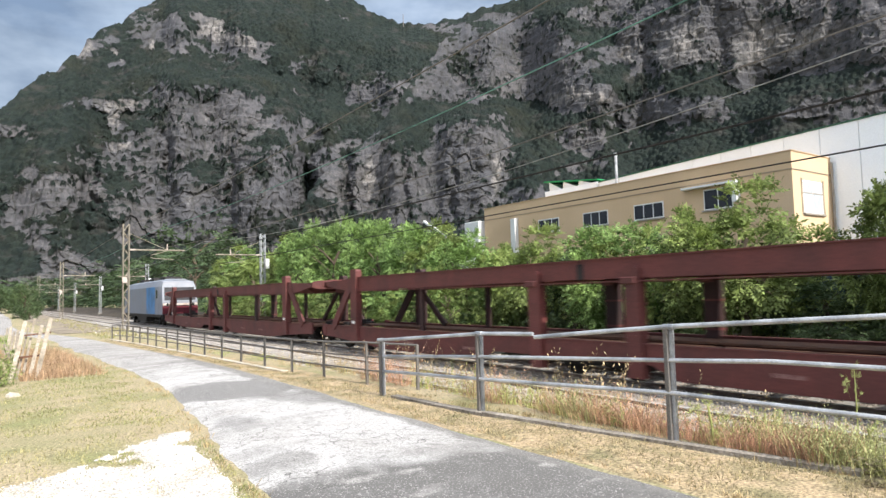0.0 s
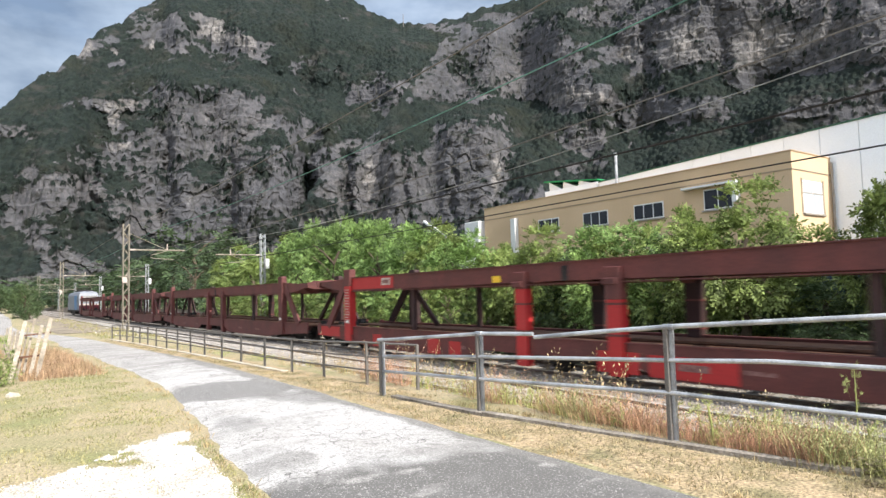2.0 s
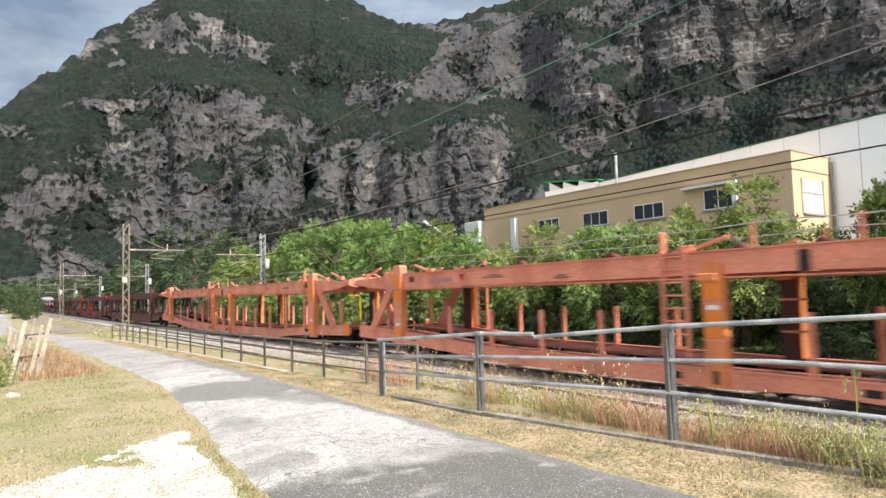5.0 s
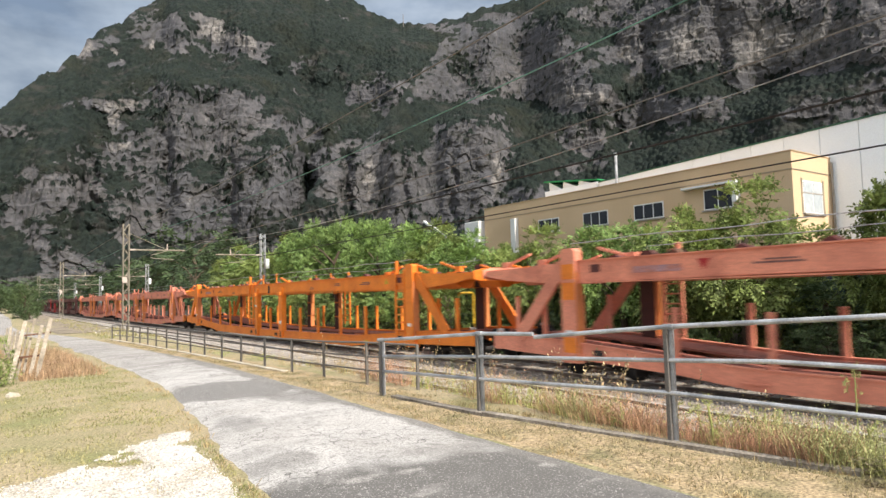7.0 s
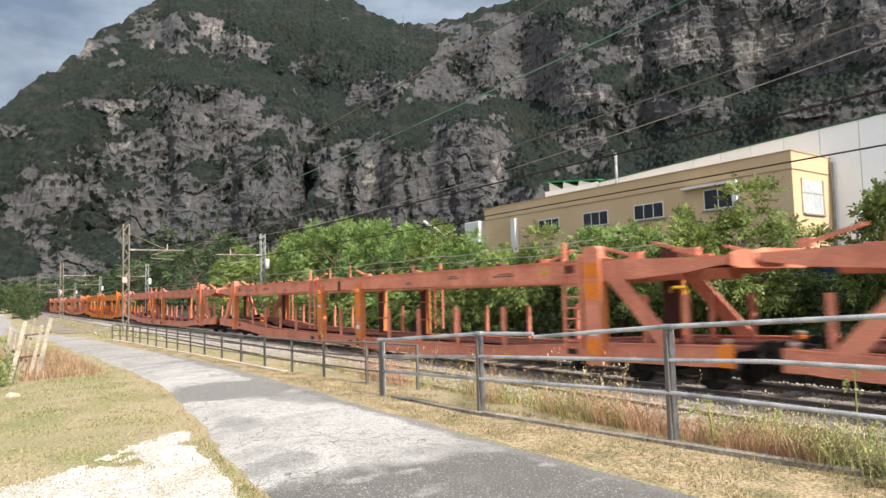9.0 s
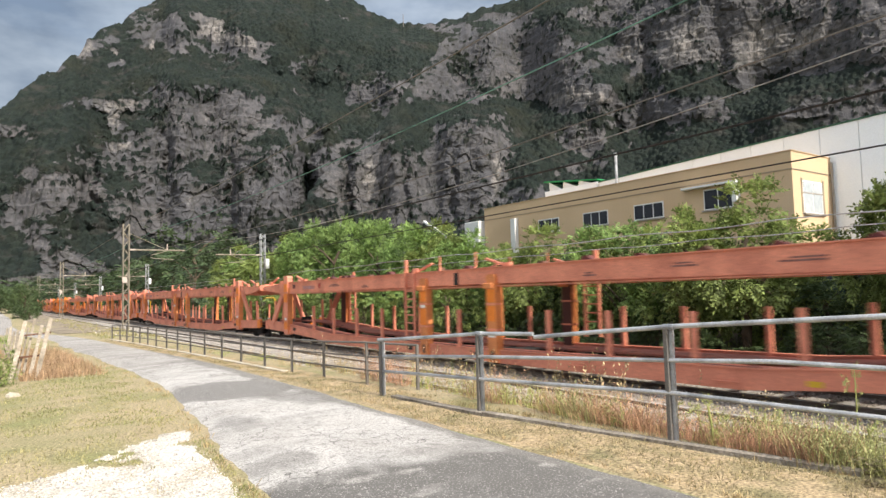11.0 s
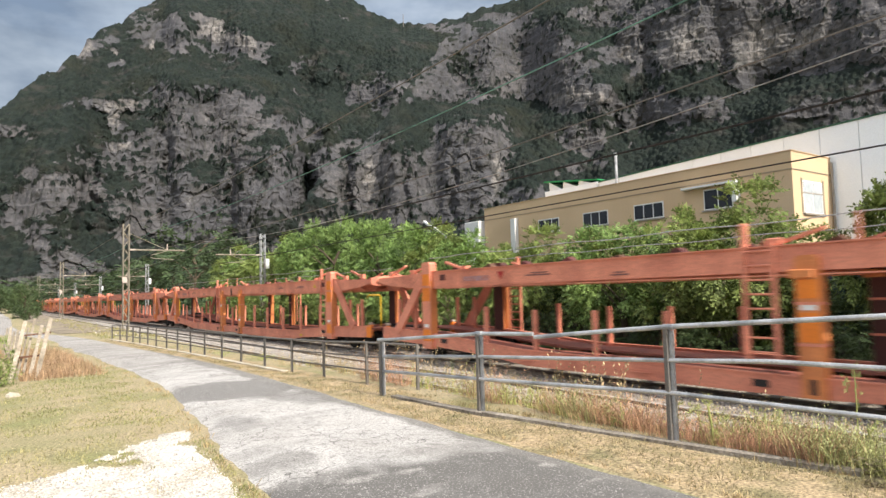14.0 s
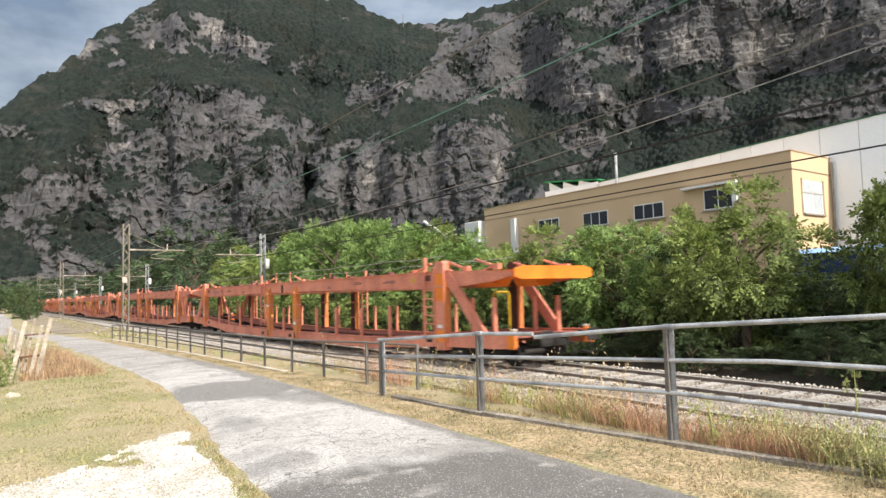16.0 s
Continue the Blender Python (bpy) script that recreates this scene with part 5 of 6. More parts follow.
def office_building():
    b = thing("office_building", pose(0, 0, 0), "flat-roofed ochre plaster office block with strip windows", "building")
    X0, X1, Y0, Y1, Z = 28.0, 31.62, 13.4, 34.3, 7.05
    part("wall", Shape().box(X0, Y0, -0.6, X1, Y1, Z + 0.0), PLASTER, b)
    part("parapet", Shape().box(X0 - 0.004, Y0 - 0.004, Z, X1, Y1 + 0.004, Z + 0.17).box(X0 - 0.05, Y0 - 0.05, Z + 0.17, X1, Y1 + 0.05, Z + 0.20), PLASTER, b)
    # brown strip colours in the shadow of a thin groove
    part("shadow_line", Shape().box(X0 - 0.03, Y0 - 0.03, 6.41, X1, Y1 + 0.03, 6.45), GROOVE, b, "thin brown strip drawn for a shadow groove")
    for y0, y1 in ((19.85, 21.7), (23.45, 25.3), (27.2, 29.0)):
        window_unit(b, X0, y0, y1, 5.05, 5.88, 3)
    window_unit(b, X0, 16.1, 17.6, 5.1, 6.1, 2)
    part("awning_frame", Shape().box(X0 - 0.35, 15.75, 6.20, X0 - 0.003, 18.6, 6.30).box(X0 - 0.35, 15.75, 5.3, X0 - 0.003, 15.98, 6.20), WHITEPAINT, b, "white projecting window surround")
    part("vent_duct", Shape().box(X0 - 0.32, 30.85, 3.0, X0 - 0.003, 31.3, 6.2, 0.02), WHITEPAINT, b, "white vertical duct")
    window_unit(b, Y0, 28.85, 30.65, 4.55, 6.0, 2, "y", "bright window with white frame", PALEGLASS)
    part("transom", Shape().box(28.87, Y0 - 0.03, 5.42, 30.63, Y0 - 0.012, 5.48), CONCRETE, b)
    part("window_reveal", Shape().box(28.70, Y0 - 0.018, 4.47, 28.84, Y0 - 0.004, 6.08).box(30.66, Y0 - 0.018, 4.47, 30.82, Y0 - 0.004, 6.08), GROOVE, b, "ochre reveal beside the end window")
    part("downpipe", Shape().tube([(X1 - 0.12, Y0 - 0.10, -0.4), (X1 - 0.12, Y0 - 0.10, 7.0)], 0.06, 8), CONCRETE, b)
    part("roof", Shape().box(X0 + 0.2, Y0 + 0.2, Z - 0.1, X1 - 0.02, Y1 - 0.2, Z + 0.02), CONCRETE, b)
    return b


office_building()


def factory_hall():
    h = thing("factory_hall", pose(0, 0, 0), "white metal-clad factory hall with green roof edge", "building")
    X, Y0, Y1 = 31.66, -36.0, 27.2
    top = lambda y: 9.25 - 0.032 * y
    part("core", Shape().prism([(Y0, -0.6), (Y1, -0.6), (Y1, top(Y1) - 0.1), (Y0, top(Y0) - 0.1)], "x", X + 0.08, 64), CONCRETE, h)
    k, y = 0, Y0
    while y < Y1 - 0.1:
        y1 = min(Y1, y + 1.66)
        part("panel", Shape().prism([(y + 0.012, -0.5), (y1 - 0.012, -0.5), (y1 - 0.012, top(y1) - 0.12), (y + 0.012, top(y) - 0.12)], "x", X, X + 0.07), CLADDING, h)
        y = y1
    part("roof_edge", Shape().prism([(Y0, top(Y0) - 0.12), (Y1, top(Y1) - 0.12), (Y1, top(Y1) - 0.04), (Y0, top(Y0) - 0.04)], "x", X - 0.04, 64), DARKGREEN, h, "dark green metal roof edge")
    part("flue", Shape().tube([(X - 0.15, 25.6, 7.2), (X - 0.15, 25.6, 9.7)], 0.09, 10).tube([(X - 0.15, 25.6, 9.7), (X - 0.15, 25.6, 9.85)], 0.13, 10), GALV, h, "bright metal flue pipe")
    return h


factory_hall()


def roof_plant():
    h = thing("rear_workshop", pose(0, 0, 0), "white sawtooth-roofed workshop with green flashing", "building")
    part("wall", Shape().box(31.66, 27.3, -0.6, 60, 32.0, 8.35), CLADDING, h)
    part("flashing", Shape().prism([(32.05, 9.02), (32.05, 9.10), (27.2, 8.52), (27.2, 8.44)], "x", 31.6, 60), GREENTRIM, h, "bright green flashing")
    for k, y in enumerate((31.6, 30.3, 28.9)):
        part("sawtooth", Shape().prism([(y, 8.3), (y, 8.98 - 0.14 * k), (y - 1.1, 8.35)], "x", 31.7, 60), WHITEPAINT, h)
    return h


roof_plant()
kiosk = thing("white_cabin", pose(0, 0, 0), "small white cabin beyond the bushes", "cabin")
part("wall", Shape().box(27.6, 34.5, 2.0, 29.0, 36.1, 6.42, 0.03), WHITEPAINT, kiosk)
part("plinth", Shape().box(27.6, 34.5, -0.6, 29.0, 36.1, 2.0), CONCRETE, kiosk)
lamp = thing("street_lamp", pose(0, 0, 0), "slanting white street lamp head on a pole", "street lamp")
part("pole", Shape().tube([(27, 37.6, -0.5), (27, 37.6, 5.6), (27, 38.4, 6.05)], 0.07, 8, 0.05), GALV, lamp)
part("head", Shape().bar((27, 38.5, 6.08), (27, 40.4, 6.98), 0.22, 0.12), WHITEPAINT, lamp)
# container blues: shell darkened for tree shade, lid paled for sun on top
NAVY = material("shade_darkened_navy_paint", (0.022, 0.045, 0.12), 0.6, 0.0, 20, 1, 0.2, (0.015, 0.03, 0.075), 0.05)
SKYBLUE = material("pale_blue_paint", (0.24, 0.40, 0.62), 0.6, 0.0, 20, 1, 0.15, None, 0.04)
skip = thing("blue_container", pose(0, 0, 0), "blue steel container half hidden by leaves", "container")
part("shell", Shape().box(24, 6.0, -0.4, 26.2, 12.0, 2.55, 0.04), NAVY, skip)
part("lid", Shape().prism([(23.9, 2.56), (26.3, 2.56), (25.1, 2.78)], "y", 5.9, 12.1), SKYBLUE, skip, "pale blue ridged lid")


# ================= overhead line =================
def mast(x, y, side, paint):
    """A lattice mast with a bracket over its track; side: +1 where the track lies towards +x."""
    m = thing("catenary_mast", pose(x, y, RAIL_Z), "weathered lattice steel mast with insulated bracket", "railway mast", "catenary masts")
    H = 7.1
    sh = Shape()
    for i in (-1, 1):
        for k in (-1, 1):
            sh.box(i * 0.17 - 0.03, k * 0.14 - 0.03, -0.3, i * 0.17 + 0.03, k * 0.14 + 0.03, H)
    n = 14
    for q in range(n):
        z0, z1 = H * q / n, H * (q + 1) / n
        f = 1 if q % 2 else -1
        for k in (-1, 1):
            sh.bar((-0.17 * f, k * 0.14, z0), (0.17 * f, k * 0.14, z1), 0.03, 0.03, (0, 1, 0))
            sh.bar((k * 0.17, -0.14 * f, z0), (k * 0.17, 0.14 * f, z1), 0.03, 0.03, (1, 0, 0))
    part("lattice", sh, paint, m)
    part("footing", Shape().box(-0.4, -0.4, -0.5, 0.4, 0.4, 0.02, 0.03), CONCRETE, m)
    s = side
    part("bracket", Shape().tube([(s * 0.2, 0, 5.44), (s * 3.6, 0, 5.44)], 0.05, 8).tube([(s * 0.1, 0, 6.55), (s * 2.5, 0, 5.46)], 0.02, 6), MASTPAINT, m)
    part("insulator", Shape().tube([(s * 2.5, 0, 5.44), (s * 2.5, 0, 5.85)], 0.045, 10).tube([(s * 0.25, 0, 5.44), (s * 0.55, 0, 5.44)], 0.06, 10), DIRTYWHITE, m)
    part("steady_arm", Shape().tube([(s * 2.5, 0, 5.40), (s * 1.5, 0, 5.10), (s * 1.45, 0, 5.0), (s * 1.6, 0, 4.9), (s * 2.9, 0, 4.82)], 0.025, 6), MASTPAINT, m)
    if s > 0:
        part("box", Shape().box(-0.24, -0.24, 3.3, 0.06, -0.16, 3.65, 0.02), DIRTYWHITE, m, "small white equipment box")
    else:
        part("insulator_box", Shape().box(0.19, -0.16, 4.35, 0.50, 0.14, 5.15, 0.06), WHITEPAINT, m, "white insulator housing")
    return m


first = None
for yl in (45.3, 90.3, 135.3, 180.3, 226.0):
    first = mast(7.12, yl, 1, MASTPAINT) if first is None else copy_thing(first, pose(7.12, yl, RAIL_Z))
first = None
for yr in (48.9, 94.0, 139.0, 184.0, 230.0):
    first = mast(17.4, yr, -1, GALV) if first is None else copy_thing(first, pose(17.4, yr, RAIL_Z))


PALEWIRE = material("weathered_copper_wire", (0.40, 0.40, 0.37), 0.5, 0.3, 20, 2, 0.1)


def overhead(cx, phase, low, k, contact, label, wire):
    w = thing("overhead_line", pose(0, 0, 0), label, "overhead wire", "overhead lines", "structure")
    zs = lambda y: low + k * (((y - phase) % 45.0) - 22.5) ** 2
    ys = [phase - 90 + 2.5 * q for q in range(18 * 8)]
    part("messenger_wire", Shape().tube([(cx, y, zs(y)) for y in ys], 0.013, 5), wire, w)
    for dx in (-0.03, 0.03):
        part("contact_wire", Shape().tube([(cx + dx, ys[0], contact), (cx + dx, ys[-1], contact)], 0.011, 5), IRON, w)
    return w


overhead(9.25, 0.3, 4.5, 0.00097, 3.93, "dark contact wire and messenger over the nearer track", GREYTUBE)
overhead(12.87, 3.9, 4.97, 0.0016, 3.9, "dark contact wire and pale messenger over the farther track", PALEWIRE)
GREENWIRE = material("verdigris_copper", (0.16, 0.32, 0.26), 0.6, 0.3, 20, 2, 0.1)
for cx, z0, dip, mat_, lab in ((8.6, 5.62, 0.0008, GREENWIRE, "verdigris green feeder cable along the masts"), (7.2, 5.95, 0.0007, GREYTUBE, "thin grey feeder cable along the mast heads")):
    ys = [-90 + 2.5 * q for q in range(140)]
    tagged(part("feeder_cable", Shape().tube([(cx, y, z0 + dip * (((y - 0.3) % 45.0) - 22.5) ** 2) for y in ys], 0.014, 5), mat_), lab, "cable", kind="structure")


# ================= trees and bushes =================
def crown_mesh(name, mat, seed, clumps, leaves, leaf, flat=1.0, droop=0.3):
    """A crown in a unit sphere's box: clumps of small folded leaves with gaps between them."""
    rng = np.random.default_rng(seed)
    V, F, base = [], [], 0
    c = rng.normal(size=(clumps, 3))
    c /= np.linalg.norm(c, axis=1, keepdims=True)
    out = c.copy()
    c *= (0.42 + 0.50 * rng.random((clumps, 1)) ** 0.5) * (1 + 0.16 * (rng.random((clumps, 1)) > 0.78))
    c[:, 2] *= flat
    fronds, ts = max(3, leaves // 13), np.linspace(0.15, 1.0, 7)
    for q in range(clumps):
        rad = 0.08 + 0.10 * rng.random()
        for _ in range(fronds):
            d = rng.normal(size=3)
            d = d / np.linalg.norm(d) + out[q] * 0.7 + np.array((0, 0, 0.25))
            d /= np.linalg.norm(d)
            ln = leaf * (3.0 + 2.4 * rng.random())
            side = np.cross(d, np.array((0, 0, 1.0)) + rng.normal(size=3) * 0.45)
            side /= np.linalg.norm(side) + 1e-6
            up = np.cross(side, d)
            start = c[q] + d * rad + rng.normal(size=3) * 0.035
            for k, t in enumerate(ts):
                p = start + d * ln * t + np.array((0, 0, -droop * ln * t * t))
                for sg in ((-1, 1) if k < 6 else (0,)):
                    a = (side * sg * 0.85 + d * (0.45 if sg else 1.0) + np.array((0, 0, -0.25)) + rng.normal(size=3) * 0.18)
                    a *= leaf * (0.95 + 0.5 * rng.random()) * (1.1 - 0.35 * t)
                    w = np.cross(a, up) * 0.24 + rng.normal(size=3) * leaf * 0.04
                    V.append(np.array((p, p + a * 0.5 + w, p + a, p + a * 0.5 - w)))
                    F.append(np.arange(4).reshape(1, 4) + base)
                    base += 4
    v, f = np.concatenate(V), np.concatenate(F)
    me = bpy.data.meshes.new(name)
    me.from_pydata(v.tolist(), [], f.tolist())
    me.materials.append(mat)
    return me


def trunk_shape(h, r, seed, limbs=6):
    rng = random.Random(seed)
    sh = Shape()
    pts = [(0.05 * h * math.sin(k * 1.3 + seed) * k / 6, 0.05 * h * math.cos(k * 1.7 + seed) * k / 6, h * k / 6 - 0.2) for k in range(7)]
    sh.tube(pts, r, 7, r * 0.35)
    for q in range(limbs):
        k = 2 + q % 4
        a = rng.random() * 6.28
        p = Vector(pts[k])
        ln = h * (0.28 + 0.2 * rng.random())
        e = p + Vector((math.cos(a) * ln * 0.8, math.sin(a) * ln * 0.8, ln * 0.7))
        sh.tube([p, (p + e) / 2 + Vector((0, 0, ln * 0.06)), e], r * 0.42, 5, r * 0.1)
    return sh


CROWNS = {
    "mid": [crown_mesh("crown", LEAF, 10 + k, 44, 390, 0.062) for k in range(3)],
    "light": [crown_mesh("crown", LEAFLIGHT, 30 + k, 44, 390, 0.060) for k in range(3)],
    "dark": [crown_mesh("crown", LEAFDARK, 50 + k, 44, 240, 0.060) for k in range(2)],
    "under": [crown_mesh("crown", (LEAF, LEAFLIGHT, LEAF)[k], 90 + k, 50, 80, 0.070) for k in range(3)],
    "dry": [crown_mesh("crown", DRYBUSH, 130, 40, 70, 0.07)],
    "coarse": [crown_mesh("crown", LEAFFAR, 70 + k, 64, 66, 0.070) for k in range(2)],
}


def tree(kind, x, y, wide, top, base=0.0, low=0.25, seed=0, label="", name="tree", ground=-0.3, deep=None):
    """A tree whose crown reaches from base + low * height to top."""
    t = thing(name, pose(x, y, ground), label, "bush" if name == "bush" else "tree", "bushes along the track" if name == "bush" else "trees along the track")
    h = top - ground
    part("trunk", trunk_shape(h * 0.75, 0.03 * h + 0.03, seed), BARK, t)
    z0 = h * low
    cr = CROWNS[kind][seed % len(CROWNS[kind])]
    sx, sy, sz = (deep or wide), wide, (h - z0) / 2
    part("crown", cr, None, t, at=Matrix.Translation((0, 0, (h + z0) / 2)) @ Matrix.Rotation(seed * 1.1, 4, "Z") @ Matrix.Diagonal((sx, sy, sz, 1)))
    return t


# trees with y below 3 are unseen, added to shade the growth beyond
TREES = [  # kind, x, y, half-width, top
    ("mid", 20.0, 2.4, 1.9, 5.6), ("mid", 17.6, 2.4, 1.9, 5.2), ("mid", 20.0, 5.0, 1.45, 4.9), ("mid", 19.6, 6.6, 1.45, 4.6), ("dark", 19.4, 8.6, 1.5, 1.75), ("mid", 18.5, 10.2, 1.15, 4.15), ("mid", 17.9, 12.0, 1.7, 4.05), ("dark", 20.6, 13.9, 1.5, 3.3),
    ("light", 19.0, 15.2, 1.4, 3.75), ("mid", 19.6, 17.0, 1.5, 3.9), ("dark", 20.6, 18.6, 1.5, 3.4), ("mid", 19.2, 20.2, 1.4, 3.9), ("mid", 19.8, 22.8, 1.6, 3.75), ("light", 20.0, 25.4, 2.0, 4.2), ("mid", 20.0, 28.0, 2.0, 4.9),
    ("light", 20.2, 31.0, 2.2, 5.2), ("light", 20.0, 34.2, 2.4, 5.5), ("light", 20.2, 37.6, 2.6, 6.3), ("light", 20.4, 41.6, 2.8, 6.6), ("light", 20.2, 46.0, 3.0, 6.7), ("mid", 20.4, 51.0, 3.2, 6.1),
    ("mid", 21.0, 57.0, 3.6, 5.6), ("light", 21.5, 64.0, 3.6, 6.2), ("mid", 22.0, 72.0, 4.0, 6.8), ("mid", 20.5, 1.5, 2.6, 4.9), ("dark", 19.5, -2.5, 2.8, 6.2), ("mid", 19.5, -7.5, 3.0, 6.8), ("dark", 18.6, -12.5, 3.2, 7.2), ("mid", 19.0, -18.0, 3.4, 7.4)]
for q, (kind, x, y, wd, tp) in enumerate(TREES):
    lab = {"mid": "leafy green tree with drooping foliage beside the track", "light": "sunlit light green tree beside the track", "dark": "dark green tree beside the track, shade in its leaf colour"}[kind]
    tree(kind, x + 0.5 * math.sin(q * 2.3), y, wd * (0.98 + 0.12 * math.sin(q * 1.9)), tp, 0, 0.08, q, lab, deep=2.0)
UNDER = ramp_line([(-6, 60, 2.6)])
for q, y in enumerate(UNDER):
    if y > 22:
        tree("under", 17.1 + 0.5 * math.sin(q * 2.1), y, 1.9, 2.1 + 0.6 * math.sin(q * 1.7), 0, 0.0, q, "green undergrowth at the foot of the trees", "bush", deep=1.3)
    tree("under", 22.6 + 0.4 * math.sin(q * 1.3), y + 1.0, 2.0, (3.0 if y > 13 else 1.3) + 0.5 * math.sin(q * 2.7), 0, 0.0, q + 1, "green undergrowth behind the trees", "bush", deep=1.6)
for q, y in enumerate(ramp_line([(-6, 23, 1.7)])):
    tree("dark", 17.0 + 0.5 * math.sin(q * 2.4), y, 1.0 + 0.2 * math.sin(q * 1.1), 0.25 + 0.45 * math.sin(q * 1.9), 0, 0.0, q, "low undergrowth with tree shade in its dark green", "bush", ground=-0.80, deep=0.8)
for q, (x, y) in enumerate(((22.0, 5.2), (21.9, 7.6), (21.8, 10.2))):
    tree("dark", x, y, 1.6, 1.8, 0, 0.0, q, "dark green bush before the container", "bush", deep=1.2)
FAR_TREES = [("coarse", 26, 104, 8, 13.6), ("coarse", 25, 84, 6, 8.4), ("coarse", 27, 122, 8, 10.5), ("coarse", 28, 146, 9, 10.0), ("coarse", 30, 175, 10, 11.0), ("coarse", 34, 210, 12, 12.5),
             ("coarse", 24, 250, 12, 13.0), ("coarse", 38, 260, 14, 15.0), ("coarse", 10, 270, 10, 12.0), ("coarse", 36, 150, 9, 12), ("coarse", 44, 200, 12, 14), ("coarse", -4, 240, 10, 12.0), ("coarse", -12, 190, 9, 11), ("coarse", 50, 120, 9, 11), ("coarse", 2, 300, 16, 14), ("coarse", 22, 320, 18, 15), ("coarse", 40, 330, 16, 16)]
for q, (kind, x, y, wd, tp) in enumerate(FAR_TREES):
    tree(kind, x, y, wd, tp * (0.8 if y > 180 else 1.0), 0, 0.05, q + 3, "broad green tree at the foot of the mountain", ground=-0.5)
for q, (x, y, wd, tp) in enumerate(((3.0, 80, 1.45, 3.5), (2.6, 128, 3.2, 4.4), (-0.6, 130, 3.2, 4.6), (3.0, 70, 0.6, 1.4), (2.9, 84, 1.0, 3.6), (4.3, 98, 1.3, 3.6), (-3.6, 60, 2.4, 4.2), (4.4, 112, 1.4, 3.2))):
    tree("dark", x, y, wd, tp, 0, 0.0, q + 1, "dark rounded bush beside the lane", "bush", -0.1)
tree("dry", 5.50, 1.98, 0.28, 0.20, 0, 0.0, 4, "low dry brown weed at the end of the kerb", "bush", -0.03)
tree("under", 0.16, 14.5, 0.30, 0.5, 0, 0.0, 5, "low green bush at the wooden fence", "bush", -0.05)
tree("under", 0.14, 16.3, 0.34, 0.85, 0, 0.0, 6, "low green bush at the wooden fence", "bush", -0.05)

tagged(part("boulder", Shape().prism([(-0.10, 0), (-0.08, 0.06), (-0.02, 0.09), (0.06, 0.07), (0.10, 0.02), (0.09, 0)], "y", -0.06, 0.06), PALECONCRETE, at=pose(0.34, 12.7, -0.02, 0, 0, 20)), "pale bare stone lying in the turf", "stone")

# ================= railings along the path =================
NEAR_POSTS = [(5.74, 1.28, 1.27), (5.35, 3.80, 1.11), (4.97, 6.26, 0.98), (4.78, 8.36, 0.82)]


def near_railing():
    r = thing("steel_railing", pose(0, 0, 0), "bent galvanised tube railing with three rails", "railing")
    for x, y, h in NEAR_POSTS:
        z = 0.0
        # dark post and bright flange put its shaded and sunlit faces into colour
        p = part("post", Shape().box(x - 0.028, y + 0.012, z - 0.1, x + 0.028, y + 0.062, z + h, 0.006), GREYTUBE, r)
        part("flange", Shape().box(x + 0.004, y - 0.024, z - 0.1, x + 0.036, y + 0.0118, z + h - 0.03), GALV, p)
        part("cap", Shape().tube([(x, y + 0.07, z + h), (x, y - 0.05, z + h + 0.005)], 0.03, 8), GALV, p)
    top = [(5.74, 1.28, 1.28), (5.35, 3.76, 1.12), (5.23, 4.6, 1.045), (5.105, 5.42, 0.965)]
    part("top_rail", Shape().tube(top, 0.024, 10), GALV, r)
    part("top_rail", Shape().tube([(5.10, 5.44, 1.0), (4.975, 6.22, 0.985), (4.78, 8.33, 0.825), (4.77, 8.46, 0.82)], 0.024, 10), GALV, r)
    part("middle_rail", Shape().tube([(5.74, 1.28, 0.835), (5.61, 2.08, 0.83), (5.49, 2.9, 0.835), (5.36, 3.76, 0.795), (4.97, 6.23, 0.70), (4.78, 8.34, 0.585)], 0.022, 10), GALV, r)
    part("bottom_rail", Shape().tube([(5.74, 1.28, 0.43), (5.61, 2.11, 0.45), (5.35, 3.77, 0.485), (4.97, 6.24, 0.425), (4.78, 8.34, 0.365)], 0.022, 10), GALV, r)
    return r


near_railing()
FAR_POSTS = [(5.49, 8.5, 0.70), (5.19, 9.6, 0.71), (5.10, 11.1, 0.665), (4.96, 12.3, 0.66), (4.89, 13.66, 0.645), (4.84, 15.1, 0.645), (4.76, 16.35, 0.645), (4.69, 17.67, 0.645), (4.62, 18.85, 0.65), (4.56, 20.1, 0.645), (4.5, 21.25, 0.64), (4.45, 22.5, 0.63), (4.4, 23.6, 0.62), (4.33, 24.6, 0.61), (4.26, 25.5, 0.61), (4.2, 26.4, 0.6), (4.09, 27.2, 0.59), (3.96, 28.2, 0.58)]


def far_railing():
    r = thing("old_railing", pose(0, 0, 0), "weathered dark steel railing on a concrete edge", "railing")
    for x, y, h in FAR_POSTS:
        part("post", Shape().box(x - 0.022, y - 0.02, -0.1, x + 0.022, y + 0.02, h, 0.004), GREYTUBE, r)
    for share, rad in ((0.985, 0.018), (0.66, 0.014), (0.34, 0.014)):
        part("rail", Shape().tube([(x, y, h * share) for x, y, h in FAR_POSTS], rad, 8), GREYTUBE, r)
    return r


far_railing()


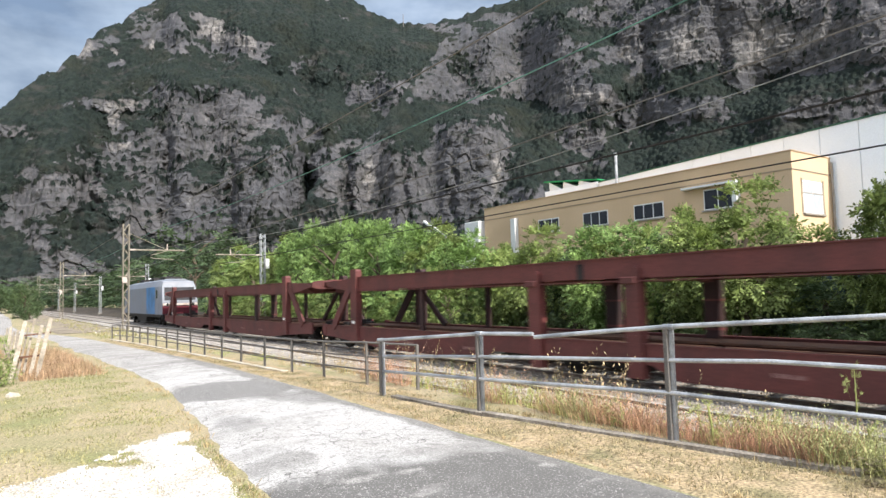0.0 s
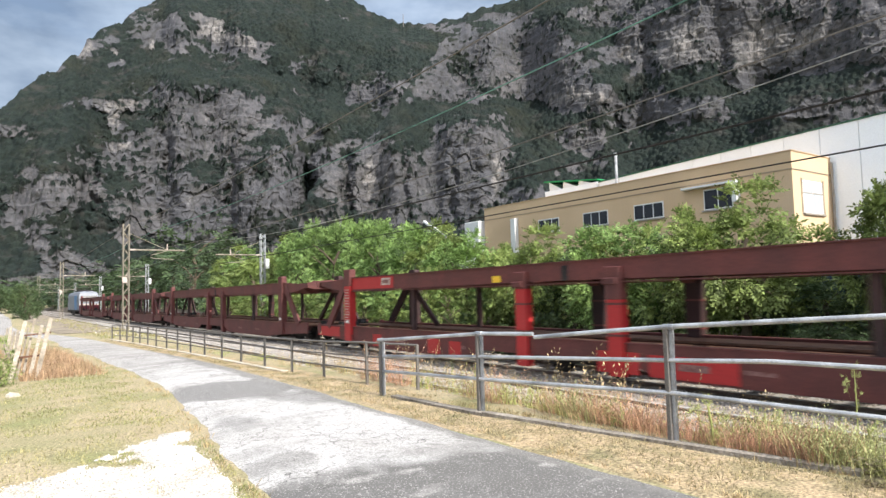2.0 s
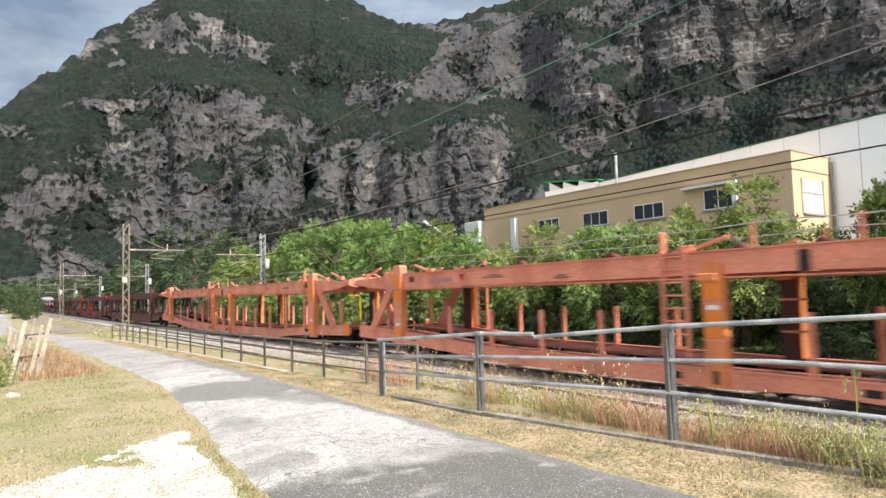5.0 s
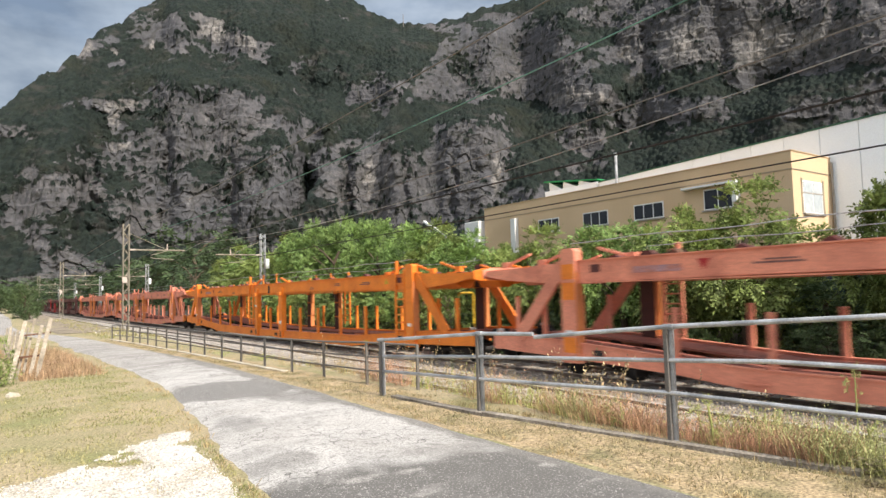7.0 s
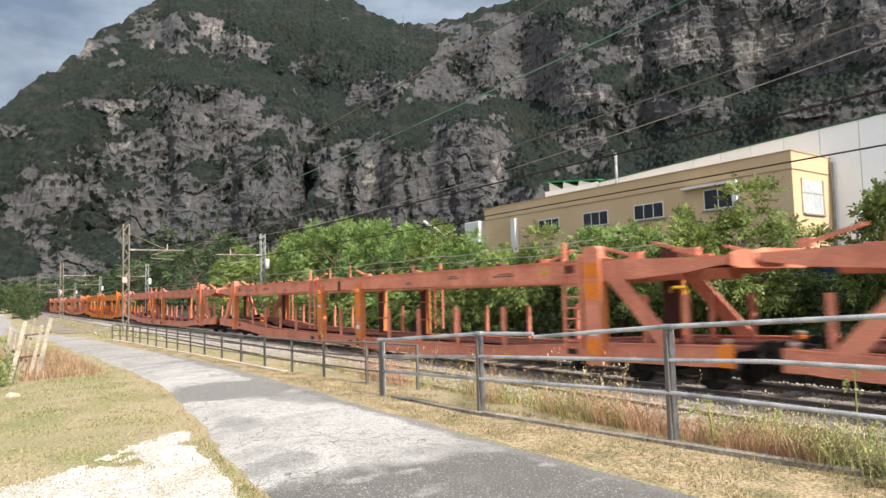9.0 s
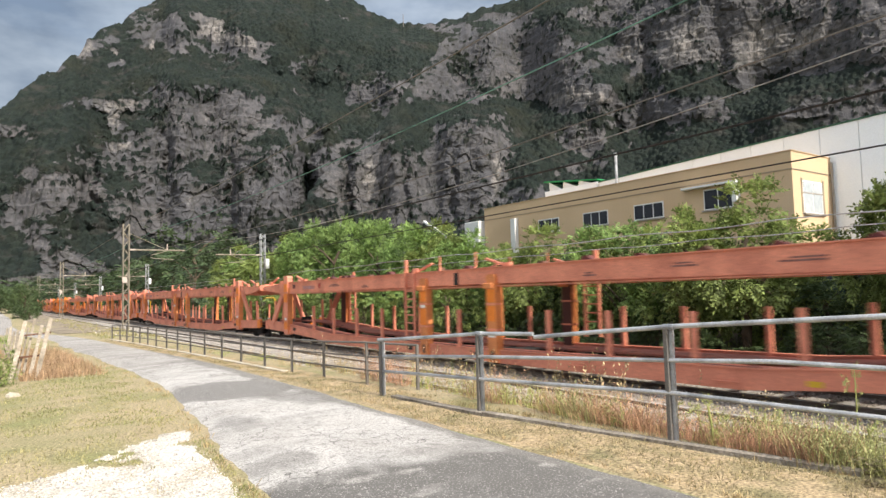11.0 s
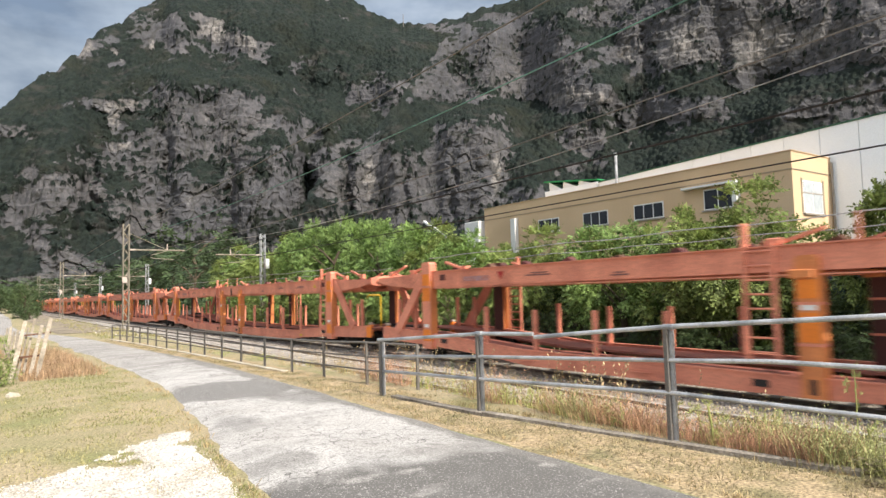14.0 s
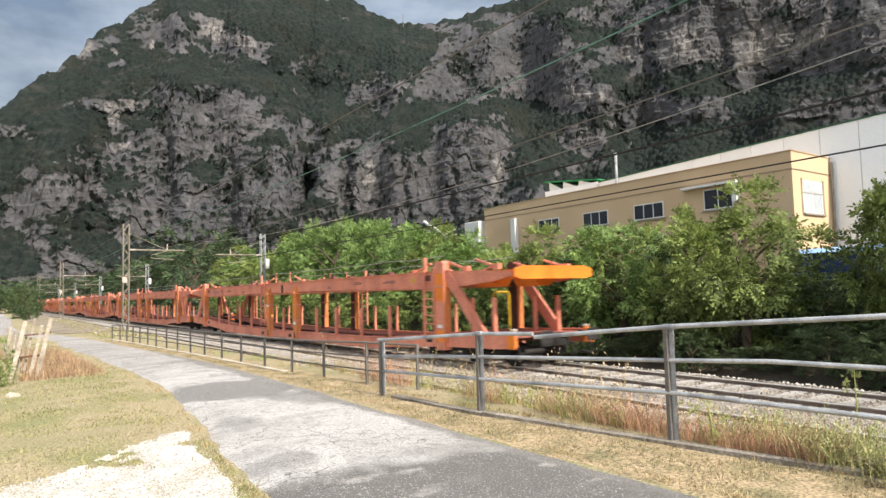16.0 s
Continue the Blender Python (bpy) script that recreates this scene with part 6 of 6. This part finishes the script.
def kerb():
    k = thing("concrete_kerb", pose(0, 0, 0), "worn concrete kerb below the railing", "kerb", kind="structure")
    line = [(5.49, 2.27), (5.46, 2.47), (5.26, 3.74), (4.87, 6.16), (4.73, 8.07)]
    for (xa, ya), (xb, yb) in zip(line[:-1], line[1:]):
        n = max(1, int(round((yb - ya) / 1.0)))
        for q in range(n):
            a, b = q / n, (q + 1) / n
            p0, p1 = (xa + (xb - xa) * a, ya + (yb - ya) * a), (xa + (xb - xa) * b, ya + (yb - ya) * b - 0.012)
            part("kerb_stone", Shape().bar((p0[0] + 0.06, p0[1], -0.022), (p1[0] + 0.06, p1[1], -0.022 + 0.006 * (q % 2)), 0.12, 0.12 + 0.01 * (q % 2)), KERBSTONE, k)
    edge = [(4.86, 12.4), (4.82, 13.0), (4.6, 17.6), (4.4, 21.5), (4.2, 24.8), (3.9, 28.2)]
    for (xa, ya), (xb, yb) in zip(edge[:-1], edge[1:]):
        part("edge_strip", Shape().bar((xa, ya, 0.0), (xb, yb - 0.015, 0.0), 0.13, 0.06), PALECONCRETE, k)
    return k


kerb()


def picket_fence():
    f = thing("wooden_fence", pose(0, 0, 0), "leaning fence of weathered pale wooden stakes", "fence")
    rng = random.Random(4)
    for x, y, dx, h, wd in ((0.34, 15.45, 0.26, 1.16, 0.10), (0.45, 15.6, 0.21, 1.02, 0.05), (0.55, 15.65, 0.22, 1.20, 0.055), (0.66, 15.5, 0.23, 1.06, 0.085), (0.78, 15.45, 0.26, 1.20, 0.105)):
        top = (x + dx, y + 0.05, h)
        part("stake", Shape().bar((x, y, -0.1), (x + dx * 0.55, y + 0.02, h * 0.5), wd * 0.8, 0.05, (0, 1, 0)).bar((x + dx * 0.53, y + 0.024, h * 0.48), top, wd * 0.7, 0.045, (0, 1, 0)), WOODGREY, f)
    for q in range(7):
        x, y = 0.44 - 0.025 * q + 0.02 * rng.random(), 16.4 + 0.95 * q
        part("stake", Shape().bar((x, y, -0.1), (x + 0.12 + 0.05 * rng.random(), y, 0.80 + 0.12 * rng.random()), 0.055, 0.03, (0, 1, 0)), WOODGREY, f)
    part("rail", Shape().bar((0.40, 15.52, 0.42), (0.94, 15.56, 0.45), 0.025, 0.04), RUST, f, "rusty wire rail")
    part("rail", Shape().bar((0.54, 15.56, 0.86), (1.05, 15.56, 0.90), 0.02, 0.03), RUST, f, "rusty wire rail")
    return f


picket_fence()


# ================= small growth and stones =================
def blades(name, label, mat, count, spot, height, width, lean, seed, heads=0.0):
    """Upright blades: spot gives a place, or None to skip; one object of stuff."""
    rng = random.Random(seed)
    v, f = [], []
    for _ in range(count):
        p = spot(rng)
        if p is None:
            continue
        x, y, z, k = p
        h = height * k * (0.55 + 0.7 * rng.random())
        a, b = rng.random() * 6.28, rng.random() * 6.28
        dx, dy = math.cos(a) * width, math.sin(a) * width
        lx, ly = math.cos(b) * lean * h * rng.random(), math.sin(b) * lean * h * rng.random()
        i = len(v)
        v += [(x - dx, y - dy, z), (x + dx, y + dy, z), (x + dx * 0.7 + lx * 0.45, y + dy * 0.7 + ly * 0.45, z + h * 0.6), (x - dx * 0.7 + lx * 0.45, y - dy * 0.7 + ly * 0.45, z + h * 0.6), (x + lx, y + ly, z + h)]
        f += [(i, i + 1, i + 2, i + 3), (i + 3, i + 2, i + 4)]
        if rng.random() < heads:
            for q in range(7):
                u = 0.62 + 0.40 * q / 6
                px, py, pz = x + lx * u * u, y + ly * u * u, z + h * u
                g, r = rng.random() * 6.28, h * (0.04 + 0.05 * rng.random()) * (1.25 - u * 0.6)
                ex, ey = math.cos(g) * r, math.sin(g) * r
                i = len(v)
                v += [(px, py, pz - 0.004), (px + ex * 0.6 - ey * 0.25, py + ey * 0.6 + ex * 0.25, pz + r * 0.5), (px + ex, py + ey, pz + r * 1.0), (px + ex * 0.6 + ey * 0.25, py + ey * 0.6 - ex * 0.25, pz + r * 0.4)]
                f += [(i, i + 1, i + 2, i + 3)]
    me = bpy.data.meshes.new(name)
    me.from_pydata(v, [], f)
    me.materials.append(mat)
    return tagged(new(name, me), label, "grass", kind="stuff")


STRAW = leaf_material("straw_grass", (0.48, 0.37, 0.205), (0.36, 0.27, 0.14), 0.6)
RUSSET = leaf_material("russet_weed", (0.56, 0.335, 0.225), (0.47, 0.31, 0.18), 0.55)
WEED = leaf_material("green_weed", (0.38, 0.40, 0.15), (0.27, 0.31, 0.10), 0.5)
GREENTURF = leaf_material("green_turf", (0.205, 0.225, 0.072), (0.150, 0.175, 0.055), 0.4)
BANKWEED = leaf_material("bank_weed", (0.47, 0.315, 0.20), (0.42, 0.31, 0.17), 0.4)
TURF = leaf_material("yellow_turf", (0.37, 0.325, 0.155), (0.23, 0.235, 0.09), 0.45)


def verge(rng, near=5.45, wide=2.6, y0=0.8, y1=30.0, cut=0.0, sx=0.45):
    y = y0 + (y1 - y0) * rng.random() ** 1.5
    edge = 5.45 if y < 8 else 5.5 - 0.055 * (y - 8)
    x = edge + 0.1 + wide * rng.random() ** 1.3
    n = noise.noise((x * sx * 1.6, y * sx, 7.0 + cut * 10))
    if n < cut:
        return None
    return x, y, ground_z(x, y) - 0.02, (0.65 + 0.8 * max(0, n - cut) + 0.3 * rng.random()) * (1.0 if y < 9 else max(0.35, 1 - 0.1 * (y - 9))) * (1 + 0.45 * smooth_step(5.2, 6.8, y) * (1 - smooth_step(12, 16, y)))


def tufts(name, label, mat, clumps, each, spot, height, width, seed, heads=0.3, spread=0.10, lean=0.45, plume=1.0):
    """Tufts of blades that fan out from their foot, some with feathery seed heads; one object of stuff."""
    rng = random.Random(seed)
    v, f = [], []
    for _ in range(clumps):
        p = spot(rng)
        if p is None:
            continue
        cx, cy, cz, k = p
        tall, wide = height * k * (0.55 + 0.75 * rng.random()), spread * (0.5 + rng.random())
        tip = (rng.random() - 0.5) * 0.5
        for _ in range(int(each * (0.5 + rng.random()))):
            a, r = rng.random() * 6.28, wide * rng.random()
            ox, oy = math.cos(a), math.sin(a)
            x, y = cx + ox * r, cy + oy * r
            h = tall * (0.5 + 0.6 * rng.random())
            o = h * lean * (0.2 + rng.random()) * (0.4 + r / wide)
            lx, ly = ox * o + tip * h * 0.5, oy * o + tip * h * 0.3
            t = rng.random() * 3.14
            dx, dy = math.cos(t) * width, math.sin(t) * width
            i = len(v)
            v += [(x - dx, y - dy, cz), (x + dx, y + dy, cz), (x + dx + lx * 0.35, y + dy + ly * 0.35, cz + h * 0.6), (x - dx + lx * 0.35, y - dy + ly * 0.35, cz + h * 0.6), (x + lx, y + ly, cz + h * 0.97)]
            f += [(i, i + 1, i + 2, i + 3), (i + 3, i + 2, i + 4)]
            if rng.random() < heads:
                for q in range(8):
                    u = 0.60 + 0.42 * q / 7
                    px, py, pz = x + lx * u * u, y + ly * u * u, cz + h * u
                    g, e = rng.random() * 6.28, plume * h * (0.035 + 0.035 * rng.random()) * (1.3 - u * 0.6)
                    ex, ey = math.cos(g) * e, math.sin(g) * e
                    i = len(v)
                    v += [(px, py, pz - 0.004), (px + ex * 0.6 - ey * 0.3, py + ey * 0.6 + ex * 0.3, pz + e * 0.5), (px + ex, py + ey, pz + e), (px + ex * 0.6 + ey * 0.3, py + ey * 0.6 - ex * 0.3, pz + e * 0.4)]
                    f += [(i, i + 1, i + 2, i + 3)]
    me = bpy.data.meshes.new(name)
    me.from_pydata(v, [], f)
    me.materials.append(mat)
    return tagged(new(name, me), label, "grass", kind="stuff")


PALEWEED = leaf_material("pale_seeding_weed", (0.46, 0.46, 0.22), (0.33, 0.36, 0.14), 0.6)
tufts("dry_grass", "tufts of tall dry straw-coloured grass along the track", STRAW, 520, 10, lambda r: verge(r, cut=-0.1, y1=22), 0.34, 0.0022, 1, 0.5, 0.13, 0.8, 0.8)
tufts("russet_weeds", "reddish-brown seeding weeds along the track", RUSSET, 1050, 14, lambda r: verge(r, cut=0.0, y0=2.6, y1=10.5, wide=1.8), 0.38, 0.0022, 2, 0.8, 0.16, 0.7, 0.8)
tufts("russet_stand", "low reddish-brown weeds close behind the kerb", RUSSET, 200, 13, lambda r: verge(r, cut=-0.05, y0=2.6, y1=4.6, wide=0.8, sx=1.2), 0.24, 0.0022, 62, 0.8, 0.16, 0.7, 0.8)
tufts("green_weeds", "pale green leafy weeds along the track", WEED, 420, 16, lambda r: verge(r, cut=-0.02, y1=18, sx=0.8, wide=1.9), 0.32, 0.003, 3, 0.9, 0.14, 0.7, 0.95)
tufts("seeding_weeds", "pale yellow-green seeding weeds behind the kerb", PALEWEED, 1100, 17, lambda r: verge(r, cut=0.04, y0=0.6, y1=5.5, wide=1.9, sx=0.9), 0.34, 0.0025, 21, 1.0, 0.17, 0.7, 0.9)
tufts("tall_stalks", "tall bleached grass stalks with seed heads along the track", STRAW, 150, 4, lambda r: verge(r, cut=-0.3, y0=3.4, y1=16, wide=2.0), 0.52, 0.0018, 61, 0.9, 0.08, 0.45, 0.9)
tufts("track_weeds", "thin dry weeds between the rails of the nearer track", STRAW, 420, 7, lambda r: (lambda y, x: (x, y, ground_z(x, y), 0.7 + 0.5 * r.random()))(1.5 + 26 * r.random() ** 1.4, 7.5 + 3.2 * r.random()), 0.28, 0.003, 31, 0.6, 0.06)
tufts("bank_grass", "dry grass on the bank between path and track", TURF, 420, 9, lambda r: (lambda y, x: (x, y, ground_z(x, y), 0.6 + 0.6 * r.random()))(29 + 42 * r.random() ** 1.3, 3.8 + 3.4 * r.random()), 0.15, 0.008, 32, 0.1, 0.22)


def gravel_z(x, y):
    """The pale patch lies just proud of the earth and dips below it at a ragged edge."""
    rag = 0.75 * noise.noise((x * 1.1, y * 1.1, 5.0)) + 0.40 * noise.noise((x * 3.7, y * 3.7, 9.0)) + 0.25 * noise.noise((x * 9.0, y * 9.0, 2.0))
    out = max(x - path_left(y) - 0.03 + 0.12 * rag, y - 6.75 - 0.10 * x - 0.5 * smooth_step(0.9, 1.6, x) + rag * 1.5, 5.9 - y - 1.1 * (x + 0.7) + rag * 2.2)
    return ground_z(x, y) + 0.012 - 0.06 * smooth_step(-0.25, 0.25, out) - 0.012 * max(0, noise.noise((x * 2.1, y * 2.1, 3.3)))


def lawn(rng):
    y = 2.5 + 26 * rng.random() ** 1.6
    x = path_left(y) + 0.05 - 4.5 * rng.random() ** 1.2
    if x < y * math.tan(radians(-2)) - 0.4 or (y < 8.2 and -1.6 < x < 2.1 and gravel_z(x, y) > ground_z(x, y) + 0.002 and rng.random() < 0.96):
        return None
    if y > 7.2 and path_left(y) - x < 0.30 + 0.45 * noise.noise((x * 1.4, y * 1.1, 3.9)) and rng.random() < 0.8:
        return None
    return x, y, ground_z(x, y) - 0.005, 0.6 + 0.7 * rng.random()


def strip(rng):
    y = 1.5 + 26 * rng.random() ** 1.5
    a, b = path_right(y), (5.4 if y < 8 else 5.2 - 0.055 * (y - 8))
    x = a - 0.02 + (b - a) * rng.random()
    return x, y, ground_z(x, y) - 0.005, 0.5 + 0.8 * rng.random()


def russet_bank(rng):
    y = 14.9 + 8.5 * rng.random()
    x = path_left(y) - 0.35 - 1.5 * rng.random() ** 0.8
    return x, y, ground_z(x, y) - 0.01, 0.6 + 0.7 * rng.random()


WEEDCROWN = [crown_mesh("leaves", WEED, 110 + k, 18, 40, 0.10, 1.0, 0.1) for k in range(3)]
STALK = Shape().tube([(0, 0, 0), (0.02, 0.01, 0.5), (0.0, 0.03, 1.0)], 0.02, 5, 0.008).mesh("stalk", WEED)
wr = random.Random(12)
for q in range(60):
    y = 1.0 + 9.0 * wr.random() ** 1.3
    x = 5.6 + 1.5 * wr.random() if q > 2 else 5.95
    if q < 1:
        x, y = 6.3, 2.6
    h = (0.20 + 0.24 * wr.random()) if q > 0 else 1.05
    p = thing("weed", pose(x, y, ground_z(x, y) - 0.02, 0, 0, 360 * wr.random()), "pale yellow-green flowering weed on the verge", "weed", "weeds on the verge")
    part("stalk", STALK, None, p, at=Matrix.Diagonal((1, 1, h, 1) if q else (0.45, 0.45, h, 1)))
    part("leaves", WEEDCROWN[q % 3], None, p, at=Matrix.Translation((0, 0, h * (0.60 if q > 0 else 0.84))) @ Matrix.Diagonal((0.15, 0.15, h * 0.55, 1) if q else (0.075, 0.075, 0.15, 1)))

blades("turf", "short yellow-green turf beside the path", TURF, 52000, lambda r: (lambda p: p if p and noise.noise((p[0] * 1.3, p[1] * 2.2, 9.1)) > -0.12 else None)(lawn(r)), 0.036, 0.004, 1.4, 4)
blades("green_turf", "short green tufts in the turf", GREENTURF, 50000, lambda r: (lambda p: p if p and noise.noise((p[0] * 0.5, p[1] * 1.1, 1.7)) + 0.5 * noise.noise((p[0] * 2.0, p[1] * 2.8, 4.4)) > 0.0 else None)(lawn(r)), 0.03, 0.004, 1.2, 14)
BANKSTRAW = leaf_material("trodden_straw", (0.40, 0.325, 0.185), (0.20, 0.185, 0.085), 0.7)
blades("strip_grass", "short dry yellow grass between path and kerb", BANKSTRAW, 30000, lambda r: (lambda p: p if noise.noise((p[0] * 2.2, p[1] * 1.4, 3.0)) > -0.15 else None)(strip(r)), 0.042, 0.0035, 1.5, 5)
tufts("edge_tufts", "small dry tufts lapping over the kerb and path edges", STRAW, 420, 8, lambda r: (lambda y, side: (((path_right(y) if side < 0.4 else path_left(y)) if side < 0.7 else 5.62 - 0.062 * y - 0.0) + 0.10 * (r.random() - 0.5), y, 0.0, 0.6 + 0.6 * r.random()))(2.3 + 16 * r.random() ** 1.5, r.random()), 0.06, 0.0025, 51, 0.0, 0.07, 0.9)
LITTER = leaf_material("bleached_straw_litter", (0.52, 0.435, 0.285), (0.36, 0.29, 0.17), 0.6)
blades("straw_litter", "bleached straw lying between path and kerb", LITTER, 9000, strip, 0.013, 0.006, 5.0, 15)
blades("strip_tufts", "small green tufts in the dry strip", GREENTURF, 3200, lambda r: (lambda p: p if noise.noise((p[0] * 1.6, p[1] * 0.9, 5.5)) > 0.12 else None)(strip(r)), 0.03, 0.004, 1.2, 16)
blades("lawn_litter", "bleached dry stems lying in the turf", LITTER, 16000, lambda r: (lambda p: p if p and noise.noise((p[0] * 0.5, p[1] * 0.9, 8.2)) + 0.5 * noise.noise((p[0] * 1.6, p[1] * 2.2, 2.2)) + 0.5 * smooth_step(2.2, 0.9, abs(p[1] - 8.2)) > 0.10 else None)(lawn(r)), 0.012, 0.006, 5.0, 17)
blades("bank_weeds", "rusty dry weeds at the bend of the path", BANKWEED, 7000, russet_bank, 0.19, 0.006, 1.0, 6, 0.3)


def stones(name, label, mat, count, spot, size, seed):
    rng = random.Random(seed)
    v, f = [], []
    for _ in range(count):
        x, y, z = spot(rng)
        s = size * (0.5 + rng.random())
        i = len(v)
        for dx, dy, dz in ((1, 0, 0), (0, 1, 0), (-1, 0, 0), (0, -1, 0), (0, 0, 1), (0, 0, -1)):
            k = s * (0.6 + 0.8 * rng.random())
            v.append((x + dx * k, y + dy * k, z + dz * k * 0.75))
        f += [(i, i + 1, i + 4), (i + 1, i + 2, i + 4), (i + 2, i + 3, i + 4), (i + 3, i, i + 4), (i + 1, i, i + 5), (i + 2, i + 1, i + 5), (i + 3, i + 2, i + 5), (i, i + 3, i + 5)]
    me = bpy.data.meshes.new(name)
    me.from_pydata(v, [], f)
    me.materials.append(mat)
    return tagged(new(name, me), label, "stones", kind="stuff")


STONE = material("ballast_chip", (0.34, 0.305, 0.265), 0.9, 0, 20, 1.1, 0.35, (0.20, 0.175, 0.150), 0.2, 0.6)
PEBBLE = material("white_pebble", (0.60, 0.57, 0.52), 0.9, 0, 30, 3, 0.2, (0.46, 0.42, 0.36), 0.2, 0.5)


def bed(rng):
    y = 0.5 + 40 * rng.random() ** 1.4
    x = 7.8 + 7.6 * rng.random()
    return x, y, bed_z(x, y) + 0.004


def yard(rng):
    y = 3.2 + 4.4 * rng.random()
    x = -0.3 + (path_left(y) + 0.25) * rng.random()
    return x, y, gravel_z(x, y) + 0.004


stones("ballast", "grey-brown broken ballast stones", STONE, 52000, bed, 0.022, 8)
SHOULDER = material("clean_ballast_chip", (0.50, 0.465, 0.415), 0.9, 0, 20, 1.1, 0.35, (0.33, 0.295, 0.255), 0.2, 0.6)
stones("shoulder_stones", "pale clean ballast heaped on the far shoulder", SHOULDER, 5200, lambda r: (lambda y, x: (x, y, bed_z(x, y) + 0.02))(1.0 + 38 * r.random() ** 1.3, 14.25 + 0.45 * (r.random() + r.random())), 0.034, 18)


def rail_heap(rng):
    """Pale stones heaped along the rails of both tracks, in short runs."""
    y, q = 1.0 + 34 * rng.random() ** 1.3, rng.random()
    x = (FAR_TRACK - 0.62 if q < 0.42 else FAR_TRACK - 1.12 if q < 0.74 else NEAR_TRACK + 0.62 if q < 0.88 else NEAR_TRACK - 0.60) + 0.11 * (rng.random() + rng.random() - 1)
    return x, y, bed_z(x, y) + 0.015 + 0.02 * math.sin(y * 10.47)


stones("rail_stones", "pale ballast heaped along the rails", SHOULDER, 5200, rail_heap, 0.024, 19)
stones("rubble", "pale loose stones on the bank", PEBBLE, 240, lambda r: (lambda y, x: (x, y, ground_z(x, y) + 0.01))(28 + 45 * r.random(), 4.2 + 3.6 * r.random()), 0.028, 33)
RUBBLEBED = material("grey_bank_gravel", (0.25, 0.205, 0.155), 0.95, 0, 12, 0.8, 0.5, (0.175, 0.15, 0.105), 0.9)
tagged(strip_sheet("bank_gravel", ramp_line([(2.7, 7.9, 0.3)]), ramp_line([(36, 120, 1.0)]), lambda x, y: ground_z(x, y) + 0.02 + 0.05 * noise.noise((x * 1.1, y * 0.5, 2.0)), RUBBLEBED), "grey gravelly bank beside the track", "bank", kind="structure")
gravel_xs, gravel_ys = ramp_line([(-1.6, 2.1, 0.06)]), ramp_line([(2.2, 8.2, 0.06)])
GRAVEL = material("white_gravel", (0.56, 0.53, 0.48), 0.95, 0, 45, 2.2, 0.5, (0.40, 0.36, 0.29), 0.9)


gravel = tagged(strip_sheet("gravel", gravel_xs, gravel_ys, gravel_z, GRAVEL), "pale crushed gravel by the path", "gravel", kind="structure")
tufts("gravel_tufts", "small green and dry tufts growing in the gravel", TURF, 60, 10, lambda r: (lambda y, x: (x, y, gravel_z(x, y) - 0.005, 0.6 + 0.5 * r.random()) if noise.noise((x * 2.3, y * 2.3, 6.1)) > 0.1 else None)(3.6 + 3.2 * r.random(), -0.2 + 1.8 * r.random()), 0.05, 0.003, 41, 0.0, 0.10, 0.9)
stones("pebbles", "loose pale pebbles on the gravel", PEBBLE, 6500, yard, 0.008, 9)


# ================= motion =================
def motions():
    for wagon, y16 in WAGONS:
        walk(wagon, [(0.0, pose(FAR_TRACK, y16 - 16 * SPEED, RAIL_Z)), (16.0, pose(FAR_TRACK, y16, RAIL_Z))])
    walk(LOCO, [(0.0, pose(FAR_TRACK, 530.2 - 16 * SPEED, RAIL_Z)), (16.0, pose(FAR_TRACK, 530.2, RAIL_Z))])


motions()
